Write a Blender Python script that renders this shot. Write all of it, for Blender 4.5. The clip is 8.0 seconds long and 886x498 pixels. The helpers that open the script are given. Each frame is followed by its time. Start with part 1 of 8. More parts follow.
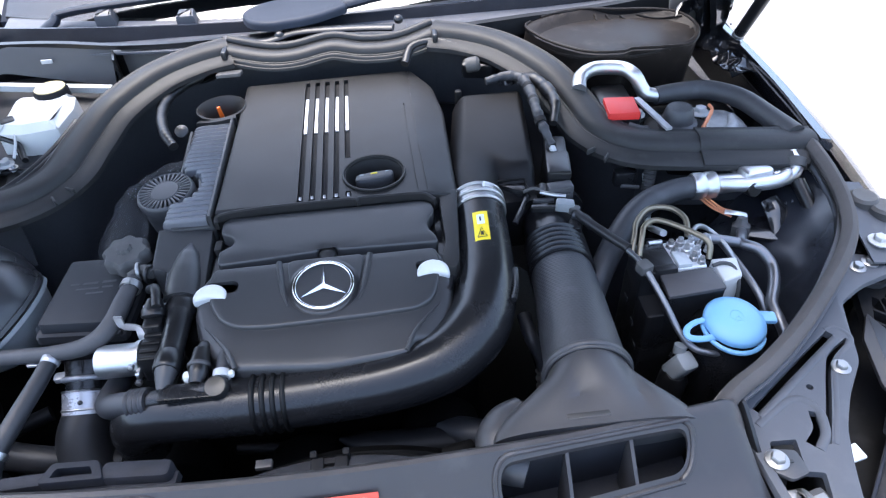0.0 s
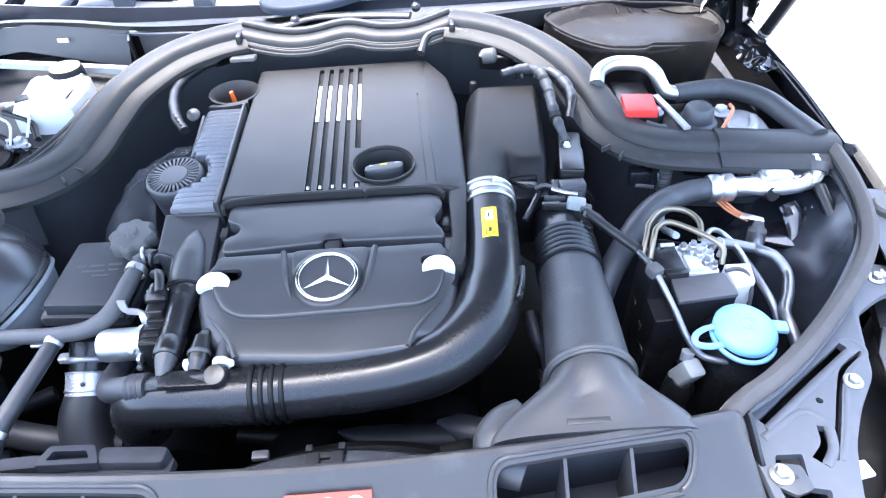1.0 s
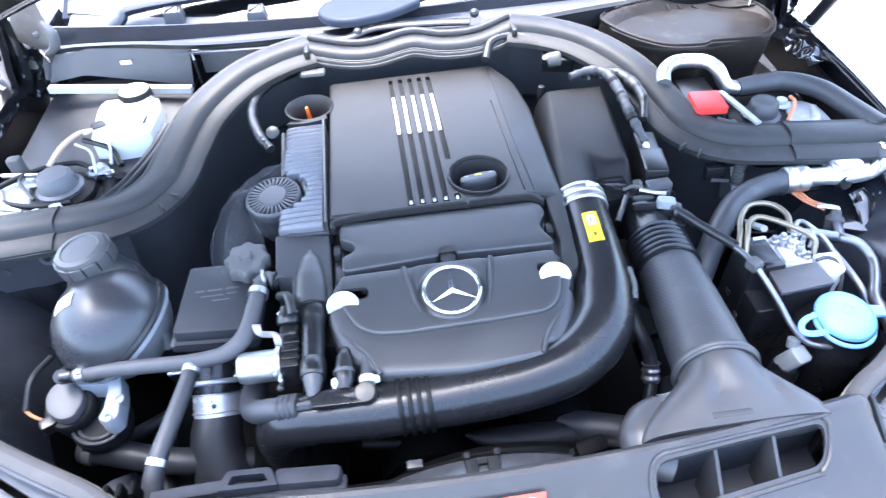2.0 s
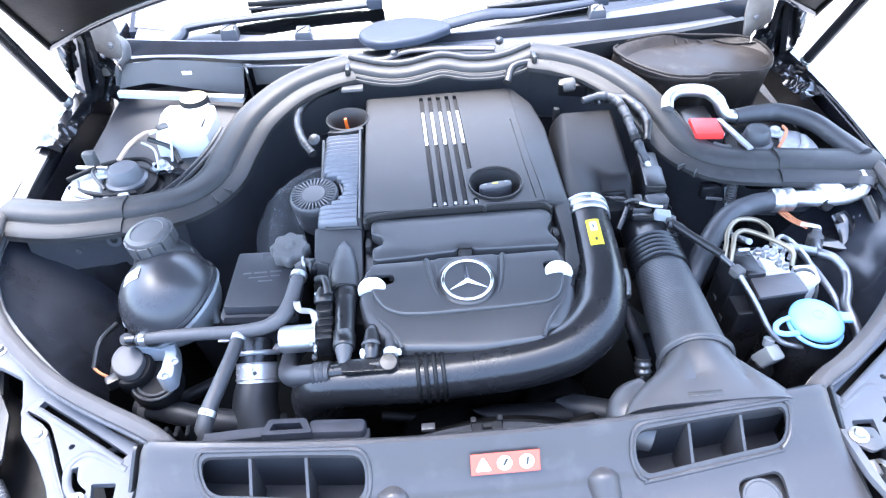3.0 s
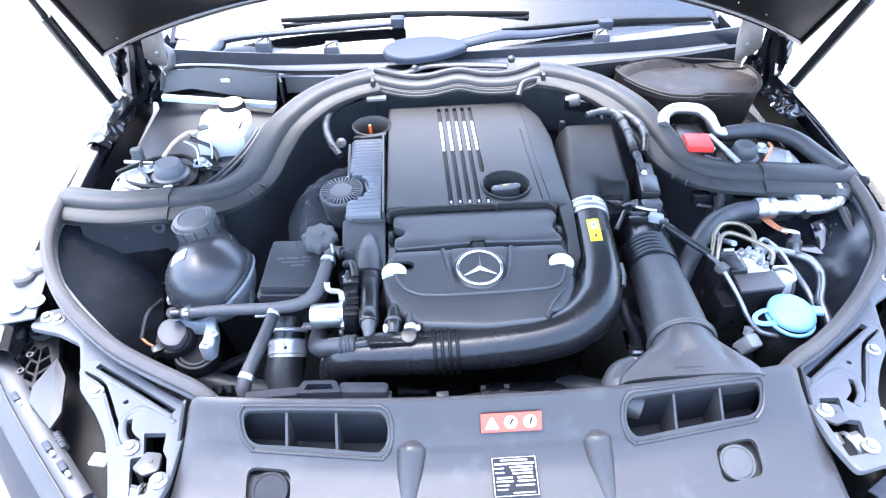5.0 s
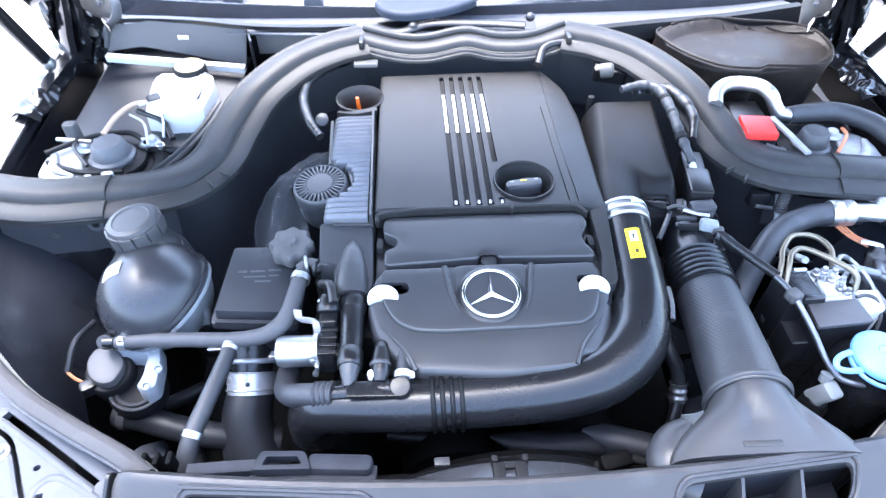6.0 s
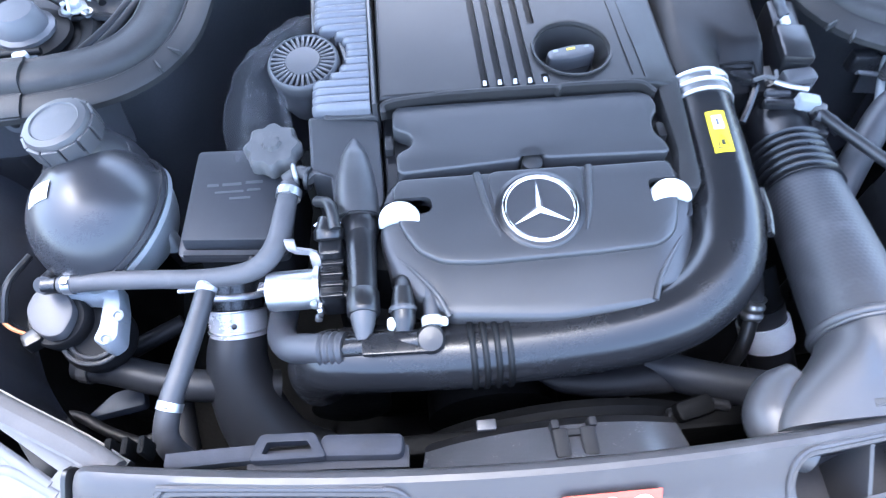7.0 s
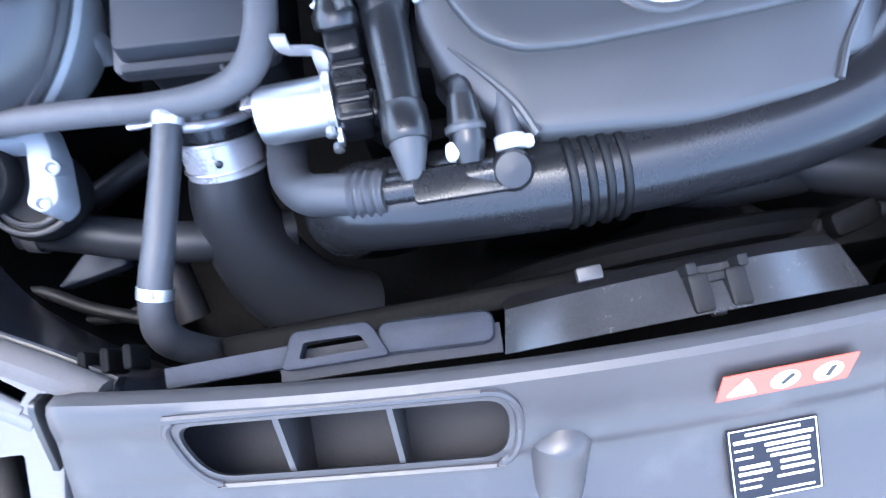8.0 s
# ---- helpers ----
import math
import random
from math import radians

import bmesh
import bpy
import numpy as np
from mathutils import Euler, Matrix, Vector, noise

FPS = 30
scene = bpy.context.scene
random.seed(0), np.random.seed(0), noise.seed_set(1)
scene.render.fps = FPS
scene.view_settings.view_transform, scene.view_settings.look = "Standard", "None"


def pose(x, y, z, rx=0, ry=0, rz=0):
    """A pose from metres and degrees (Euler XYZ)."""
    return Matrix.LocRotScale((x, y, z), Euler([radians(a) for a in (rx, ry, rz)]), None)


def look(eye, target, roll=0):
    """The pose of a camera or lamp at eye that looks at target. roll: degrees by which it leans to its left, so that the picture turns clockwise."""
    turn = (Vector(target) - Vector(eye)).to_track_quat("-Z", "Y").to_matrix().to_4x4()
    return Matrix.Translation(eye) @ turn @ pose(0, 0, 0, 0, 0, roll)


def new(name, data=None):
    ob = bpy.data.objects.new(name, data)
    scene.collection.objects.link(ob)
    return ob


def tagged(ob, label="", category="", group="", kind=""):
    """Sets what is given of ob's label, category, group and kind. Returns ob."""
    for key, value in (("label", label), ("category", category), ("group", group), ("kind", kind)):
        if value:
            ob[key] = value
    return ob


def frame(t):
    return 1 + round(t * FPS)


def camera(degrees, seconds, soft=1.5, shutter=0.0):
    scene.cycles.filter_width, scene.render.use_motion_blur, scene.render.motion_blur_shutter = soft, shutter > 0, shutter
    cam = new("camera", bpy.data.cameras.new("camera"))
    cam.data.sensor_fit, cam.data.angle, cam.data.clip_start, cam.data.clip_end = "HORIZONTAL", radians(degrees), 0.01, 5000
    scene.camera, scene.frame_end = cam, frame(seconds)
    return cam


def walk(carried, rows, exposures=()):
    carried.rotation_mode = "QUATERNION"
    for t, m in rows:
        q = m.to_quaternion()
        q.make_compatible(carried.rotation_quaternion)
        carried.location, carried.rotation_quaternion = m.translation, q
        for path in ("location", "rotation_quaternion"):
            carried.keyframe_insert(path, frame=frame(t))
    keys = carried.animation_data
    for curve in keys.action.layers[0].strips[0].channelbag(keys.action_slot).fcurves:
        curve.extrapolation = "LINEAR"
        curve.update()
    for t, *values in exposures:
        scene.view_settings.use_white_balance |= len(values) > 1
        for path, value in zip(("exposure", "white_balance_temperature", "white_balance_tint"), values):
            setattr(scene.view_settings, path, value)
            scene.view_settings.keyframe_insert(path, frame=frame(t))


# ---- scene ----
cam = camera(69.2, 8.0, soft=1.2, shutter=0.25)
PATH = [
    (0, (0.1013, 0.0041, 1.4085), (0.208, 1.5052, 0.0912), -3.16),
    (0.3, (0.105, 0.0201, 1.4103), (0.2285, 1.5115, 0.0835), -2.02),
    (0.5, (0.1082, 0.0253, 1.4103), (0.1984, 1.5209, 0.0856), -2.85),
    (1, (0.1152, 0.018, 1.4071), (0.1681, 1.4985, 0.0635), -2.44),
    (1.5, (0.0567, 0.0343, 1.4185), (0.2376, 1.4842, 0.0529), -2.48),
    (1.7, (0.015, 0.0347, 1.436), (0.1594, 1.478, 0.0591), -3.33),
    (2, (-0.0592, 0.034, 1.4654), (0.0606, 1.4687, 0.0771), -3.86),
    (2.2, (-0.0963, 0.025, 1.4767), (0.0018, 1.4562, 0.0832), -4.62),
    (3.3, (-0.0635, -0.1294, 1.5418), (0.0005, 1.3822, 0.2336), -2.27),
    (3.5, (-0.0749, -0.1639, 1.5562), (-0.0075, 1.3629, 0.2661), -2.46),
    (4, (-0.0779, -0.2119, 1.5733), (-0.0171, 1.3379, 0.3105), -1.99),
    (4.5, (-0.087, -0.2161, 1.5694), (-0.0232, 1.3238, 0.2949), -1.06),
    (4.7, (-0.0908, -0.2134, 1.5652), (-0.0274, 1.3216, 0.2846), -1.27),
    (5.8, (-0.1171, -0.0201, 1.5081), (-0.0296, 1.4422, 0.1464), -0.05),
    (6, (-0.0945, 0.0391, 1.4825), (-0.0241, 1.4592, 0.076), 0.03),
    (6.2, (-0.0823, 0.0832, 1.4606), (-0.0185, 1.4301, -0.0165), 0.32),
    (6.5, (-0.0785, 0.1302, 1.4334), (-0.0172, 1.3904, -0.1184), -0.08),
    (7, (-0.1326, 0.2169, 1.3772), (-0.0416, 1.2841, -0.3118), -0.32),
    (7.2, (-0.1696, 0.2443, 1.3524), (-0.0301, 1.2399, -0.3766), 0.80),
    (7.5, (-0.198, 0.2802, 1.3099), (-0.0652, 1.0849, -0.5162), 0.17),
    (7.7, (-0.1976, 0.302, 1.2782), (-0.1195, 0.9719, -0.6046), -2.72),
    (8, (-0.1827, 0.3407, 1.222), (-0.1424, 0.7421, -0.7369), -4.98),
]
# the clip's camera opens up as bright ground leaves the picture, and cools
EXPOSURES = [(0, 2.50, 6250, 10), (0.5, 3.40, 6200, 10), (1.0, 3.68, 6150, 10), (1.5, 3.80, 6100, 10), (2.0, 3.82, 6050, 10), (3.5, 3.93, 6000, 10),
             (4.5, 3.80, 6000, 10), (6.0, 3.80, 6000, 10), (7.0, 4.03, 5900, 10), (8.0, 3.88, 5850, 10)]
walk(cam, [(t, look(eye, target, roll)) for t, eye, target, roll in PATH], EXPOSURES)

# ---- light ----
world = bpy.data.worlds.new("sky")
scene.world = world
world.use_nodes = True
wn = world.node_tree
wn.nodes.clear()
sky = wn.nodes.new("ShaderNodeTexSky")
sky.sky_type, sky.sun_disc = "NISHITA", False
sky.sun_elevation, sky.sun_rotation = radians(73), radians(324)
sky.air_density, sky.dust_density, sky.ozone_density = 1.0, 3.0, 1.0
bg = wn.nodes.new("ShaderNodeBackground")
bg.inputs[1].default_value = 0.15
wo = wn.nodes.new("ShaderNodeOutputWorld")
haze = wn.nodes.new("ShaderNodeHueSaturation")
haze.inputs["Saturation"].default_value = 0.95
wn.links.new(sky.outputs[0], haze.inputs["Color"])
wn.links.new(haze.outputs[0], bg.inputs[0])
wn.links.new(bg.outputs[0], wo.inputs[0])
sun_data = bpy.data.lights.new("sun", "SUN")
sun_data.energy, sun_data.angle, sun_data.color = 0.72, radians(42), (1.0, 0.97, 0.93)
sun = new("sun", sun_data)
sun.matrix_world = look((-1.62, 2.23, 9.0), (0, 0, 0))


# ---- materials ----
def material(name, color, rough=0.5, metal=0.0, vary=0.15, scale=14.0, fine=350.0, bump=0.1, depth=0.0006,
             coat=0.0, wear=0.0, wear_color=(0.5, 0.5, 0.5), spec=0.5, pattern="noise", stretch=(1, 1, 1)):
    """Colour and roughness vary at two scales, with a fine relief."""
    m = bpy.data.materials.new(name)
    m.use_nodes = True
    nt = m.node_tree
    nt.nodes.clear()
    N, L = nt.nodes.new, nt.links.new
    out, b = N("ShaderNodeOutputMaterial"), N("ShaderNodeBsdfPrincipled")
    L(b.outputs[0], out.inputs[0])
    co, mp = N("ShaderNodeTexCoord"), N("ShaderNodeMapping")
    mp.inputs["Scale"].default_value = stretch
    L(co.outputs["Object"], mp.inputs[0])
    big, small = N("ShaderNodeTexNoise"), N("ShaderNodeTexNoise")
    for n, s, d in ((big, scale, 5), (small, fine, 3)):
        n.inputs["Scale"].default_value, n.inputs["Detail"].default_value = s, d
        L(mp.outputs[0], n.inputs["Vector"])
    mixed = N("ShaderNodeMath")
    mixed.operation = "ADD"
    half = N("ShaderNodeMath")
    half.operation, half.inputs[1].default_value = "MULTIPLY", 0.35
    L(small.outputs["Fac"], half.inputs[0])
    L(big.outputs["Fac"], mixed.inputs[0])
    L(half.outputs[0], mixed.inputs[1])
    ramp = N("ShaderNodeMapRange")
    ramp.inputs[1].default_value, ramp.inputs[2].default_value = 0.35, 1.0
    ramp.inputs[3].default_value, ramp.inputs[4].default_value = 1 - vary, 1 + vary
    L(mixed.outputs[0], ramp.inputs[0])
    tone = N("ShaderNodeMix")
    tone.data_type, tone.blend_type = "RGBA", "MULTIPLY"
    tone.inputs[0].default_value = 1.0
    tone.inputs[6].default_value = (*color, 1)
    L(ramp.outputs[0], tone.inputs[7])
    base = tone.outputs[2]
    if wear:
        spot = N("ShaderNodeTexNoise")
        spot.inputs["Scale"].default_value, spot.inputs["Detail"].default_value = scale * 2.3, 8
        L(mp.outputs[0], spot.inputs["Vector"])
        cut_ = N("ShaderNodeMapRange")
        cut_.inputs[1].default_value, cut_.inputs[2].default_value = 0.56, 0.76
        cut_.inputs[4].default_value = wear
        L(spot.outputs["Fac"], cut_.inputs[0])
        dust = N("ShaderNodeMix")
        dust.data_type = "RGBA"
        dust.inputs[7].default_value = (*wear_color, 1)
        L(cut_.outputs[0], dust.inputs[0])
        L(base, dust.inputs[6])
        base = dust.outputs[2]
    L(base, b.inputs["Base Color"])
    rr = N("ShaderNodeMapRange")
    rr.inputs[1].default_value, rr.inputs[2].default_value = 0.3, 1.0
    rr.inputs[3].default_value, rr.inputs[4].default_value = max(0.02, rough - 0.08), min(1, rough + 0.08)
    L(mixed.outputs[0], rr.inputs[0])
    L(rr.outputs[0], b.inputs["Roughness"])
    b.inputs["Metallic"].default_value = metal
    b.inputs["Specular IOR Level"].default_value = spec
    b.inputs["Coat Weight"].default_value, b.inputs["Coat Roughness"].default_value = coat, 0.05
    if bump:
        bp = N("ShaderNodeBump")
        bp.inputs["Strength"].default_value, bp.inputs["Distance"].default_value = bump, depth
        height = small.outputs["Fac"]
        if pattern == "dimples":
            v = N("ShaderNodeTexVoronoi")
            v.inputs["Scale"].default_value = fine
            v.inputs["Randomness"].default_value = 0.25
            L(mp.outputs[0], v.inputs["Vector"])
            height = v.outputs["Distance"]
        L(height, bp.inputs["Height"])
        L(bp.outputs[0], b.inputs["Normal"])
    return m


PLASTIC = material("black_plastic", (0.008, 0.008, 0.009), 0.3, vary=0.12, bump=0.25, fine=900, depth=0.0003, wear=0.1, wear_color=(0.09, 0.09, 0.09))
COVER = material("cover_plastic", (0.020, 0.0192, 0.019), 0.42, spec=0.26, vary=0.10, bump=0.3, fine=1200, depth=0.0003, wear=0.06, wear_color=(0.1, 0.1, 0.1))
SHIELD = material("shield_plastic", (0.034, 0.034, 0.0355), 0.38, vary=0.08, bump=0.35, fine=1300, depth=0.0003)
PIPE = material("moulded_pipe_plastic", (0.011, 0.011, 0.012), 0.25, spec=0.42, vary=0.1, bump=0.05, fine=700, depth=0.0003, wear=0.03, wear_color=(0.08, 0.08, 0.08))
RUBBER = material("black_rubber", (0.011, 0.011, 0.012), 0.36, vary=0.2, bump=0.2, fine=600, depth=0.0004, wear=0.22, wear_color=(0.07, 0.07, 0.075))
SEAL = material("seal_rubber", (0.022, 0.0215, 0.0215), 0.52, spec=0.32, vary=0.25, bump=0.3, fine=450, depth=0.0006, wear=0.35, wear_color=(0.065, 0.062, 0.060))
TRIMGREY = material("grey_panel_plastic", (0.033, 0.032, 0.0345), 0.40, spec=0.42, vary=0.1, bump=0.35, fine=1100, depth=0.0003, wear=0.12, wear_color=(0.14, 0.14, 0.14))
DUCTGREY = material("grey_duct_plastic", (0.036, 0.036, 0.039), 0.42, vary=0.1, bump=0.3, fine=900, depth=0.0003)
BONNETLINING = material("bonnet_lining", (0.0025, 0.0023, 0.0023), 0.42, spec=0.16, vary=0.3, bump=0.3, fine=160, depth=0.001)
LINER = material("liner_plastic", (0.020, 0.022, 0.028), 0.18, vary=0.3, bump=0.3, fine=300, depth=0.0005, wear=0.12, wear_color=(0.05, 0.05, 0.05))
# near-black: the shade deep in the bay is put into this colour
DEEP = material("deep_shade_black", (0.0022, 0.0022, 0.0023), 0.6, spec=0.08, vary=0.5, bump=0.4, fine=120, depth=0.002, wear=0.2, wear_color=(0.007, 0.0066, 0.006))
PAINT = material("black_car_paint", (0.010, 0.010, 0.012), 0.22, vary=0.08, bump=0.0, coat=1.0)
# pale grey base stands in for the sky reflected in dark paint
BRACKET = material("sky_grey_sheet_metal", (0.080, 0.084, 0.095), 0.5, spec=0.25, vary=0.08, bump=0.1, fine=500, depth=0.0003, wear=0.15, wear_color=(0.18, 0.18, 0.19))
ALU = material("bare_aluminium", (0.62, 0.62, 0.63), 0.40, metal=1.0, vary=0.18, bump=0.2, fine=500, depth=0.0004, wear=0.3, wear_color=(0.45, 0.44, 0.42))
CHROME = material("chrome", (0.86, 0.86, 0.88), 0.06, metal=1.0, vary=0.02, bump=0.0)
ZINC = material("zinc_plated_steel", (0.30, 0.30, 0.30), 0.33, metal=0.8, vary=0.15, bump=0.15, fine=400, wear=0.2, wear_color=(0.4, 0.36, 0.28))
BRASSY = material("yellow_passivated_tube", (0.22, 0.19, 0.14), 0.35, metal=0.85, vary=0.2, bump=0.1)
WHITE = material("white_reservoir_plastic", (0.62, 0.615, 0.58), 0.4, vary=0.04, bump=0.1, fine=500)
WHITERING = material("white_rubber", (0.58, 0.58, 0.58), 0.4, vary=0.05, bump=0.1)
GREYTANK = material("grey_translucent_plastic", (0.20, 0.21, 0.215), 0.4, vary=0.15, bump=0.15, fine=500)
PALE = material("pale_grey_plastic", (0.42, 0.43, 0.43), 0.45, vary=0.12, bump=0.15)
MIDGREY = material("dusty_grey_plastic", (0.058, 0.056, 0.055), 0.6, vary=0.2, bump=0.3, fine=500, wear=0.3, wear_color=(0.14, 0.13, 0.12))
BLUE = material("blue_cap_plastic", (0.19, 0.405, 0.64), 0.38, vary=0.05, bump=0.1, fine=700)
RED = material("red_plastic", (0.55, 0.025, 0.02), 0.4, vary=0.08, bump=0.1)
ORANGE = material("orange_plastic", (0.85, 0.16, 0.02), 0.4, vary=0.05, bump=0.0)
YELLOW = material("yellow_label", (0.90, 0.66, 0.02), 0.45, vary=0.03, bump=0.0)
REDLABEL = material("red_label", (0.55, 0.085, 0.06), 0.6, spec=0.2, vary=0.03, bump=0.0)
BLACKLABEL = material("black_label", (0.010, 0.011, 0.016), 0.5, spec=0.15, vary=0.05, bump=0.0)
INK = material("white_print", (0.75, 0.75, 0.74), 0.5, vary=0.03, bump=0.0)
DARKINK = material("black_print", (0.02, 0.02, 0.02), 0.5, vary=0.03, bump=0.0)
BROWN = material("brown_black_cover_plastic", (0.016, 0.0128, 0.011), 0.45, spec=0.14, vary=0.2, bump=0.2, fine=600, depth=0.0003, wear=0.25, wear_color=(0.10, 0.085, 0.07))
FOIL = material("clear_foil", (0.10, 0.105, 0.115), 0.08, vary=0.3, scale=40, bump=0.4, fine=25, depth=0.004)
FOIL.node_tree.nodes["Principled BSDF"].inputs["Alpha"].default_value = 0.10
GLOSSBLACK = material("gloss_black_insert", (0.010, 0.010, 0.011), 0.10, vary=0.05, bump=0.0)
BROWNSTEEL = material("bare_brown_steel", (0.13, 0.12, 0.11), 0.5, metal=0.3, vary=0.3, scale=30, bump=0.3, fine=300, depth=0.0005, wear=0.3, wear_color=(0.22, 0.2, 0.18))
SLATE = material("slate_plastic", (0.026, 0.031, 0.043), 0.45, spec=0.18, vary=0.2, bump=0.15, fine=700, depth=0.0003)
LIPGREY = material("grey_lip_plastic", (0.075, 0.075, 0.080), 0.45, vary=0.08, bump=0.2, fine=700, depth=0.0003)
DULLTAN = material("dusty_brown_panel", (0.15, 0.14, 0.13), 0.6, vary=0.15, bump=0.2, fine=400, wear=0.2, wear_color=(0.22, 0.2, 0.18))
TURBORUBBER = material("smooth_hose_rubber", (0.014, 0.015, 0.018), 0.46, spec=0.32, vary=0.15, bump=0.2, fine=500, depth=0.0003, wear=0.12, wear_color=(0.035, 0.035, 0.04))
LIDGREY = material("dull_grey_lid", (0.06, 0.06, 0.065), 0.5, vary=0.12, bump=0.15, fine=500, depth=0.0003)
SHROUD = material("satin_shroud_plastic", (0.035, 0.036, 0.04), 0.25, vary=0.35, scale=18, bump=0.2, fine=500, depth=0.0003)
BRIGHTBAND = material("bright_rolled_steel", (0.72, 0.72, 0.74), 0.38, metal=0.35, vary=0.12, bump=0.1, fine=300, depth=0.0003)
BLACKRUBBER = material("deep_black_rubber", (0.003, 0.003, 0.0032), 0.5, spec=0.25, vary=0.2, bump=0.2, fine=500, depth=0.0004)
DULLALU = material("dull_aluminium_tube", (0.20, 0.20, 0.21), 0.36, metal=0.8, vary=0.2, bump=0.15, fine=400, depth=0.0003)
PALEHOSE = material("pale_grey_hose", (0.064, 0.062, 0.064), 0.52, spec=0.35, vary=0.2, bump=0.2, fine=500, depth=0.0003, wear=0.25, wear_color=(0.13, 0.125, 0.12))
# the grey base carries the sky sheen on the satin ribs
RIBGREY = material("sheen_grey_rib_plastic", (0.10, 0.102, 0.112), 0.34, vary=0.08, bump=0.2, fine=1200, depth=0.0002)
CAPGREY = material("satin_grey_cap_plastic", (0.042, 0.042, 0.045), 0.42, vary=0.12, bump=0.3, fine=900, depth=0.0003, wear=0.15, wear_color=(0.12, 0.12, 0.12))
HOSEGREY = material("greyed_rubber_hose", (0.030, 0.0305, 0.034), 0.48, vary=0.18, bump=0.25, fine=500, depth=0.0004, wear=0.35, wear_color=(0.11, 0.11, 0.115))
TANKBLACK = material("satin_tank_plastic", (0.028, 0.028, 0.031), 0.30, vary=0.12, bump=0.12, fine=800, depth=0.0002)
BAND = material("dull_steel_band", (0.44, 0.44, 0.46), 0.28, metal=0.5, vary=0.15, bump=0.1, fine=400, depth=0.0003)
PALEPLASTIC = material("milky_white_plastic", (0.27, 0.29, 0.31), 0.42, vary=0.08, bump=0.15, fine=500)
COPPER = material("orange_wire", (0.55, 0.20, 0.09), 0.5, vary=0.15, bump=0.0)
TAN = material("tan_fabric_tape", (0.42, 0.30, 0.22), 0.8, vary=0.2, bump=0.5, fine=500)
LENS = material("headlamp_cover", (0.024, 0.026, 0.034), 0.55, spec=0.12, vary=0.25, scale=30, bump=0.05)
DASH = material("dull_dashboard", (0.030, 0.034, 0.045), 0.85, spec=0.1, vary=0.1, bump=0.0)
CARRIER = material("dull_black_plastic", (0.010, 0.010, 0.011), 0.6, spec=0.18, vary=0.15, bump=0.3, fine=700, depth=0.0003, wear=0.15, wear_color=(0.07, 0.07, 0.07))
SIDESEAL = material("dusty_seal_rubber", (0.070, 0.065, 0.064), 0.7, spec=0.2, vary=0.2, bump=0.25, fine=450, depth=0.0005, wear=0.3, wear_color=(0.11, 0.10, 0.095))
BODYGREY = material("underseal_pan", (0.022, 0.022, 0.025), 0.45, vary=0.25, bump=0.3, fine=200, wear=0.2, wear_color=(0.06, 0.06, 0.06))
PANGREY = material("grey_cover_plastic", (0.030, 0.030, 0.033), 0.45, vary=0.12, bump=0.2, fine=600, depth=0.0003, wear=0.1, wear_color=(0.07, 0.07, 0.07))
CLEARDIRT = material("dusty_white_sheet_metal", (0.36, 0.36, 0.365), 0.38, metal=0.3, vary=0.35, scale=30, bump=0.2, wear=0.4, wear_color=(0.12, 0.115, 0.11))
COWL = material("cowl_plastic", (0.085, 0.088, 0.10), 0.45, vary=0.1, bump=0.3, fine=800, wear=0.2, wear_color=(0.22, 0.22, 0.22))
BUFFER = material("dull_rubber_buffer", (0.020, 0.021, 0.026), 0.6, spec=0.15, vary=0.35, scale=60, bump=0.3, fine=500, depth=0.0004)
PARTITION = material("dusty_partition_plastic", (0.042, 0.042, 0.046), 0.50, spec=0.35, vary=0.35, scale=9, bump=0.4, fine=250, depth=0.0006, wear=0.3, wear_color=(0.055, 0.053, 0.052))
AIRBOX = material("air_box_plastic", (0.008, 0.0076, 0.008), 0.48, spec=0.17, vary=0.15, bump=0.35, fine=1100, depth=0.0003, wear=0.08, wear_color=(0.05, 0.05, 0.05))
TANYELLOW = material("faded_yellow_label", (0.42, 0.36, 0.20), 0.55, vary=0.1, bump=0.0)
MIDSEAL = material("ribbed_seal_rubber", (0.020, 0.0195, 0.0195), 0.45, spec=0.38, vary=0.25, bump=0.3, fine=450, depth=0.0006, wear=0.3, wear_color=(0.06, 0.058, 0.056))
DUCTDARK = material("matt_duct_plastic", (0.026, 0.027, 0.032), 0.6, spec=0.10, vary=0.3, bump=0.2, fine=400, depth=0.0004)
# darker copy of the rubber, with the shade low in the bay in it
DIMRUBBER = material("shade_dimmed_rubber", (0.008, 0.008, 0.009), 0.5, spec=0.2, vary=0.3, bump=0.25, fine=400, depth=0.0004, wear=0.2, wear_color=(0.022, 0.021, 0.020))
LIDPLASTIC = material("matt_lid_plastic", (0.020, 0.021, 0.024), 0.48, spec=0.30, vary=0.12, bump=0.35, fine=1000, depth=0.0003, wear=0.08, wear_color=(0.06, 0.06, 0.06))
# brown of the brake unit's top, with the light from above in it
LITBROWN = material("lit_top_brown", (0.060, 0.054, 0.054), 0.5, vary=0.12, bump=0.15, fine=500, depth=0.0003)
ASPHALT = material("pale_asphalt", (0.30, 0.285, 0.28), 0.85, vary=0.3, scale=5, fine=60, bump=0.9, depth=0.006, wear=0.5, wear_color=(0.13, 0.115, 0.115))

GLASS = bpy.data.materials.new("windscreen_glass")
GLASS.use_nodes = True
g = GLASS.node_tree.nodes["Principled BSDF"]
g.inputs["Base Color"].default_value = (0.05, 0.06, 0.07, 1)
g.inputs["Roughness"].default_value = 0.02
g.inputs["Transmission Weight"].default_value = 1.0
g.inputs["IOR"].default_value = 1.7


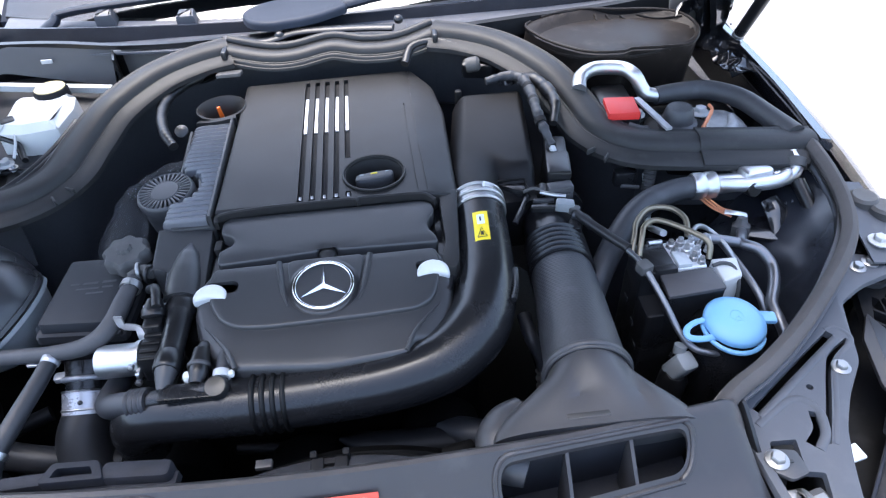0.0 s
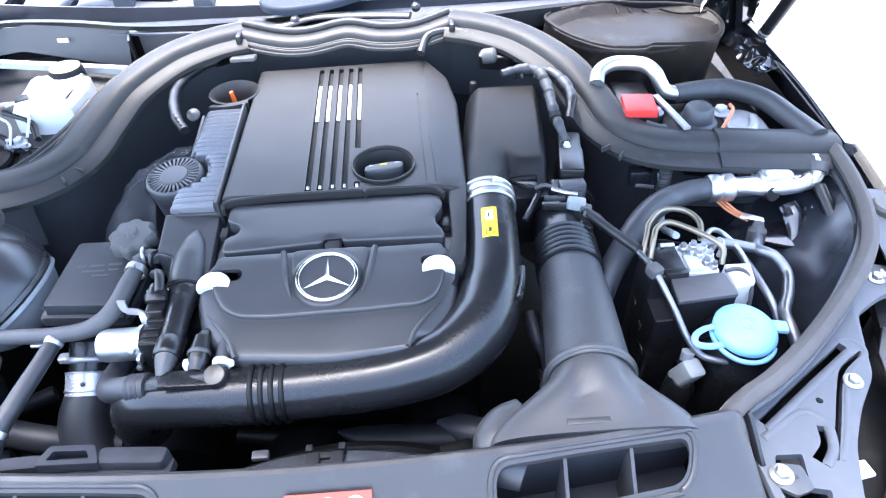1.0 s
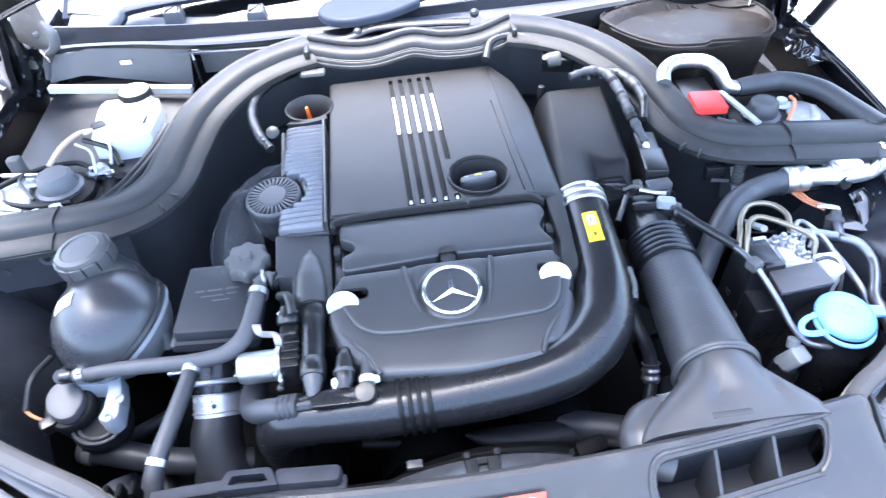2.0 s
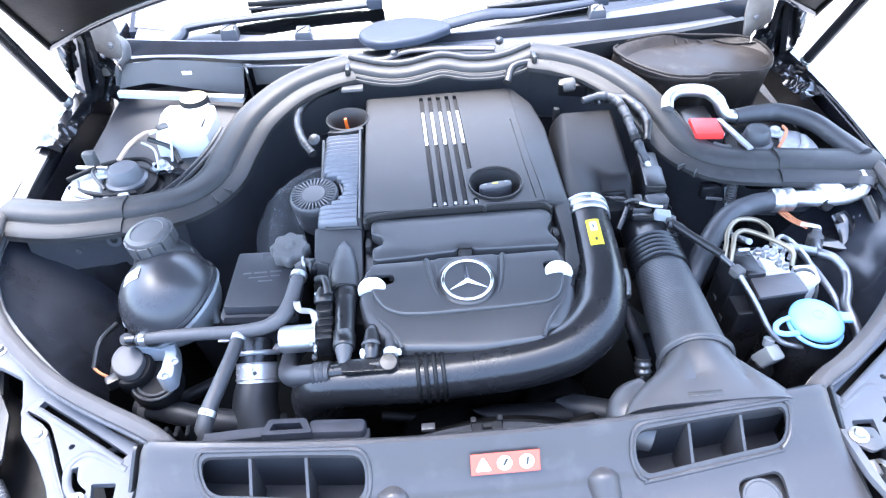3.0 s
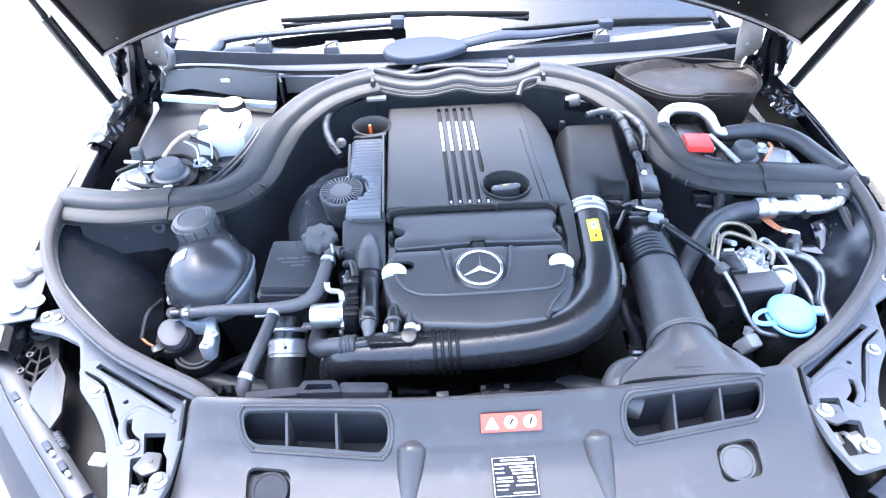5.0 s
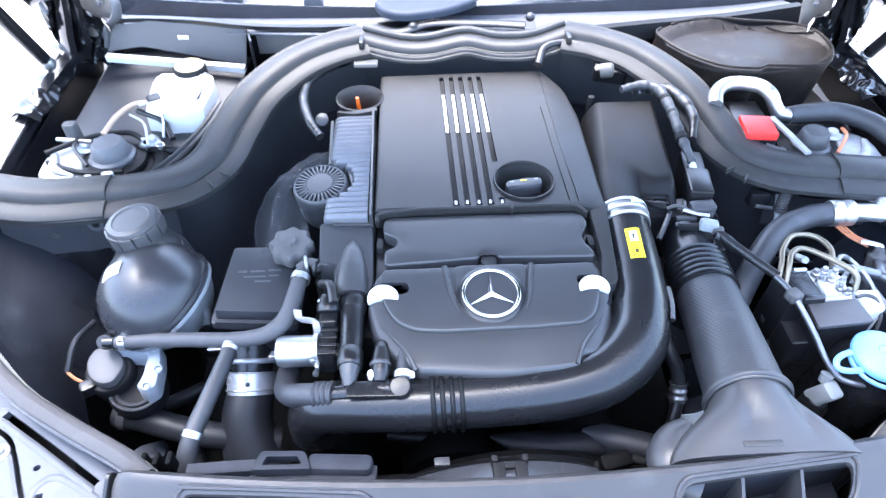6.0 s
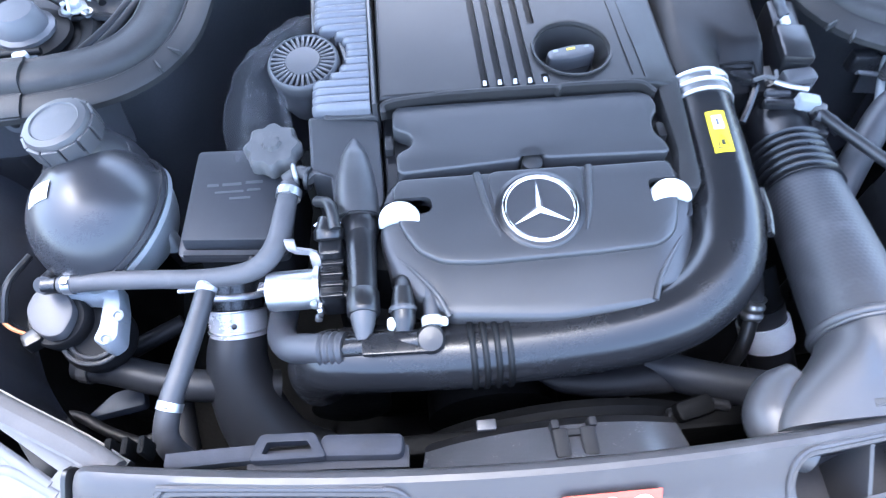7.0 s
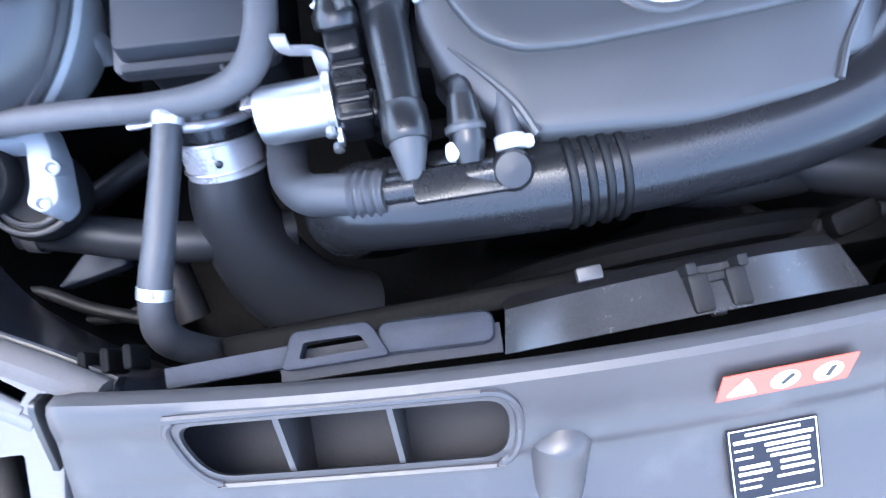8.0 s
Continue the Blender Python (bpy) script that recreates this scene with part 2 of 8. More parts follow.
# ---- building helpers ----
def thing(name, at=(0, 0, 0), label="", category="", group="", kind=""):
    ob = new(name)
    ob.location = at
    ob.empty_display_size = 0.02
    return tagged(ob, label, category, group, kind)


def part(name, bm, mat, parent=None, label="", smooth=True, angle=40):
    me = bpy.data.meshes.new(name)
    bmesh.ops.recalc_face_normals(bm, faces=bm.faces)
    if smooth:
        lim = radians(angle)
        for f in bm.faces:
            f.smooth = True
        for e in bm.edges:
            if len(e.link_faces) == 2 and e.calc_face_angle(0) > lim:
                e.smooth = False
    bm.to_mesh(me)
    bm.free()
    me.materials.append(mat)
    ob = new(name, me)
    if parent:
        ob.parent = parent
        # a mesh parent stands at the origin of its own thing
        ob.matrix_parent_inverse = Matrix.Translation(-root_of(parent).location) if parent.type == "EMPTY" else Matrix.Identity(4)
    if label:
        tagged(ob, label)
    return ob


def root_of(ob):
    while ob.parent:
        ob = ob.parent
    return ob


def solo(name, bm, mat, label, category, group="", kind="", smooth=True):
    return tagged(part(name, bm, mat, None, "", smooth), label, category, group, kind)


def spline(pts, n=8):
    """Points along a smooth line through pts."""
    P = [Vector(p) for p in pts]
    if len(P) == 2:
        return [P[0].lerp(P[1], i / n) for i in range(n + 1)]
    E = [P[0] * 2 - P[1]] + P + [P[-1] * 2 - P[-2]]
    res = []
    for i in range(1, len(E) - 2):
        a, b, c, d = E[i - 1:i + 3]
        for k in range(n):
            t = k / n
            res.append(0.5 * ((2 * b) + (c - a) * t + (2 * a - 5 * b + 4 * c - d) * t * t + (3 * b - a - 3 * c + d) * t ** 3))
    res.append(P[-1])
    return res


def rings(bm, loops, closed=True, caps=True):
    rows = [[bm.verts.new(p) for p in loop] for loop in loops]
    m = len(rows[0])
    for a, b in zip(rows, rows[1:]):
        for i in range(m if closed else m - 1):
            j = (i + 1) % m
            bm.faces.new((a[i], a[j], b[j], b[i]))
    if caps and closed:
        bm.faces.new(rows[0][::-1])
        bm.faces.new(rows[-1])
    return bm


def tube(pts, r, seg=18, n=8, bm=None, flat=1.0, relief=None):
    """A round bar or hose along a smooth line. r: one radius, or one for each point; relief(s) scales it along the length in metres."""
    bm = bm or bmesh.new()
    line = spline(pts, n)
    k = len(pts)
    rad = [r] * k if isinstance(r, (int, float)) else list(r)
    loops, normal, s = [], None, 0.0
    for i, p in enumerate(line):
        d = (line[min(i + 1, len(line) - 1)] - line[max(i - 1, 0)]).normalized()
        if normal is None:
            normal = d.orthogonal().normalized() if abs(d.z) > 0.95 else d.cross(Vector((0, 0, 1))).normalized()
        normal = (normal - d * normal.dot(d)).normalized()
        side = d.cross(normal)
        u = i / (len(line) - 1) * (k - 1)
        a = min(int(u), k - 2)
        rr = rad[a] + (rad[a + 1] - rad[a]) * (u - a)
        if i:
            s += (p - line[i - 1]).length
        if relief:
            rr *= relief(s)
        loops.append([p + normal * rr * math.cos(2 * math.pi * j / seg) + side * rr * flat * math.sin(2 * math.pi * j / seg) for j in range(seg)])
    return rings(bm, loops)


def axis_frame(at, axis):
    q = Vector((0, 0, 1)).rotation_difference(Vector(axis).normalized())
    return Matrix.Translation(at) @ q.to_matrix().to_4x4()


def lathe(profile, at=(0, 0, 0), axis=(0, 0, 1), seg=32, bm=None, lobes=0, lobe=0.0):
    """A turned body; profile: (radius, height) from bottom to top."""
    bm = bm or bmesh.new()
    m = axis_frame(at, axis)
    loops = []
    for r, h in profile:
        r = max(r, 1e-4)
        loops.append([m @ Vector(((r * (1 + lobe * math.cos(lobes * 2 * math.pi * j / seg))) * math.cos(2 * math.pi * j / seg),
                                  (r * (1 + lobe * math.cos(lobes * 2 * math.pi * j / seg))) * math.sin(2 * math.pi * j / seg), h)) for j in range(seg)])
    return rings(bm, loops)


def rounded(outline, r, n=4):
    """A polygon with its corners rounded; r: one radius or one for each corner."""
    P = [Vector(p) for p in outline]
    rs = [r] * len(P) if isinstance(r, (int, float)) else r
    res = []
    for i, p in enumerate(P):
        a, b = (P[i - 1] - p), (P[(i + 1) % len(P)] - p)
        d = min(rs[i], a.length * 0.48, b.length * 0.48)
        if d < 1e-5:
            res.append(p)
            continue
        s, e = p + a.normalized() * d, p + b.normalized() * d
        for k in range(n + 1):
            t = k / n
            res.append(s * (1 - t) ** 2 + p * 2 * t * (1 - t) + e * t * t)
    return [tuple(v) for v in res]


def prism(outline, z0, z1, bevel=0.003, bm=None, m=None, inset=0.0, steps=2):
    """An upright block over an outline with its top edge rounded."""
    bm = bm or bmesh.new()
    P = [Vector(p) for p in outline]
    area = sum(P[i - 1].x * p.y - p.x * P[i - 1].y for i, p in enumerate(P))
    if area < 0:
        P.reverse()
    def shrink(d):
        res = []
        for i, p in enumerate(P):
            a, b = (p - P[i - 1]), (P[(i + 1) % len(P)] - p)
            na, nb = Vector((-a.y, a.x)).normalized(), Vector((-b.y, b.x)).normalized()
            k = na + nb
            k = k / max(k.length_squared, 0.5) * 2 if k.length > 1e-6 else na
            res.append(p + k * d)
        return res
    levels = [(0.0, z0), (inset, z1 - bevel)]
    if bevel:
        for i in range(1, steps + 1):
            a = math.pi / 2 * i / steps
            levels.append((inset + bevel * (1 - math.cos(a)), z1 - bevel + bevel * math.sin(a)))
    loops = [[(m or Matrix.Identity(4)) @ Vector((p.x, p.y, z)) for p in shrink(d)] for d, z in levels]
    return rings(bm, loops)


def box(cx, cy, cz, sx, sy, sz, bevel=0.003, m=None, bm=None, taper=0.0):
    """A block with rounded edges, centred."""
    bm = bm or bmesh.new()
    x, y = sx / 2, sy / 2
    base = rounded([(-x, -y), (x, -y), (x, y), (-x, y)], bevel * 1.5, 3)
    M = Matrix.Translation((cx, cy, cz)) @ (m or Matrix.Identity(4))
    return prism(base, -sz / 2, sz / 2, bevel, bm, M, taper)


def warp(bm, fn):
    for v in bm.verts:
        v.co = Vector(fn(v.co.x, v.co.y, v.co.z))
    return bm


def dense(bm, size):
    """Split long edges so that a warp bends the faces."""
    bmesh.ops.triangulate(bm, faces=[f for f in bm.faces if len(f.verts) > 4])
    for _ in range(5):
        long = [e for e in bm.edges if e.calc_length() > size]
        if not long:
            break
        bmesh.ops.subdivide_edges(bm, edges=long, cuts=1, use_grid_fill=True)
        bmesh.ops.triangulate(bm, faces=[f for f in bm.faces if len(f.verts) > 4])
    return bm


def cut(bm, *cutters):
    """bm without the volumes of the cutters."""
    def temp(b):
        bmesh.ops.recalc_face_normals(b, faces=b.faces)
        me = bpy.data.meshes.new("work")
        b.to_mesh(me)
        b.free()
        return new("work", me)
    a = temp(bm)
    tools = [temp(c) for c in cutters]
    for t in tools:
        mod = a.modifiers.new("cut", "BOOLEAN")
        mod.operation, mod.object, mod.solver = "DIFFERENCE", t, "EXACT"
    dg = bpy.context.evaluated_depsgraph_get()
    dg.update()
    me = bpy.data.meshes.new_from_object(a.evaluated_get(dg))
    res = bmesh.new()
    res.from_mesh(me)
    bpy.data.meshes.remove(me)
    for o in (a, *tools):
        d = o.data
        bpy.data.objects.remove(o)
        bpy.data.meshes.remove(d)
    return res


def sweep(pts, profile, n=8, closed=False, bm=None, up=(0, 0, 1), scale=None):
    """A profile (side, up) drawn along a smooth line; side points to the right of the way."""
    bm = bm or bmesh.new()
    line = spline(pts, n)
    up = Vector(up)
    loops = []
    for i, p in enumerate(line):
        d = line[min(i + 1, len(line) - 1)] - line[max(i - 1, 0)]
        right = d.cross(up).normalized()
        k = scale(i / (len(line) - 1)) if scale else 1
        loops.append([p + right * a * k + up * b * k for a, b in profile])
    return rings(bm, loops)


def sheet(fn, nu, nv, thick=0.003, down=(0, 0, -1), bm=None):
    """A bent panel with thickness: fn(u, v) gives a point."""
    bm = bm or bmesh.new()
    down = Vector(down) * thick
    top = [[bm.verts.new(Vector(fn(i / nu, j / nv))) for j in range(nv + 1)] for i in range(nu + 1)]
    low = [[bm.verts.new(v.co + down) for v in row] for row in top]
    for i in range(nu):
        for j in range(nv):
            bm.faces.new((top[i][j], top[i + 1][j], top[i + 1][j + 1], top[i][j + 1]))
            bm.faces.new((low[i][j], low[i][j + 1], low[i + 1][j + 1], low[i + 1][j]))
    for i in range(nu):
        bm.faces.new((top[i][0], low[i][0], low[i + 1][0], top[i + 1][0]))
        bm.faces.new((top[i][nv], top[i + 1][nv], low[i + 1][nv], low[i][nv]))
    for j in range(nv):
        bm.faces.new((top[0][j], top[0][j + 1], low[0][j + 1], low[0][j]))
        bm.faces.new((top[nu][j], low[nu][j], low[nu][j + 1], top[nu][j + 1]))
    return bm


def lerp_table(table, x):
    if x <= table[0][0]:
        return table[0][1]
    for (a, va), (b, vb) in zip(table, table[1:]):
        if x <= b:
            t = (x - a) / (b - a)
            return va + (vb - va) * t
    return table[-1][1]


def disc_ring(at, axis, r_in, r_out, h, seg=28, bm=None):
    """A flat ring with thickness h."""
    bm = bm or bmesh.new()
    m = axis_frame(at, axis)
    loops = []
    for r, z in ((r_in, 0), (r_out, 0), (r_out, h), (r_in, h)):
        loops.append([m @ Vector((r * math.cos(2 * math.pi * j / seg), r * math.sin(2 * math.pi * j / seg), z)) for j in range(seg)])
    rings(bm, loops + loops[:1], caps=False)
    bmesh.ops.remove_doubles(bm, verts=bm.verts, dist=1e-6)
    return bm


def torus(at, axis, R, r, seg=32, tube_seg=10, a0=0.0, a1=360.0, bm=None):
    bm = bm or bmesh.new()
    m = axis_frame(at, axis)
    full = abs(a1 - a0) >= 359.9
    loops = []
    for i in range(seg + (0 if full else 1)):
        a = radians(a0 + (a1 - a0) * i / seg)
        loops.append([m @ Vector(((R + r * math.cos(b)) * math.cos(a), (R + r * math.cos(b)) * math.sin(a), r * math.sin(b)))
                      for b in (2 * math.pi * j / tube_seg for j in range(tube_seg))])
    if full:
        rings(bm, loops + loops[:1], caps=False)
        bmesh.ops.remove_doubles(bm, verts=bm.verts, dist=1e-6)
        return bm
    return rings(bm, loops)


def bolt(at, axis=(0, 0, 1), r=0.008, parent=None, washer=1.6, mat=None, name="bolt"):
    """A hexagon head with its flange."""
    bm = lathe([(r * washer, 0), (r * washer, r * 0.22), (r * 1.12, r * 0.42)], at, axis, 24)
    lathe([(r, r * 0.3), (r, r * 0.95), (r * 0.86, r * 1.15)], at, axis, 6, bm)
    return part(name, bm, mat or ZINC, parent, "", True, 25)


def clamp_band(at, axis, r, w, parent, mat=None, name="hose_clamp"):
    bm = disc_ring(Vector(at) - Vector(axis).normalized() * w / 2, axis, r * 0.97, r * 1.05, w, 28)
    lug = Vector(at) + Vector((0, -0.3, 1)).normalized() * r * 1.08
    box(lug.x, lug.y, lug.z, w * 0.9, w * 0.7, w * 0.45, 0.001, None, bm)
    return part(name, bm, mat or ALU, parent)


def bars(rows, mat_frame, mat, parent, name="print", height=0.0006):
    """Plain printed bars on a label: (x, y, length, width)."""
    for x, y, w, h in rows:
        bm = bmesh.new()
        box(0, 0, 0, w, h, height, 0.0002, None, bm)
        bm.transform(mat_frame @ Matrix.Translation((x, y, 0)))
        part(name, bm, mat, parent, "", False)


# ---- setting ----
tagged(part("ground", sheet(lambda u, v: ((u - 0.5) * 400, (v - 0.5) * 400, 0.0), 8, 8, 0.3), ASPHALT), "pale worn asphalt yard under and around the car", "ground", kind="structure")


# ---- car shell ----
SEAL_LINE = {1: [(0.408, 0.368, 0.822), (0.435, 0.387, 0.834), (0.476, 0.409, 0.838), (0.531, 0.448, 0.840), (0.587, 0.496, 0.844), (0.635, 0.542, 0.847), (0.677, 0.593, 0.851), (0.703, 0.650, 0.854), (0.718, 0.720, 0.859), (0.726, 0.795, 0.862)],
             -1: [(-0.395, 0.372, 0.822), (-0.427, 0.393, 0.834), (-0.499, 0.433, 0.838), (-0.559, 0.470, 0.842), (-0.617, 0.519, 0.845), (-0.671, 0.575, 0.850), (-0.714, 0.637, 0.854), (-0.745, 0.702, 0.858), (-0.761, 0.764, 0.861), (-0.766, 0.820, 0.864)]}


def seal_line(s):
    """The line of the rubber seal along the wing, from the front corner to the back; the car stands a little askew."""
    return SEAL_LINE[s]


def back_line(s):
    """The rear seal from its outer end to the middle of the cowl."""
    start = [(0.735, 0.792, 0.862), (0.650, 0.800, 0.864)] if s > 0 else [(0.768, 0.832, 0.864), (0.660, 0.808, 0.865)]
    line = start + [(0.560, 0.812, 0.866), (0.470, 0.832, 0.868), (0.424, 0.880, 0.872), (0.402, 0.950, 0.886), (0.370, 1.020, 0.908), (0.310, 1.090, 0.926), (0.245, 1.132, 0.934), (0.185, 1.152, 0.938)]
    return mirror(line, s)


def mirror(pts, s):
    return [(s * x, y, z) for x, y, z in pts]


def pan_edge(y):
    return 0.022 + lerp_table([(0.80, 0.66), (0.812, 0.56), (0.832, 0.47), (0.88, 0.424), (0.95, 0.402), (1.02, 0.37), (1.09, 0.31), (1.132, 0.245), (1.16, 0.10)], y)


car = thing("car_body", (0, 1.0, 0), "black car front with open bonnet and bare engine bay", "car")

for s in (1, -1):
    # outer wing: from the gutter beside the seal over the shoulder and down
    def wing(u, v, s=s):
        y = -0.02 + 1.52 * u
        shoulder = lerp_table([(0.3, 0.70), (0.45, 0.745), (0.6, 0.772), (0.8, 0.775), (0.95, 0.765), (1.1, 0.75), (1.5, 0.73)], y)
        top = lerp_table([(0.2, 0.74), (0.6, 0.80), (0.9, 0.852), (1.25, 0.900), (1.5, 0.92)], y)
        prof = [(0.0, -0.035), (0.006, -0.006), (0.018, 0.0), (0.036, -0.010), (0.052, -0.034), (0.066, -0.085), (0.076, -0.18), (0.078, -0.34)]
        k = v * (len(prof) - 1)
        a = min(int(k), len(prof) - 2)
        px = prof[a][0] + (prof[a + 1][0] - prof[a][0]) * (k - a)
        pz = prof[a][1] + (prof[a + 1][1] - prof[a][1]) * (k - a)
        return (s * (shoulder + px), y, top + pz)
    bm = sheet(lambda u, v: wing(0.36 + 0.64 * u, v), 22, 14, 0.002)
    part("wing", bm, PAINT, car, "glossy black painted wing")
    # gutter between seal and wing
    bm = sheet(lambda u, v, s=s: (s * (0.735 + 0.045 * v + 0.02 * u), 0.80 + 0.55 * u, 0.842 + 0.02 * u - 0.02 * math.sin(v * math.pi)), 12, 5, 0.002)
    part("gutter", bm, PAINT, car)
    # inner wheel arch liner: bulges in under the seal
    def arch(u, v, s=s):
        y = 0.36 + 0.50 * u
        edge = lerp_table([(q[1], abs(q[0]) - 0.004) for q in seal_line(s)], y)
        inn = 0.20 * math.sin(v * math.pi * 0.5) ** 1.2 + 0.012 * v
        return (s * (edge - inn * (0.10 + 0.90 * min(1.0, max(0.0, (u - 0.10) / 0.55)) ** 1.3)), y, 0.832 - 0.03 * min(1, v * 6) - 0.44 * (1 - math.cos(v * math.pi * 0.5)) ** 1.1)
    part("inner_liner", sheet(lambda u, v: arch(u, 0.52 * v), 24, 14, 0.003, (s, 0, 0)), LINER, car, "black plastic inner wing liner")
    # lower half of the same liner, blackened to imitate the shade down there
    part("shaded_liner_half", sheet(lambda u, v: arch(u, 0.52 + 0.48 * v), 24, 12, 0.003, (s, 0, 0)), DEEP, car, "lower half of the liner, blackened to stand for shade")
    # flat flange under the seal
    part("seal_flange", sweep(seal_line(s), [(-0.012, -0.008), (0.012, -0.008), (0.012, -0.014), (-0.012, -0.014)], 6), BRACKET, car)
    # bulkhead below the back seal
    def bulk(u, v, s=s):
        line = spline(back_line(s), 5)
        k = min(int(u * (len(line) - 1)), len(line) - 2)
        p = line[k].lerp(line[k + 1], u * (len(line) - 1) - k)
        return (p.x, p.y + 0.004 + 0.03 * v, p.z - 0.012 - (p.z - 0.40) * v)
    part("bulkhead_wall", sheet(bulk, 45, 10, 0.006, (0, 1, 0)), PARTITION, car, "black plastic partition below the seal")
    # apron behind the suspension tower side, below the seal
    part("apron", sheet(lambda u, v, s=s: (s * (0.478 + 0.255 * u), 0.832 - 0.035 * u - 0.02 * v, 0.852 - 0.10 * v), 10, 4, 0.003, (0, 1, 0)), PARTITION, car, "dusty grey-black apron below the seal")
    part("washer", disc_ring((s * 0.594, 0.799, 0.812), (0, -1, 0.25), 0.006, 0.013, 0.003), LIPGREY, car)
    part("rivet", lathe([(0.007, 0), (0.006, 0.004), (0.002, 0.005)], (s * 0.594, 0.799, 0.812), (0, -1, 0.25), 16), PLASTIC, car)
    part("washer", disc_ring((s * 0.655, 0.788, 0.800), (0, -1, 0.25), 0.002, 0.005, 0.002), MIDGREY, car)
    # gloss-black housing of the strut below the apron, with its hemmed lower edge
    def housing(u, v, s=s):
        x = 0.50 + 0.235 * u
        ripple = 0.004 * math.sin(9 * u + 2 * v) + 0.002 * math.sin(23 * u)
        return (s * x, 0.812 - 0.035 * u - 0.016 * v + ripple, 0.760 - 0.075 * v)
    part("strut_housing", sheet(housing, 30, 10, 0.003, (0, 1, 0)), GLOSSBLACK, car, "glossy black housing below the apron")
    part("housing_hem", tube([housing(k / 16, 1.0) for k in range(17)], 0.0022, 8, 3), PANGREY, car)
    # side pans of the two rear compartments
    part("rear_pan", sheet(lambda u, v, s=s: (s * (pan_edge(0.80 + 0.59 * v) + (0.77 - pan_edge(0.80 + 0.59 * v)) * u), 0.80 + 0.59 * v, 0.80 - 0.04 * u - 0.02 * v), 8, 24, 0.004), BODYGREY, car, "dusty dark sheet metal pan")
    part("side_rail", sweep([(s * 0.76, 0.80, 0.85), (s * 0.765, 0.98, 0.865), (s * 0.75, 1.15, 0.885), (s * 0.72, 1.30, 0.90)],
                            [(-0.006, -0.02), (0.012, -0.02), (0.012, 0.004), (-0.006, 0.008)], 6), PAINT, car)

# painted corner of the bumper outside the headlamp, and the flange of the wing with its grommets
EDGE = [(0.84, 0.600), (0.775, 0.508), (0.668, 0.380), (0.585, 0.292), (0.49, 0.235)]
for s in (1, -1):
    edge = spline([(s * x, y, 0.742) for x, y in EDGE], 6)
    def corner(u, v, s=s, edge=edge):
        k = min(int(u * (len(edge) - 1)), len(edge) - 2)
        p = edge[k].lerp(edge[k + 1], u * (len(edge) - 1) - k)
        out = Vector((s * 0.76, -0.65, 0)) * (0.004 + 0.085 * math.sin(v * math.pi * 0.5))
        return p + out + Vector((0, 0, -0.006 - 0.22 * (1 - math.cos(v * math.pi * 0.5))))
    part("bumper_corner", sheet(corner, 24, 12, 0.003, (0, 0, -1)), LENS, car, "blue-grey corner below the headlamp edge")
    part("wing_flange", sheet(lambda u, v, s=s: (s * (0.738 + (0.016 if s < 0 else 0.0) + 0.062 * v - 0.02 * (1 - u)), 0.575 + 0.155 * u, 0.806 + 0.022 * u - 0.010 * v), 12, 4, 0.003), BRACKET, car, "pale grey inner wing flange")
    for x, y, z in ((0.786, 0.668, 0.816), (0.768, 0.690, 0.820)):
        part("grommet", lathe([(0.020, -0.01), (0.020, 0.004), (0.016, 0.008), (0.006, 0.007), (0, 0.007)], (s * x, y, z), (0, 0, 1), 24), MIDGREY, car, "grey rubber grommet")
    for x, y, z in ((0.774, 0.602, 0.808), (0.744, 0.609, 0.811)):
        bolt((s * x, y, z), (0, 0, 1), 0.0085, car, 1.7, PALE)

# scuttle wall closing the rear compartments below the cowl
part("scuttle_wall", sheet(lambda u, v: ((u - 0.5) * 1.52, 1.275 + 0.10 * ((u - 0.5) * 2) ** 2 - 0.02 * v, 0.93 - 0.22 * v), 24, 6, 0.005, (0, 1, 0)), LINER, car, "black scuttle wall below the cowl")
for s in (1, -1):
    part("side_wall", sheet(lambda u, v, s=s: (s * (0.752 + 0.016 * v), 0.80 + 0.60 * u, 0.850 + 0.05 * u - 0.12 * v), 12, 4, 0.004, (s, 0, 0)), PAINT, car)
part("bulkhead_wall", sheet(lambda u, v: (-0.19 + 0.38 * u, 1.155 + 0.03 * v, 0.925 - 0.52 * v), 8, 8, 0.006, (0, 1, 0)), PARTITION, car)
for s in (1, -1):
    tyre = lathe([(0.20, -0.10), (0.30, -0.105), (0.318, -0.085), (0.320, 0.0), (0.318, 0.085), (0.30, 0.105), (0.20, 0.10)], (s * 0.74, 0.80, 0.318), (1, 0, 0), 48)
    part("tyre", tyre, RUBBER, car, "black road tyre")
# floor, radiator and engine take the near-black that imitates deep shade
part("bay_floor", sheet(lambda u, v: (-0.75 + 1.5 * u, 0.0 + 1.25 * v, 0.36 + 0.02 * math.sin(9 * u) * math.sin(7 * v)), 16, 12, 0.01), DEEP, car, "underbody in a near-black that stands for deep shade")
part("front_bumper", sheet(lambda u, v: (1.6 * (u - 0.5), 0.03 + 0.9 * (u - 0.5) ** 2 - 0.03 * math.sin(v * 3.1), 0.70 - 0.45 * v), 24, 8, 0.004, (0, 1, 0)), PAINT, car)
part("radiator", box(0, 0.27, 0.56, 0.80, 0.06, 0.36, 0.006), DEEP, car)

# the engine block low in the bay, mostly hidden
engine = thing("engine_block", (-0.02, 0.75, 0.5), "oily engine block with belt pulleys under its covers, near-black for deep shade", "engine")
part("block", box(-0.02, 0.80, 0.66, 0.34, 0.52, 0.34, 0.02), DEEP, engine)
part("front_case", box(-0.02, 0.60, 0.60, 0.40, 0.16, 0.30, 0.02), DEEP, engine)
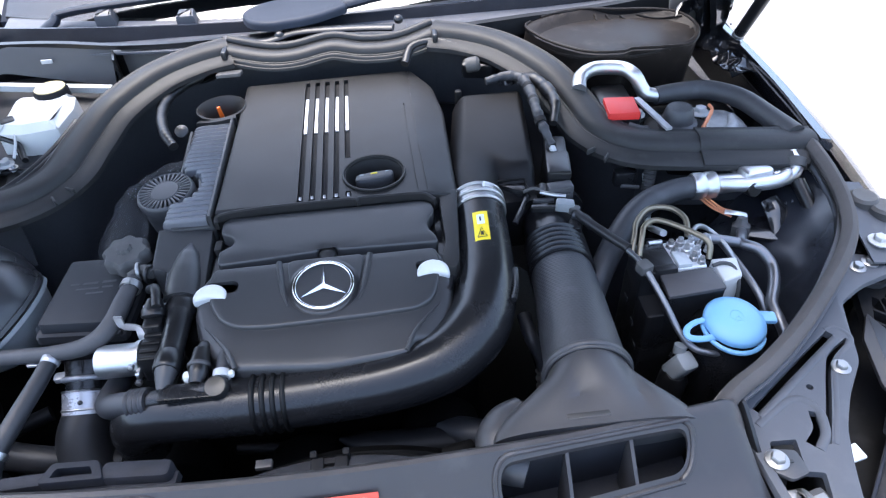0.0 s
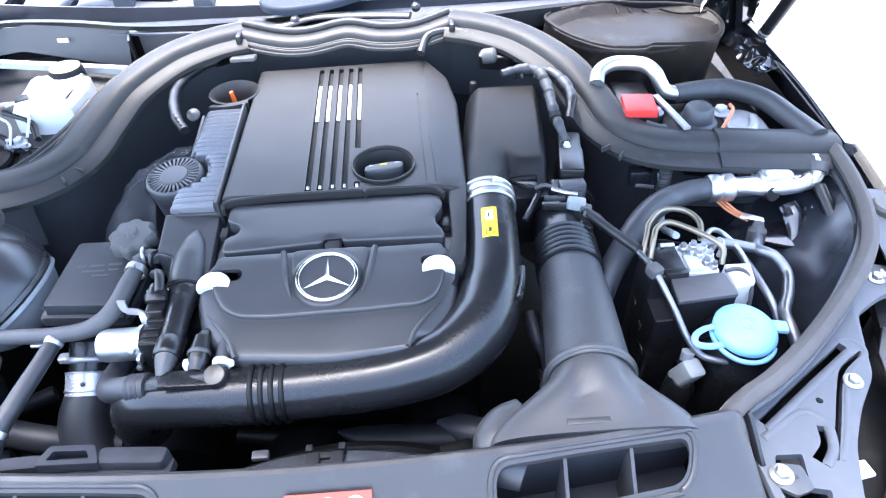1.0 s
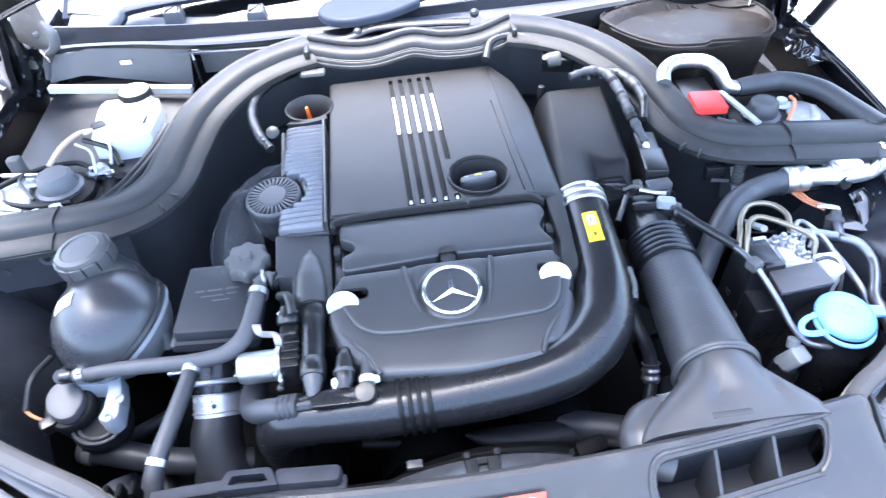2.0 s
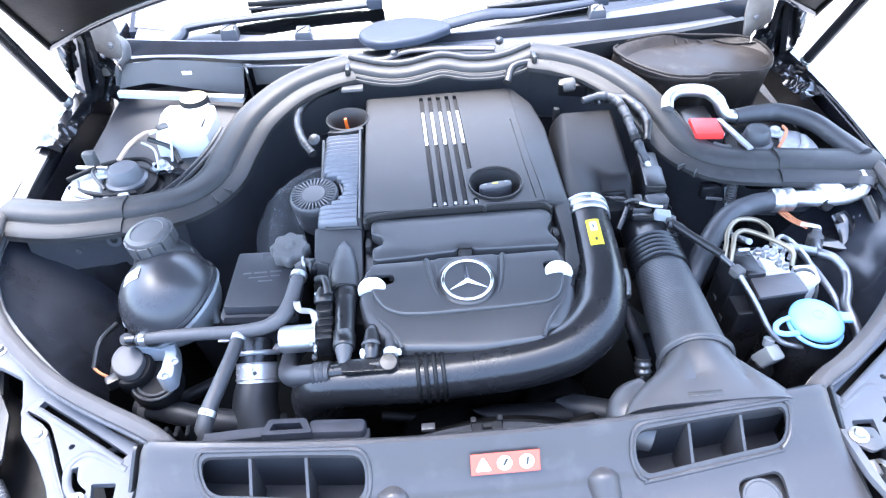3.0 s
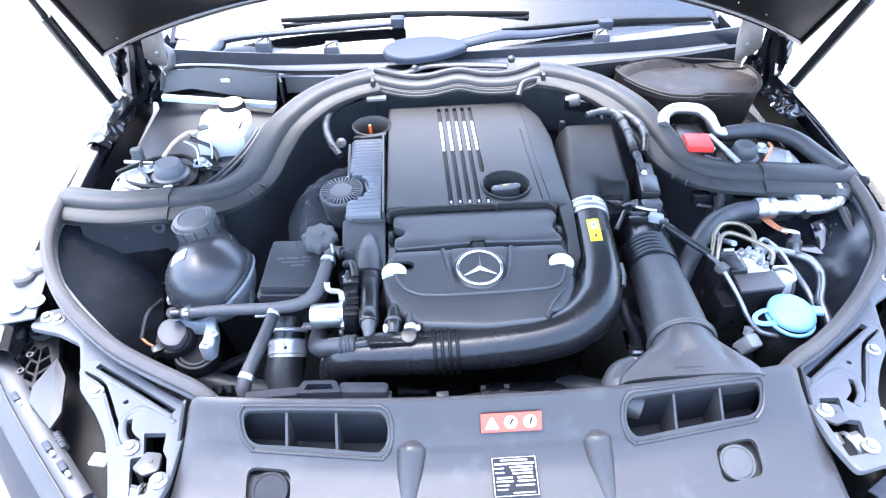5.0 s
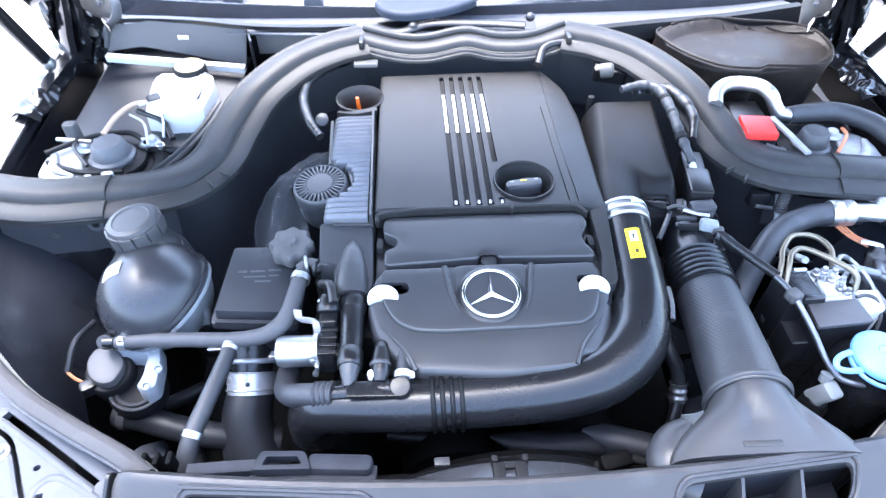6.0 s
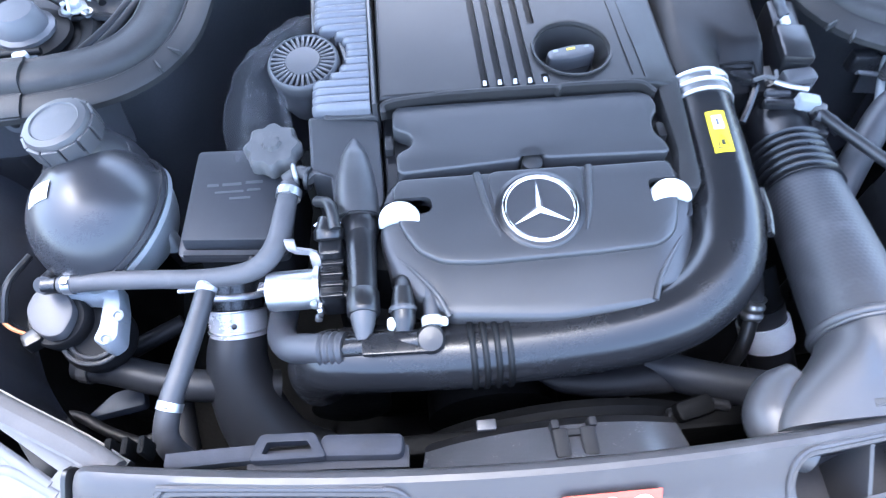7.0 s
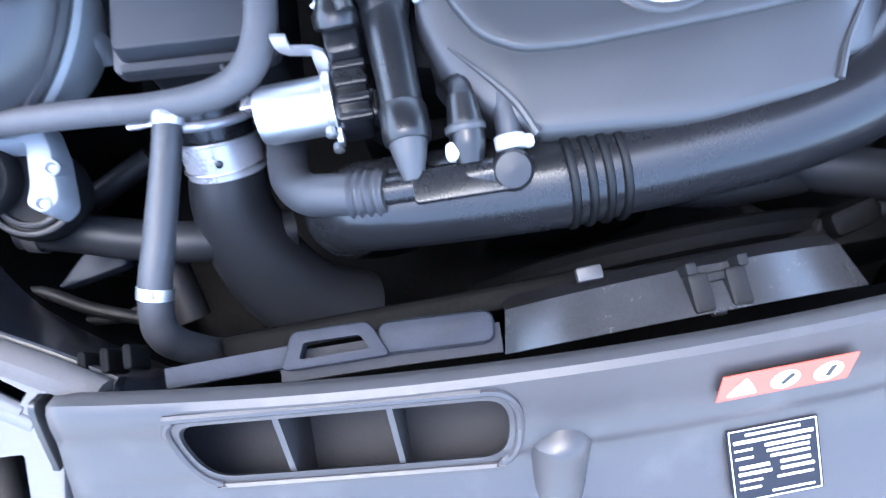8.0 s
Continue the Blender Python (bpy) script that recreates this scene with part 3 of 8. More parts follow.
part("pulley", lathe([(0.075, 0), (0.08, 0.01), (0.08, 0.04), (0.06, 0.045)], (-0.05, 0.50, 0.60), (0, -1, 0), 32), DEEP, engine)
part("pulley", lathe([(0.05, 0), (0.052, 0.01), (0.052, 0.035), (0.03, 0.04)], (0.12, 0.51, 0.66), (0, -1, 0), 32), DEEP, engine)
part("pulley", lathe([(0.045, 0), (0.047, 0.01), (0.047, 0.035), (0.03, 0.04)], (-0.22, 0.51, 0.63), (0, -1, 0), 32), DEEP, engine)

# ---- windscreen, cowl, bonnet ----
def screen(u, v):
    x = (u - 0.5) * 1.42
    return (x, 1.305 + 0.16 * (x / 0.7) ** 2 + 0.75 * v, 0.910 + 0.012 * (1 - abs(x)) + 0.40 * v)


glass = part("windscreen", sheet(screen, 20, 8, 0.005), GLASS, car, "clear windscreen reflecting the pale sky")
glass.visible_shadow = False
part("dashboard", sheet(lambda u, v: (screen(u, 0)[0] * 0.98, screen(u, 0)[1] + 0.03 + 0.8 * v, 0.90 + 0.02 * v), 16, 4, 0.02), DASH, car, "dusty black dashboard behind the glass")
part("cabin_wall", sheet(lambda u, v: ((u - 0.5) * 1.40, 2.33, 0.90 + 0.42 * v), 4, 4, 0.02, (0, 1, 0)), LINER, car)
for s in (1, -1):
    part("cabin_side", sheet(lambda u, v, s=s: (s * 0.706, 1.47 + 0.86 * u, 0.84 + (0.062 + 0.456 * u) * v), 6, 6, 0.02, (s, 0, 0)), DASH, car, "dark cabin side behind the windscreen")
part("cabin_roof", sheet(lambda u, v: ((u - 0.5) * 1.30, 2.06 + 0.5 * v, 1.335 + 0.03 * v), 6, 4, 0.02), PAINT, car)


def cowl(u, v):
    x = (u - 0.5) * 1.40
    y0 = lerp_table([(-0.7, 1.235), (-0.3, 1.175), (0, 1.160), (0.3, 1.170), (0.7, 1.255)], x)
    y1 = screen(u, 0)[1] + 0.012
    return (x, y0 + (y1 - y0) * v, 0.930 - 0.012 * (x / 0.7) ** 2 - 0.022 * math.sin(v * math.pi) ** 2 - 0.006 * v)


cowl_panel = solo("cowl_panel", sheet(cowl, 30, 10, 0.004), COWL, "dusty grey plastic cowl panel below the windscreen", "cowl")
# raised pads on the cowl
for x in (-0.462, -0.292, 0.372):
    y = 1.30 + 0.15 * (x / 0.7) ** 2
    bm = prism(rounded([(-0.022, -0.018), (0.022, -0.018), (0.019, 0.02), (-0.019, 0.02)], 0.006), -0.02, 0.018, 0.006, None, pose(x, y, 0.926, 12, 0, 0), 0.004)
    part("pad", bm, COWL, cowl_panel)
# front lip of the cowl on the brake side, and the pale rail under it
def lip_face(u, v):
    x = -0.656 + 0.25 * u
    top = lerp_table([(-0.656, 0.957), (-0.640, 0.948), (-0.622, 0.944), (-0.600, 0.947), (-0.582, 0.951), (-0.49, 0.941), (-0.406, 0.930)], x)
    low = lerp_table([(-0.66, 0.896), (-0.59, 0.905), (-0.425, 0.866), (-0.40, 0.860)], x)
    return (x - 0.012 * v, 1.198 - 0.008 * v, top + (low - top) * v)


part("lip_face", sheet(lip_face, 24, 6, 0.004, (0, 1, 0)), LIPGREY, cowl_panel, "smooth mid-grey upright lip")
part("lip_gasket", sweep([(-0.645, 1.202, 0.950), (-0.60, 1.204, 0.952), (-0.50, 1.204, 0.946), (-0.40, 1.200, 0.935), (-0.30, 1.195, 0.932), (-0.20, 1.185, 0.937)], [(-0.006, -0.004), (0.006, -0.004), (0.006, 0.004), (-0.006, 0.004)], 6), PLASTIC, cowl_panel)
part("lip_end", sheet(lambda u, v: (-0.406 + 0.014 * u, 1.196 - 0.045 * u, 0.930 - 0.066 * v), 4, 4, 0.004, (1, 0, 0)), PLASTIC, cowl_panel)
part("lip_curl", tube([(-0.640, 1.205, 1.005), (-0.628, 1.200, 0.985), (-0.634, 1.196, 0.960), (-0.652, 1.192, 0.945), (-0.668, 1.190, 0.905)], [0.004, 0.010, 0.012, 0.009, 0.006], 10, 6, None, 0.5), LIPGREY, cowl_panel)
part("lip_panel", sheet(lambda u, v: (-0.392 + 0.19 * u, 1.205 - 0.015 * u, 0.927 + 0.006 * u - 0.050 * v), 6, 4, 0.004, (0, 1, 0)), DULLTAN, cowl_panel, "dusty brown-grey panel beside the lip")
part("lip_slot", box(-0.522, 1.188, 0.922, 0.020, 0.004, 0.007, 0.001, pose(0, 0, 0, 0, 0, -2)), PALE, cowl_panel)
part("lip_bracket", tube([(-0.255, 1.150, 0.875), (-0.215, 1.145, 0.890), (-0.205, 1.140, 0.915)], 0.012, 12, 5, None, 0.5), PLASTIC, cowl_panel)
rail = solo("cross_rail", sweep([(-0.662, 1.165, 0.900), (-0.54, 1.158, 0.889), (-0.411, 1.150, 0.878)], [(-0.007, -0.008), (0.007, -0.008), (0.007, 0.003), (-0.007, 0.003)], 5), PALE,
            "pale grey rail below the cowl lip", "rail")
lip2 = [(0.20, 1.150, 0.928), (0.36, 1.185, 0.924), (0.52, 1.215, 0.920), (0.68, 1.255, 0.920)]
part("front_lip", sweep(lip2, [(-0.01, 0.010), (0.01, 0.012), (0.012, -0.02), (-0.01, -0.02)], 6), CARRIER, cowl_panel)

# open bonnet: a thick double-skinned panel
TILT_UP = radians(50)
# the car stands a little askew to the axes
SKEW_Y, SKEW_Z = 0.021, 0.012


def bonnet(u, v):
    x = (u - 0.5) * 2
    half = 0.765 - 0.06 * v
    start = 0.27 * (1 - x * x)
    d = start + (1.02 - start) * v
    bulge = 0.03 * (1 - x * x) * math.sin(v * math.pi)
    return (x * half, 1.165 - SKEW_Y * x * half - math.cos(TILT_UP) * d + math.sin(TILT_UP) * bulge, 0.985 - SKEW_Z * x * half + math.sin(TILT_UP) * d + math.cos(TILT_UP) * bulge)


hood = thing("bonnet", (0, 1.16, 0.98), "black bonnet propped open over the bay", "bonnet")
part("outer_skin", sheet(lambda u, v: Vector(bonnet(u, v)) + Vector((0, math.sin(TILT_UP), math.cos(TILT_UP))) * 0.028, 24, 14, 0.003), PAINT, hood)
part("inner_skin", sheet(bonnet, 24, 14, 0.004, (0, 0.7, 0.7)), BONNETLINING, hood, "dull black inner skin")
rim = [bonnet(0.002, 0.0 + i / 6) for i in range(7)]
part("side_hem", tube(rim, 0.007, 10, 4), BONNETLINING, hood)
rim = [bonnet(0.998, 0.0 + i / 6) for i in range(7)]
part("side_hem", tube(rim, 0.007, 10, 4), BONNETLINING, hood)
part("rear_hem", tube([bonnet(i / 12, 0.004) for i in range(13)], 0.007, 10, 3), PAINT, hood)
# pressed frame of the inner skin: a broad bead that follows the rear edge and runs up both sides
bead = [bonnet(0.16, 0.95), bonnet(0.14, 0.55), bonnet(0.125, 0.28), bonnet(0.15, 0.13)] + [bonnet(0.24 + 0.052 * i, 0.085) for i in range(11)] + [bonnet(0.85, 0.13), bonnet(0.875, 0.28), bonnet(0.86, 0.55), bonnet(0.84, 0.95)]
part("inner_frame", tube(bead, 0.022, 14, 4, None, 0.7), BONNETLINING, hood, "pressed bead of the inner skin")
# small pale specks scattered over the inner skin
for k in range(26):
    u, v = 0.04 + 0.92 * ((k * 0.618) % 1), 0.03 + 0.35 * ((k * 0.377) % 1)
    part("pale_speck", lathe([(0.0016, 0), (0.0012, 0.0012), (0.0002, 0.0016)], Vector(bonnet(u, v)), (0, -math.sin(TILT_UP), -math.cos(TILT_UP)), 8), PALE, hood)

for s in (1, -1):
    strut = thing("gas_strut", (s * 0.765, 1.14, 0.88), "black gas strut holding the bonnet", "strut", "bonnet struts")
    a, b = Vector((s * 0.765, 1.140 - s * 0.012, 0.888 - s * 0.007)), Vector((s * 0.745, 0.86 - s * 0.012, 1.345 - s * 0.007))
    mid = a.lerp(b, 0.55)
    part("cylinder", tube([a.lerp(b, 0.03), mid], 0.0115, 16, 2), PLASTIC, strut)
    part("rod", tube([mid, b], 0.006, 12, 2), PLASTIC, strut)
    part("ball_end", lathe([(0.004, -0.012), (0.012, -0.006), (0.013, 0), (0.012, 0.008), (0.006, 0.014)], a, b - a, 16), ZINC, strut)
    # hinge: a bare plate, a folded gloss-black arm and a crumpled cover at its foot
    dy, dz = -s * SKEW_Y * 0.70, -s * SKEW_Z * 0.70
    bm = prism(rounded([(-0.030, -0.060), (0.026, -0.062), (0.030, 0.020), (0.020, 0.075), (-0.022, 0.080), (-0.032, 0.012)], 0.010), 0, 0.006, 0.001, None, Matrix.Translation((s * 0.676, 1.215 + dy, 0.965 + dz)) @ pose(0, 0, 0, 75, 0, s * 6))
    part("hinge_plate", bm, BROWNSTEEL, hood, "bare brown-grey steel hinge plate")
    for pts in ([(0.770, 1.190, 0.882), (0.748, 1.188, 0.886), (0.738, 1.186, 0.925), (0.722, 1.180, 0.975), (0.706, 1.165, 1.025), (0.690, 1.130, 1.075)],
                [(0.735, 1.205, 0.870), (0.718, 1.200, 0.905), (0.706, 1.190, 0.960), (0.692, 1.170, 1.010), (0.668, 1.125, 1.065)]):
        part("hinge_arm", sweep([(s * x, y + dy, z + dz) for x, y, z in pts], [(-0.006, -0.016), (0.006, -0.016), (0.010, 0.0), (0.006, 0.016), (-0.006, 0.016)], 6, up=(s * 0.9, 1, 0.2)), GLOSSBLACK, hood, "gloss black folded hinge arm")
    def cheek(u, v, s=s, dy=dy, dz=dz):
        crumple = 0.008 * math.sin(11 * u + 7 * v) * math.cos(12 * v - 5 * u) + 0.006 * math.sin(27 * u - 17 * v) + 0.003 * math.sin(51 * v + 33 * u)
        return (s * (0.768 - 0.118 * u + 0.5 * crumple), 1.208 + 1.3 * crumple - 0.03 * v + dy, 0.845 + (0.185 - 0.085 * u) * v + 0.3 * crumple + dz)
    part("hinge_cheek", sheet(cheek, 30, 30, 0.003, (0, 1, 0)), GLOSSBLACK, hood, "crumpled glossy black cover over the hinge")
    for p in ((0.664, 1.200, 0.970), (0.690, 1.200, 0.930), (0.712, 1.160, 1.035), (0.735, 1.185, 0.905)):
        bolt((s * p[0], p[1] + dy, p[2] + dz), (0, -1, 0.3), 0.0042, hood, mat=LIPGREY, name="hinge_bolt")
    # gloss film in the gutter below the strut
    def film(u, v, s=s):
        crumple = 0.004 * math.sin(15 * u + 4 * v) + 0.0025 * math.sin(29 * u - 7 * v)
        return (s * (0.732 + 0.058 * v) if s < 0 else 0.700 + 0.052 * v, 1.00 + 0.195 * u, 0.868 + (0.014 if s < 0 else 0.006) * math.sin(v * math.pi) + crumple)
    part("gutter_film", sheet(film, 36, 10, 0.002), GLOSSBLACK, car, "rippled gloss black gutter lining")

# ---- wipers ----
def wiper(pivot, elbow, tip, blade_a, blade_b):
    w = thing("wiper", pivot, "blue-black wiper arm with a rubber blade resting on the windscreen", "wiper", "windscreen wipers")
    arm = part("arm", tube([pivot, Vector(pivot).lerp(Vector(elbow), 0.5) + Vector((0, 0, 0.008)), elbow, tip], [0.020, 0.021, 0.017, 0.012], 12, 6, None, 0.5), SLATE, w, "dark arm with a bluish sheen")
    mid = Vector(blade_a).lerp(Vector(blade_b), 0.5)
    blade = part("blade", tube([blade_a, mid + Vector((0, 0, 0.006)), blade_b], [0.006, 0.010, 0.006], 8, 8, None, 1.3), PLASTIC, w)
    part("rubber_lip", tube([Vector(blade_a) - Vector((0, 0.006, 0.010)), mid - Vector((0, 0.006, 0.006)), Vector(blade_b) - Vector((0, 0.006, 0.010))], 0.003, 6, 8), RUBBER, blade)
    part("bracket", box(tip[0], tip[1], tip[2] + 0.006, 0.035, 0.03, 0.022, 0.005), SLATE, arm)
    return w


wiper((-0.628, 1.362, 0.890), (-0.518, 1.386, 0.942), (-0.13, 1.366, 0.970), (-0.421, 1.429, 0.966), (0.197, 1.398, 0.974))
wiper((0.020, 1.278, 0.950), (0.203, 1.318, 0.950), (0.385, 1.366, 0.945), (0.122, 1.346, 0.952), (0.692, 1.453, 0.922))
# pivot cover of the middle wiper
pc = thing("wiper_pivot_cover", (-0.12, 1.2, 0.95), "dark leaf-shaped wiper pivot cover on the cowl", "wiper cover")
bm = dense(prism(rounded([(-0.168, 1.240), (-0.160, 1.268), (-0.125, 1.300), (-0.055, 1.315), (0.019, 1.282), (0.036, 1.244), (-0.03, 1.198), (-0.110, 1.180), (-0.15, 1.198)], 0.03, 6), 0.946, 0.961, 0.007, steps=4), 0.03)
part("cap", bm, SLATE, pc, "slate-blue sheen on the leaf-shaped cap")
part("linkage", tube([(-0.17, 1.19, 0.932), (-0.12, 1.165, 0.934), (-0.06, 1.19, 0.937), (0.05, 1.19, 0.935), (0.115, 1.175, 0.937)], 0.012, 10, 6, None, 0.5), PLASTIC, pc)
for p in ((-0.094, 1.176, 0.936), (0.126, 1.192, 0.942)):
    part("nut", lathe([(0.008, 0), (0.009, 0.004), (0.008, 0.008), (0.004, 0.011)], p, (0, -0.4, 1), 20), PLASTIC, pc)
part("rear_shelf", sheet(lambda u, v: (-0.16 + 0.30 * u, 1.150 + 0.07 * v, 0.914 + 0.015 * v), 8, 4, 0.004), PLASTIC, cowl_panel)

# ---- rubber seal ----
SEAL_PROFILE = [(-0.030, -0.014), (-0.031, -0.002), (-0.029, 0.004), (-0.025, 0.0065), (-0.022, 0.0055), (-0.019, 0.0055), (-0.014, 0.0072), (-0.002, 0.0085), (0.008, 0.0075), (0.014, 0.0045), (0.018, -0.001), (0.0195, -0.0065), (0.0215, -0.0075),
                (0.0245, -0.0055), (0.036, -0.0080), (0.045, -0.0115), (0.048, -0.0145), (0.048, -0.022)]
RIDGED = [(-0.028, -0.014), (-0.029, 0.000), (-0.026, 0.005), (-0.020, 0.005), (-0.017, 0.000), (-0.012, -0.001), (-0.009, 0.005), (-0.004, 0.008), (0.012, 0.009), (0.020, 0.007), (0.025, 0.001), (0.0255, -0.003), (0.028, -0.004), (0.0285, -0.008), (0.030, -0.010), (0.036, -0.011), (0.037, -0.015), (0.028, -0.018)]
FLIP = [(-a, b) for a, b in SEAL_PROFILE][::-1]
for s in (1, -1):
    part_profile = [(-0.013, -0.010), (-0.014, 0.004), (-0.008, 0.014), (0.0, 0.018), (0.009, 0.014), (0.014, 0.004), (0.013, -0.010)]
    sl = thing("side_seal", (s * 0.6, 0.5, 0.84), "grey-black rubber seal along the wing edge", "seal", "bay seals")
    part("bead", sweep(seal_line(s), [(a * 0.72, b * 0.6) for a, b in part_profile], 8), SIDESEAL, sl)
    inner = [(x - s * 0.009 * (1 if y > 0.5 else 0.6), y + (0.007 if y < 0.6 else 0.0), z - 0.006) for x, y, z in seal_line(s)]
    part("lip", sweep(inner, [(-0.003, -0.010), (-0.003, 0.002), (0.003, 0.002), (0.003, -0.010)], 8), RUBBER, sl)
    bs = thing("rear_seal", (s * 0.42, 0.85, 0.85), "broad black rubber seal and channel over the partition", "seal", "bay seals")
    part("channel", sweep(back_line(s), FLIP if s > 0 else SEAL_PROFILE, 8), SEAL, bs)
    for p, turn in (((0.414, 0.801, 0.861), 35), ((0.396, 0.822, 0.862), 62)) if s > 0 else (((0.413, 0.826, 0.861), 35), ((0.397, 0.849, 0.862), 62)):
        part("notch", box(s * p[0], p[1], p[2] - 0.0015, 0.0030, 0.018, 0.008, 0.001, pose(0, 0, 0, 0, 0, -s * turn)), DARKINK, bs)
    part("end_piece", sweep([(x, y, z + 0.0035) for x, y, z in back_line(s)[:3]], FLIP if s > 0 else SEAL_PROFILE, 8), SEAL, bs)
# wavy middle length
wave = [(-0.185, 1.152, 0.934), (-0.12, 1.140, 0.922), (-0.07, 1.136, 0.921), (0.0, 1.147, 0.928), (0.06, 1.136, 0.922), (0.12, 1.136, 0.923), (0.185, 1.155, 0.934)]
ms = thing("middle_seal", (0, 1.14, 0.92), "wavy black rubber seal in the middle of the cowl edge", "seal", "bay seals")
part("channel", sweep(wave, RIDGED, 8), MIDSEAL, ms)
part("upper_bead", tube([(x, y + 0.012, z + 0.010) for x, y, z in wave], 0.008, 10, 8), MIDSEAL, ms)
part("lower_bead", tube([(x, y - 0.026, z - 0.012) for x, y, z in wave], 0.007, 10, 8), MIDSEAL, ms)
for s in (1, -1):
    part("end_clip", box(s * 0.187, 1.140, 0.934, 0.010, 0.058, 0.018, 0.004), PLASTIC, ms)
part("tab", box(-0.180, 1.092, 0.912, 0.042, 0.030, 0.006, 0.002, pose(0, 0, 0, -12, 0, 0)), MIDGREY, ms)

# ---- front panel cover ----
def panel_edge(x):
    return 0.342 + 0.036 * min(1.2, (x / 0.42) ** 2)


MIDDLE = [(-0.001, 0.842), (0.0, 0.848), (0.006, 0.857), (0.013, 0.857), (0.019, 0.849), (0.025, 0.841), (0.039, 0.821), (0.046, 0.8145), (0.053, 0.8090), (0.0545, 0.8070), (0.0565, 0.8015), (0.075, 0.788), (0.107, 0.776), (0.25, 0.722)]
ENDS = [(-0.001, 0.828), (0.0, 0.834), (0.007, 0.844), (0.014, 0.843), (0.022, 0.837), (0.030, 0.829), (0.070, 0.802), (0.105, 0.785), (0.122, 0.778), (0.28, 0.722)]

def panel_z(x, s):
    """Height of the cover at s metres in front of its rear edge."""
    w = min(1, (x / 0.42) ** 2)
    return lerp_table(MIDDLE, s) * (1 - w) + lerp_table(ENDS, s) * w


def panel_y(x, s):
    return panel_edge(x) - s


panel = thing("front_panel_cover", (0, 0.2, 0.72), "grey-black plastic radiator cover with two slotted air openings", "panel")


def panel_pt(u, v):
    s = lerp_table([(0, 0.27), (0.22, 0.17), (0.42, 0.115), (0.5, 0.095), (0.58, 0.07), (0.63, 0.0575), (0.655, 0.0555), (0.68, 0.0535), (0.74, 0.045), (0.82, 0.030), (0.88, 0.022), (0.93, 0.012), (0.965, 0.005), (1, 0.0)], v)
    half = lerp_table([(0.0, 0.430), (0.14, 0.458), (0.28, 0.475)], s)
    x = (u - 0.5) * 2 * half
    e = max(0, abs(u - 0.5) * 2 - 0.955) / 0.045
    return (x, panel_y(x, s), panel_z(x, s) - 0.055 * e ** 2 * (1 - 0.6 * v))


def on_panel(x, s, lift=0.0):
    """A frame lying on the cover at x, s."""
    slope = math.degrees(math.atan2(panel_z(x, s - 0.006) - panel_z(x, s + 0.006), 0.012))
    return Matrix.Translation((x, panel_y(x, s), panel_z(x, s))) @ pose(0, 0, 0, slope, 0, 0) @ Matrix.Translation((0, 0, lift))


def panel_outline(pts, r):
    return [(x, panel_y(x, s)) for x, s in rounded(pts, r, 6)]


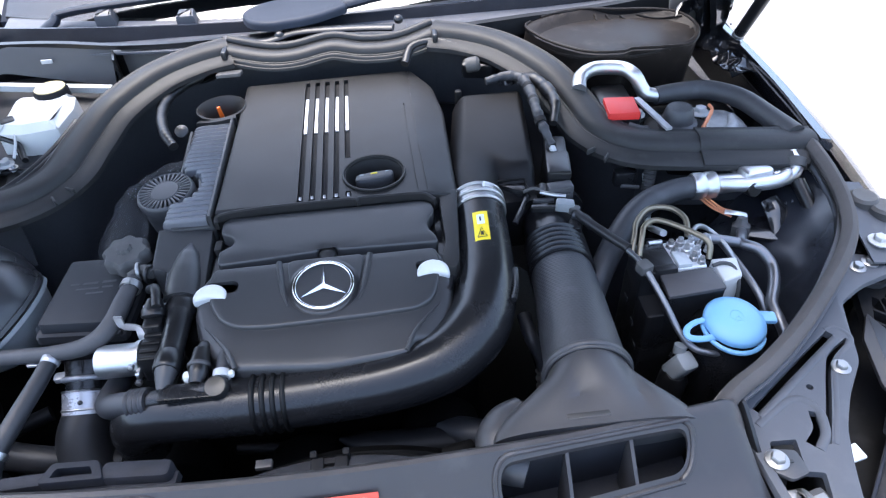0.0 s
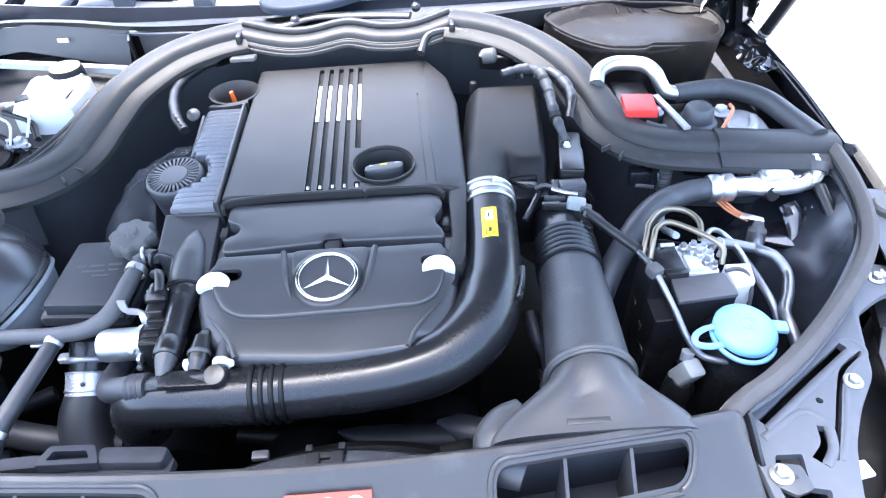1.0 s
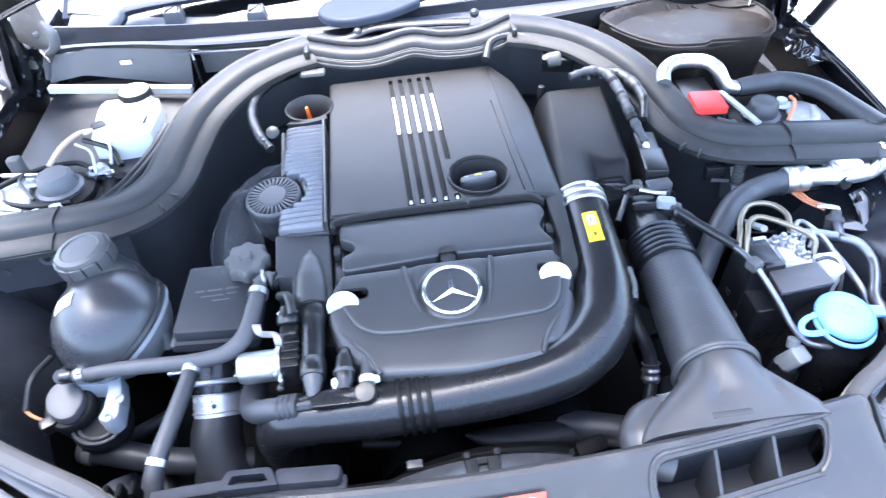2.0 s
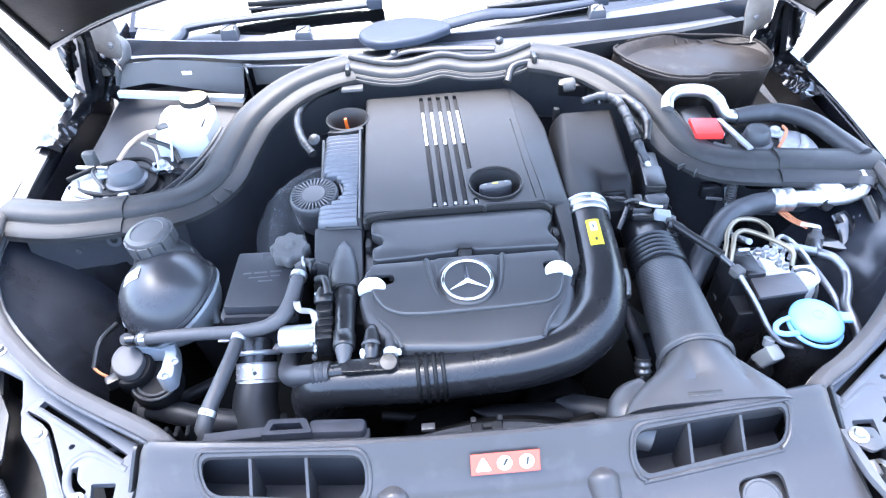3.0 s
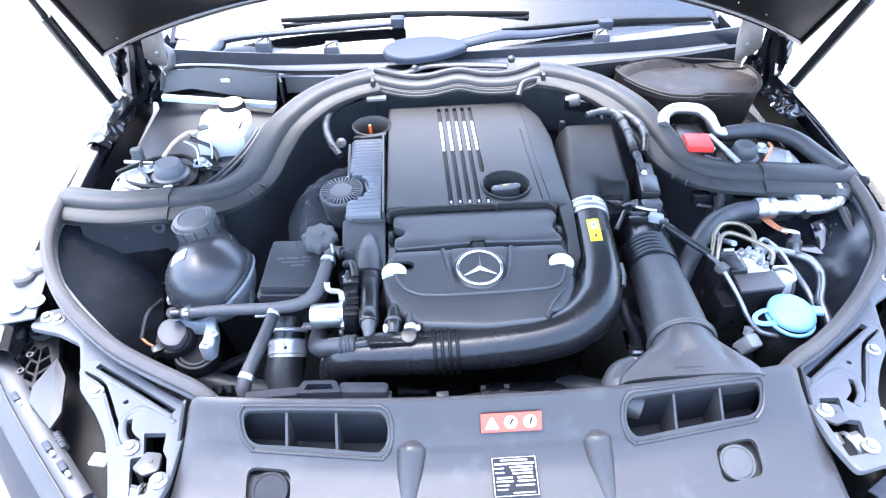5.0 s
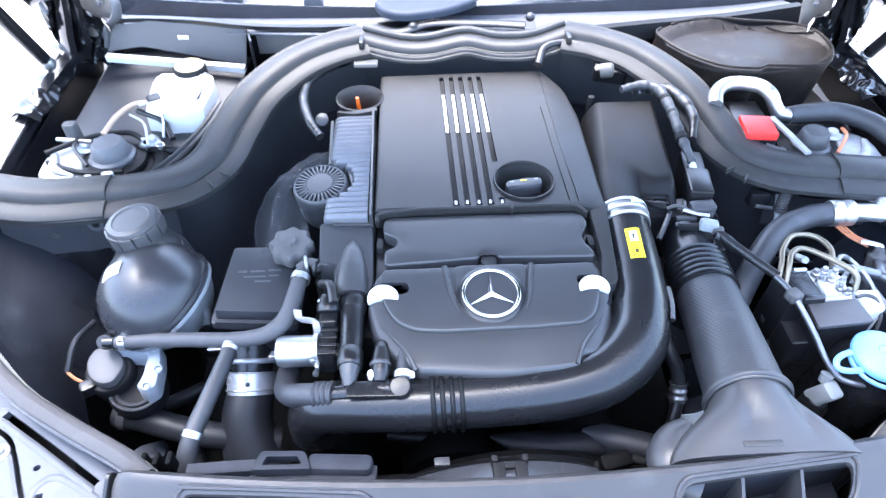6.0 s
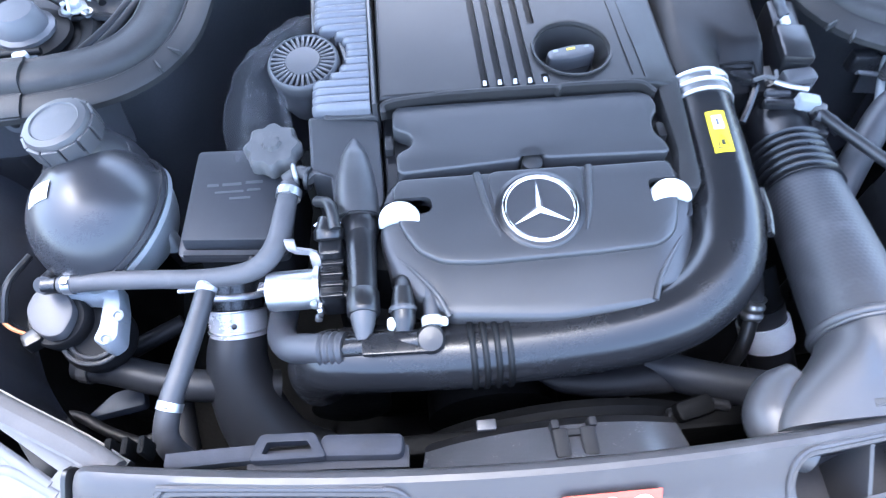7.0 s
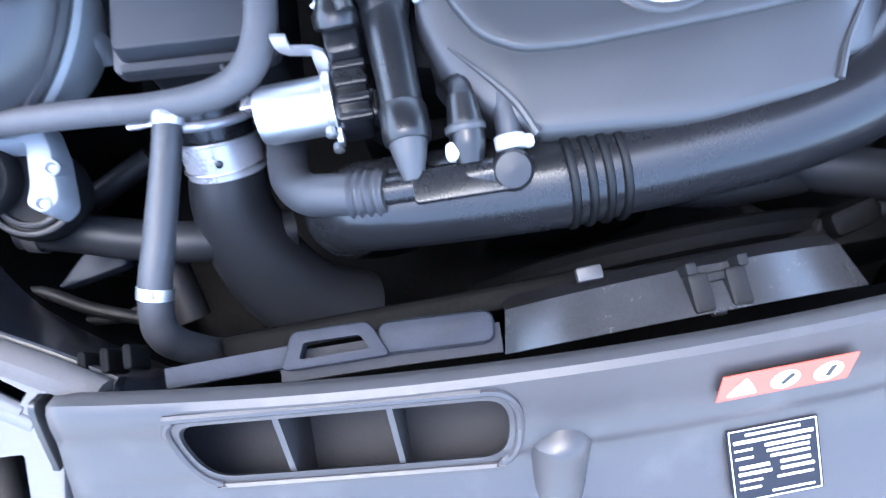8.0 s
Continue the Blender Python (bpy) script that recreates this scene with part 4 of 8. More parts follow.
skin = sheet(panel_pt, 80, 40, 0.006)
holes = []
for s in (1, -1):
    dx = 0.012 if s > 0 else 0.0
    holes.append(prism(panel_outline([(s * 0.153 + dx, 0.021), (s * 0.157 + dx, 0.057), (s * 0.342 + dx, 0.054), (s * 0.352 + dx, 0.022)], [0.018, 0.02, 0.022, 0.02]), 0.70, 0.95, 0))
    holes.append(prism(panel_outline([(s * 0.284, 0.078), (s * 0.342, 0.078), (s * 0.342, 0.124), (s * 0.284, 0.124)], 0.014), 0.70, 0.95, 0))
part("skin", cut(skin, *holes), TRIMGREY, panel, "", True, 35)
for s in (1, -1):
    dx = 0.012 if s > 0 else 0.0
    o = rounded([(s * 0.147 + dx, 0.016), (s * 0.151 + dx, 0.063), (s * 0.347 + dx, 0.060), (s * 0.359 + dx, 0.017)], [0.024, 0.028, 0.030, 0.024], 6)
    rim = [(x, panel_y(x, k), panel_z(x, k)) for x, k in o]
    rim.append(rim[0])
    part("opening_frame", tube(rim, 0.0030, 8, 2), TRIMGREY, panel)
    # duct walls behind the opening and the two vanes in it
    part("duct_floor", sheet(lambda u, v, s=s: (s * (0.145 + 0.235 * u), panel_y(s * (0.145 + 0.235 * u), 0.085 - 0.080 * v), 0.745 + 0.01 * v), 6, 3, 0.003), DUCTDARK, panel)
    part("duct_wall", sheet(lambda u, v, s=s: (s * (0.145 + 0.235 * u), panel_y(s * (0.145 + 0.235 * u), 0.010), 0.745 + 0.085 * v), 6, 3, 0.003, (0, 1, 0)), DUCTDARK, panel)
    for k in (0.34, 0.70):
        x = s * (0.160 + 0.186 * k) + dx
        bm = prism([(panel_y(x, 0.066), 0.735), (panel_y(x, 0.016), 0.735), (panel_y(x, 0.016), panel_z(x, 0.020) - 0.003), (panel_y(x, 0.066), panel_z(x, 0.066) - 0.002)], -0.0018, 0.0018, 0, None,
                   Matrix.Translation((x, 0, 0)) @ Matrix(((0, 0, 1, 0), (1, 0, 0, 0), (0, 1, 0, 0), (0, 0, 0, 1))))
        part("vane", bm, TRIMGREY, panel, "", False)
    # rubber buffer in its recess
    part("recess", sheet(lambda u, v, s=s: (s * (0.280 + 0.067 * u), panel_y(s * 0.31, 0.130 - 0.056 * v), 0.756 + 0.018 * v), 3, 3, 0.003), PANGREY, panel)
    part("buffer", lathe([(0.025, -0.02), (0.025, 0.002), (0.0235, 0.004), (0.021, 0.004), (0.0195, 0.0025), (0, 0.003)], (s * 0.312, panel_y(0.313, 0.100), 0.775), (0, -0.35, 1), 32), CAPGREY if s > 0 else BUFFER, panel)
    # rubber strip along the end of the cover
    end_ = [Vector(panel_pt(0.5 + s * 0.499, v)) + Vector((s * 0.004, 0, 0.006)) for v in (0.0, 0.2, 0.4, 0.55, 0.7, 0.85, 0.95, 1.0)]
    part("end_strip", sweep(end_, [(-0.003, -0.03), (0.003, -0.03), (0.0035, 0.0), (0.002, 0.003), (-0.002, 0.003), (-0.0035, 0.0)], 4), RUBBER, panel, "black rubber end strip")
    # half-cone stiffener
    part("stiffener", tube([(s * 0.1235, panel_y(0.127, 0.036), panel_z(0.127, 0.040) - 0.010), (s * 0.124, panel_y(0.127, 0.048), panel_z(0.127, 0.050) - 0.011), (s * 0.128, panel_y(0.127, 0.078), panel_z(0.127, 0.078) - 0.008), (s * 0.132, panel_y(0.127, 0.125), panel_z(0.127, 0.125) - 0.008)], [0.006, 0.021, 0.018, 0.009], 18, 6), TRIMGREY, panel)
part("hook_pocket", prism(rounded([(-0.17, 0.08), (-0.02, 0.08), (-0.03, 0.165), (-0.15, 0.165)], 0.012), 0.70, 0.758, 0.006), TRIMGREY, panel)
part("hook_pocket", prism(rounded([(0.10, 0.08), (0.23, 0.08), (0.22, 0.175), (0.11, 0.175)], 0.012), 0.70, 0.765, 0.006), TRIMGREY, panel)

# stickers on the cover
st = thing("warning_sticker", (0.01, 0.317, 0.81), "red warning sticker with three white pictograms", "sticker")
F = on_panel(0.0095, 0.032, 0.0042)
bm = box(0, 0, 0, 0.081, 0.0255, 0.0008, 0.0002)
bm.transform(F)
part("backing", bm, REDLABEL, st, "", False)
for i, x in enumerate((-0.026, -0.001, 0.025)):
    bm = lathe([(0.0088, 0), (0.0088, 0.0006)], (0, 0, 0), (0, 0, 1), 28) if i else prism(rounded([(-0.0095, -0.008), (0.0095, -0.008), (0.005, 0.001), (0, 0.009), (-0.005, 0.001)], 0.002), 0, 0.0006, 0)
    bm.transform(F @ Matrix.Translation((x, 0, 0.0006)))
    part("pictogram", bm, INK, st, "white pictogram", False)
    if i:
        bm = box(0, 0, 0, 0.010, 0.003, 0.0005, 0.0001)
        bm.transform(F @ Matrix.Translation((x + 0.001, 0.001, 0.0015)) @ pose(0, 0, 0, 0, 0, 40 + 20 * i))
        part("mark", bm, DARKINK, st, "", False)
lb = thing("data_label", (0.0, 0.245, 0.77), "black data label with rows of white print", "label")
F = on_panel(0.010, 0.086, 0.0046)
bm = box(0, 0, 0, 0.060, 0.050, 0.0008, 0.0002)
bm.transform(F)
part("backing", bm, BLACKLABEL, lb, "", False)
bars([(0, 0.0205, 0.036, 0.0016), (0, 0.0160, 0.052, 0.0022), (-0.020, 0.0105, 0.012, 0.0013), (0.009, 0.0115, 0.030, 0.0020), (-0.020, 0.0050, 0.012, 0.0013), (0.009, 0.0075, 0.028, 0.0018), (0.010, 0.0035, 0.026, 0.0018),
      (-0.014, -0.0015, 0.020, 0.0022), (0.013, -0.0015, 0.020, 0.0022), (-0.014, -0.0060, 0.022, 0.0020), (0.014, -0.0062, 0.022, 0.0020), (-0.017, -0.0110, 0.015, 0.0014), (0.012, -0.0115, 0.024, 0.0014), (-0.018, -0.0160, 0.014, 0.0013), (0.010, -0.0205, 0.028, 0.0012),
      (0, 0.0240, 0.057, 0.0006), (0, -0.0240, 0.057, 0.0006), (-0.0285, 0, 0.0006, 0.048), (0.0285, 0, 0.0006, 0.048)],
     F @ Matrix.Translation((0, 0, 0.0006)), INK, lb)

# ---- sheet metal at the headlamps ----
for s in (1, -1):
    br = thing("headlamp_bracket", (s * 0.55, 0.38, 0.76), "pale grey sheet-metal bracket with pressed ribs beside the front cover", "bracket", "headlamp brackets")
    o = [(0.436, 0.390), (0.490, 0.422), (0.566, 0.477), (0.640, 0.548), (0.695, 0.61), (0.735, 0.60), (0.745, 0.565), (0.690, 0.548), (0.646, 0.522), (0.629, 0.476), (0.614, 0.432), (0.576, 0.388), (0.549, 0.348), (0.529, 0.300), (0.508, 0.238), (0.452, 0.226), (0.440, 0.27)]
    o = [(s * x, y) for x, y in o]
    if s > 0:
        gap = [(0.459, 0.343), (0.487, 0.342), (0.479, 0.306), (0.497, 0.302), (0.483, 0.253), (0.452, 0.250), (0.448, 0.312)]
        screws, shackle = ((0.455, 0.321), (0.487, 0.262)), (0.466, 0.316)
    else:
        gap = [(-0.494, 0.348), (-0.463, 0.346), (-0.460, 0.317), (-0.452, 0.307), (-0.446, 0.281), (-0.466, 0.281), (-0.462, 0.257), (-0.486, 0.253), (-0.501, 0.309), (-0.484, 0.311)]
        screws, shackle = ((-0.505, 0.325), (-0.453, 0.273)), (-0.474, 0.300)
    cutters = [prism(rounded(gap, 0.003), 0.7, 0.9, 0)]
    cutters += [lathe([(0.004, 0), (0.004, 0.2)], (s * x, y, 0.70), seg=12) for x, y in ((0.536, 0.403), (0.519, 0.347))]
    thin = [(-0.0030, -0.02), (0.0030, -0.02), (0.0030, 0.05), (-0.0030, 0.05)]
    for line, k in (([(0.462, 0.381), (0.530, 0.428), (0.601, 0.475)], 1.5), ([(0.617, 0.463), (0.585, 0.443), (0.568, 0.420), (0.542, 0.374), (0.518, 0.333)], 1.0), ([(0.499, 0.334), (0.516, 0.350), (0.5225, 0.372)], 1.7)):
        cutters.append(sweep([(s * x, y, 0.797) for x, y in line], [(a * k, b) for a, b in thin], 5))
    plate = cut(prism(rounded(o, 0.010, 3), 0.786, 0.796, 0.003), *cutters)
    part("plate", plate, BRACKET, br, "", True, 30)
    # pressed ribs beside their grooves
    for line, r in (([(0.464, 0.372), (0.533, 0.419), (0.604, 0.466)], 0.0055), ([(0.598, 0.482), (0.610, 0.484), (0.6215, 0.472), (0.617, 0.458), (0.590, 0.437), (0.574, 0.416), (0.549, 0.370), (0.525, 0.331)], 0.0045),
                    ([(0.456, 0.363), (0.480, 0.377), (0.504, 0.389), (0.520, 0.388), (0.530, 0.372), (0.523, 0.346), (0.506, 0.327)], 0.0055)):
        part("rib", tube([(s * x, y, 0.7942) for x, y in line], r, 10, 6, None, 0.55), BRACKET, br)
    for x, y in screws:
        bolt((x, y, 0.797), r=0.0075, parent=br)
    for x, y in ((0.585, 0.424), (0.700, 0.578), (0.722, 0.585)):
        bolt((s * x, y, 0.796), r=0.0068, parent=br)
    la = thing("bonnet_latch", (shackle[0], shackle[1], 0.76), "zinc-plated bonnet latch in the bracket opening", "latch", "bonnet latches")
    sx, sy = shackle
    part("cover_plate", prism(rounded([(sx - 0.020, sy - 0.006), (sx - 0.008, sy + 0.018), (sx + 0.014, sy + 0.014), (sx + 0.016, sy - 0.012), (sx - 0.004, sy - 0.018)], 0.004), 0.792, 0.797, 0.001), CAPGREY, la)
    part("slot", box(sx + 0.002, sy + 0.002, 0.7975, 0.006, 0.004, 0.001, 0.0003), DARKINK, la)
    part("housing", box(sx + s * 0.016, sy - 0.044, 0.780, 0.020, 0.036, 0.024, 0.003, pose(0, 0, 0, 0, 0, s * 14)), MIDGREY, la)
    part("label", box(sx + s * 0.016, sy - 0.044, 0.7925, 0.013, 0.022, 0.001, 0.0002, pose(0, 0, 0, 0, 0, s * 14)), GREYTANK, la)
    part("hook", tube([(sx + s * 0.004, sy - 0.020, 0.775), (sx + s * 0.002, sy - 0.030, 0.792), (sx + s * 0.006, sy - 0.052, 0.793), (sx + s * 0.010, sy - 0.062, 0.780)], 0.003, 8, 5), ZINC, la)
    part("pawl", box(sx - s * 0.004, sy - 0.030, 0.778, 0.012, 0.020, 0.010, 0.002), ZINC, la)
    # headlamp with its black carrier
    hl = thing("headlamp", (s * 0.68, 0.40, 0.62), "grey glass headlamp with a black ribbed carrier", "headlamp", "headlamps")
    bm = dense(prism(rounded([(s * 0.545, 0.345), (s * 0.62, 0.45), (s * 0.70, 0.55), (s * 0.775, 0.625), (s * 0.80, 0.56), (s * 0.74, 0.43), (s * 0.64, 0.295), (s * 0.535, 0.26)], 0.02), 0.55, 0.690, 0.012, steps=3), 0.05)
    part("housing", bm, CARRIER, hl)
    bm = sheet(lambda u, v, s=s: (s * (0.535 + 0.29 * u + 0.025 * math.sin(v * 1.57)), 0.262 + 0.32 * u ** 1.05 - 0.05 * math.sin(v * 1.57), 0.735 + 0.012 * u - 0.16 * v), 16, 10, 0.004, (0, 1, 0))
    part("lens", bm, LENS, hl, "clear grey headlamp cover")
    wedge = rounded([(s * 0.797, 0.554), (s * 0.782, 0.580), (s * 0.764, 0.612), (s * 0.740, 0.618), (s * 0.726, 0.600), (s * 0.702, 0.536), (s * 0.690, 0.500), (s * 0.712, 0.474), (s * 0.751, 0.490)], 0.006)
    cells = []
    # open lattice: radial ribs from the hub, crossed by two webs
    hub = Vector((s * 0.749, 0.598))
    rays = [Vector((s * x, y)) - hub for x, y in ((0.792, 0.550), (0.771, 0.515), (0.748, 0.493), (0.722, 0.480), (0.697, 0.508))]
    for a_, b_ in zip(rays, rays[1:]):
        for k0, k1 in ((0.34, 0.56), (0.60, 0.78), (0.82, 0.93)):
            quad = [hub + a_.lerp(b_, m_) * k_ for m_, k_ in ((0.12, k0), (0.88, k0), (0.90, k1), (0.10, k1))]
            cells.append(prism([(q.x, q.y) for q in quad], 0.70, 0.80, 0))
    ca = part("carrier", cut(prism(wedge, 0.733, 0.748, 0.002), *cells), CARRIER, hl, "grey-black wedge with an open lattice of ribs")
    wh = part("wheel", disc_ring((s * 0.749, 0.598, 0.750), (0, 0, 1), 0.017, 0.022, 0.008), PANGREY, hl)
    part("hub", lathe([(0.009, 0), (0.009, 0.010), (0.004, 0.012)], (s * 0.749, 0.598, 0.750), seg=18), PALE, wh)
    for k in range(8):
        a = math.pi * k / 4
        part("spoke", box(s * 0.749 + 0.0130 * math.cos(a), 0.598 + 0.0130 * math.sin(a), 0.754, 0.010, 0.0022, 0.006, 0.0005, pose(0, 0, 0, 0, 0, math.degrees(a))), PANGREY, wh)
    for x, y in ((0.751, 0.545), (0.752, 0.511)):
        part("boss", disc_ring((s * x, y, 0.748), (0, 0, 1), 0.003, 0.006, 0.005, 16), PANGREY, ca)
    rim_ = [(s * 0.840, 0.574, 0.748), (s * 0.797, 0.522, 0.748), (s * 0.738, 0.448, 0.746), (s * 0.686, 0.388, 0.744), (s * 0.634, 0.330, 0.742), (s * 0.585, 0.276, 0.740)]
    part("trim", sweep(rim_, [(-0.027, -0.010), (-0.028, 0.001), (-0.022, 0.005), (-0.008, 0.006), (0.002, 0.003), (0.005, 0.000), (0.018, -0.002), (0.027, -0.010)], 6), PANGREY, hl, "grey upper edge of the headlamp")
    part("seam", tube([Vector(p) + Vector((s * 0.003, -0.002, 0.0035)) for p in rim_], 0.0015, 6, 6), DARKINK, hl)
    for k, (x, y) in enumerate(((0.737, 0.459), (0.651, 0.366), (0.616, 0.332))):
        part("clip", box(s * x, y, 0.752, 0.020, 0.010, 0.006, 0.002, pose(0, 0, 0, 0, 0, s * 48)), SLATE, hl)
        part("clip_window", box(s * x - s * 0.012, y - 0.012, 0.7515, 0.010, 0.006, 0.004, 0.001, pose(0, 0, 0, 0, 0, s * 48)), PALEPLASTIC, hl, "small clear window in the clip")
    part("spring", tube([(s * 0.652, 0.392, 0.742), (s * 0.630, 0.366, 0.742)], 0.006, 14, 40, relief=lambda q: 1 + 0.22 * math.cos(q * 900)), CAPGREY, hl, "small coil spring")
    part("blade", prism(rounded([(s * 0.700, 0.532), (s * 0.670, 0.490), (s * 0.650, 0.420), (s * 0.656, 0.392), (s * 0.709, 0.444), (s * 0.716, 0.474)], 0.004), 0.752, 0.757, 0.0015), PANGREY, ca, "flat grey blade")
    part("tag", box(s * 0.576, 0.349, 0.737, 0.025, 0.019, 0.004, 0.001, pose(0, 0, 0, 0, 0, s * 10)), INK, hl, "white paper tag")

# ---- engine cover ----
def cover_z(y):
    return lerp_table([(0.44, 0.846), (0.474, 0.851), (0.520, 0.858), (0.60, 0.864), (0.645, 0.868), (0.732, 0.871), (0.738, 0.882), (1.10, 0.886)], y)


cov = thing("engine_cover", (0, 0.8, 0.80), "matt black moulded plastic engine cover", "engine cover")
o = rounded([(-0.156, 1.094), (0.126, 1.102), (0.140, 1.098), (0.172, 1.050), (0.183, 0.968), (0.178, 0.727), (0.150, 0.7265), (-0.158, 0.7265)], [0.008, 0.008, 0.008, 0.012, 0.008, 0.002, 0.002, 0.002], 3)
slab = prism(o, -0.06, 0.0, 0.005, None, None, 0.0, 3)
dense(slab, 0.03)
warp(slab, lambda x, y, z: (x, y, cover_z(max(y, 0.739)) - 0.012 * max(0, (x - 0.135) / 0.045) + z))
SLOT_TOP, SLOT_LOW = (-0.046, -0.029, -0.012, 0.005, 0.021), (-0.041, -0.0245, -0.0075, 0.009, 0.026)
cuts = []
for xt, xl in zip(SLOT_TOP, SLOT_LOW):
    spans = [(0.7345, 1.082)] if xl < 0.02 else [(0.832, 1.082), (0.7345, 0.748)]
    for y0, y1 in spans:
        xa, xb = (xl + (xt - xl) * (y - 0.733) / 0.335 for y in (y0, y1))
        cuts.append(prism(rounded([(xa - 0.0042, y0), (xa + 0.0042, y0), (xb + 0.0040, y1), (xb - 0.0040, y1)], 0.0030, 4), 0.868, 0.92, 0))
cuts.append(lathe([(0.036, -0.05), (0.0415, -0.008), (0.043, 0.05)], (0.063, 0.784, 0.884), seg=40))
for line in ([(0.131, 1.10, 0.887), (0.131, 0.90, 0.8855), (0.136, 0.735, 0.882)], [(0.118, 0.98, 0.8855), (0.119, 0.86, 0.885), (0.1225, 0.737, 0.882)]):
    cuts.append(sweep(line, [(-0.0011, -0.003), (0.0011, -0.003), (0.0011, 0.02), (-0.0011, 0.02)], 4))
part("rear_plate", cut(slab, *cuts), COVER, cov, "", True, 28)
for xt, xl in zip(SLOT_TOP, SLOT_LOW):
    y0 = 0.7345 if xl < 0.02 else 0.832
    xa = xl + (xt - xl) * (y0 - 0.733) / 0.335
    floor_line = [(xa, y0 - 0.001, 0.8835), (xa + (xt - xa) * 0.025, y0 + 0.007, 0.8765), (xa + (xt - xa) * 0.1, y0 + 0.03, 0.8755), (xa + (xt - xa) * 0.6, 0.93, 0.8775), (xt, 1.084, 0.8795)]
    # metal strip added to show the white highlight along the slot
    part("bright_insert", sweep([(xa + (xt - xa) * ((y - y0) / (1.068 - y0)), y, z) for y, z in ((0.918, 0.8795), (0.97, 0.8815), (1.03, 0.8815))], [(-0.0024, -0.004), (0.0024, -0.004), (0.0024, 0.0), (-0.0024, 0.0)], 4), ALU, cov, "bright metal strip that makes the slot's white highlight")
    # small metal piece added as the glint at the slot's near end
    part("slot_glint", box(xl + (xt - xl) * 0.015, 0.7395, 0.8815, 0.0042, 0.0060, 0.0016, 0.0004, pose(0, 0, 0, 30, 0, 0)), ALU, cov, "bright metal piece that makes the glint at the slot's end")
    part("slot_floor", sweep(floor_line, [(-0.0046, -0.004), (0.0046, -0.004), (0.0046, 0.0), (-0.0046, 0.0)], 5), CARRIER, cov)
part("under_plate", dense(prism(rounded([(-0.156, 0.742), (0.160, 0.742), (0.158, 0.60), (0.150, 0.565), (-0.156, 0.60)], 0.006), 0.79, 0.850, 0.003), 0.05), PLASTIC, cov)
part("slot_floor", box(0.026, 0.741, 0.876, 0.006, 0.014, 0.008, 0.001), CARRIER, cov)
part("oil_filler_well", lathe([(0.0005, -0.036), (0.034, -0.036), (0.0375, -0.016), (0.0420, -0.003), (0.0435, 0.0022), (0.0455, 0.0026), (0.046, 0.0005), (0.0435, -0.004), (0.040, -0.020), (0.036, -0.038), (0.0005, -0.038)][::-1], (0.063, 0.784, 0.884), seg=48), COVER, cov)
part("step_edge", sweep([(-0.154, 0.712, 0.874), (-0.150, 0.722, 0.880), (-0.10, 0.7265, 0.8825), (-0.05, 0.7275, 0.883), (0.030, 0.727, 0.883), (0.037, 0.722, 0.883), (0.044, 0.7275, 0.883), (0.10, 0.7275, 0.8825), (0.130, 0.726, 0.881), (0.145, 0.716, 0.876)], [(-0.0028, -0.010), (0.0028, -0.010), (0.0028, 0.0005), (0.0012, 0.0018), (-0.0012, 0.0018), (-0.0028, 0.0005)], 5), COVER, cov)
arm_ = dense(prism(rounded([(0.150, 0.728), (0.160, 0.742), (0.178, 0.742), (0.1645, 0.600), (0.158, 0.588), (0.143, 0.592), (0.142, 0.606), (0.150, 0.640)], 0.005, 3), -0.045, 0.0, 0.004), 0.03)
warp(arm_, lambda x, y, z: (x, y, 0.865 + (y - 0.60) * 0.06 + z))
part("side_arm", arm_, COVER, cov)

# ribbed strip, each rib a piece of its own
part("strip_base", prism(rounded([(-0.231, 0.975), (-0.162, 0.985), (-0.158, 0.715), (-0.218, 0.715), (-0.224, 0.74), (-0.204, 0.775), (-0.197, 0.81), (-0.204, 0.84), (-0.226, 0.862)], 0.004), 0.80, 0.868, 0.004), SHIELD, cov)
part("strip_edge", sweep([(-0.1625, 0.716, 0.882), (-0.1655, 0.974, 0.886)], [(-0.0024, -0.03), (0.0024, -0.03), (0.0024, 0.0015), (0.0012, 0.003), (-0.0012, 0.003), (-0.0024, 0.0015)], 4), SHIELD, cov)
part("strip_rim", tube([(-0.236, 0.975, 0.868), (-0.2345, 0.93, 0.866), (-0.232, 0.862, 0.862)], 0.003, 8, 4), SHIELD, cov)
rib_mesh = None
for i in range(22):
    y = 0.724 + i * 0.0116
    left = -0.231
    if abs(y - 0.808) < 0.046:
        left = max(left, -0.240 + math.sqrt(0.046 ** 2 - (y - 0.808) ** 2))
    right = -0.1675
    if rib_mesh is None:
        bm = sweep([(0.0, 0.0075, -0.010), (0.10, 0.0045, -0.0035), (0.3, 0.0015, 0.0), (0.6, 0.0, 0.0015), (1.0, -0.0005, 0.002)], [(0.0051, -0.012), (0.0051, -0.002), (0.0036, 0.0016), (0.0, 0.0036), (-0.0036, 0.0026), (-0.0050, -0.001), (-0.0051, -0.012)], 4)
        r = part("rib", bm, RIBGREY, cov)
        rib_mesh = r.data
    else:
        r = new("rib", rib_mesh)
        r.parent, r.matrix_parent_inverse = cov, Matrix.Translation(-cov.location)
    r.location = (left, y, 0.875 + 0.00012 * i)
    r.scale = (right - left, 1, 1)

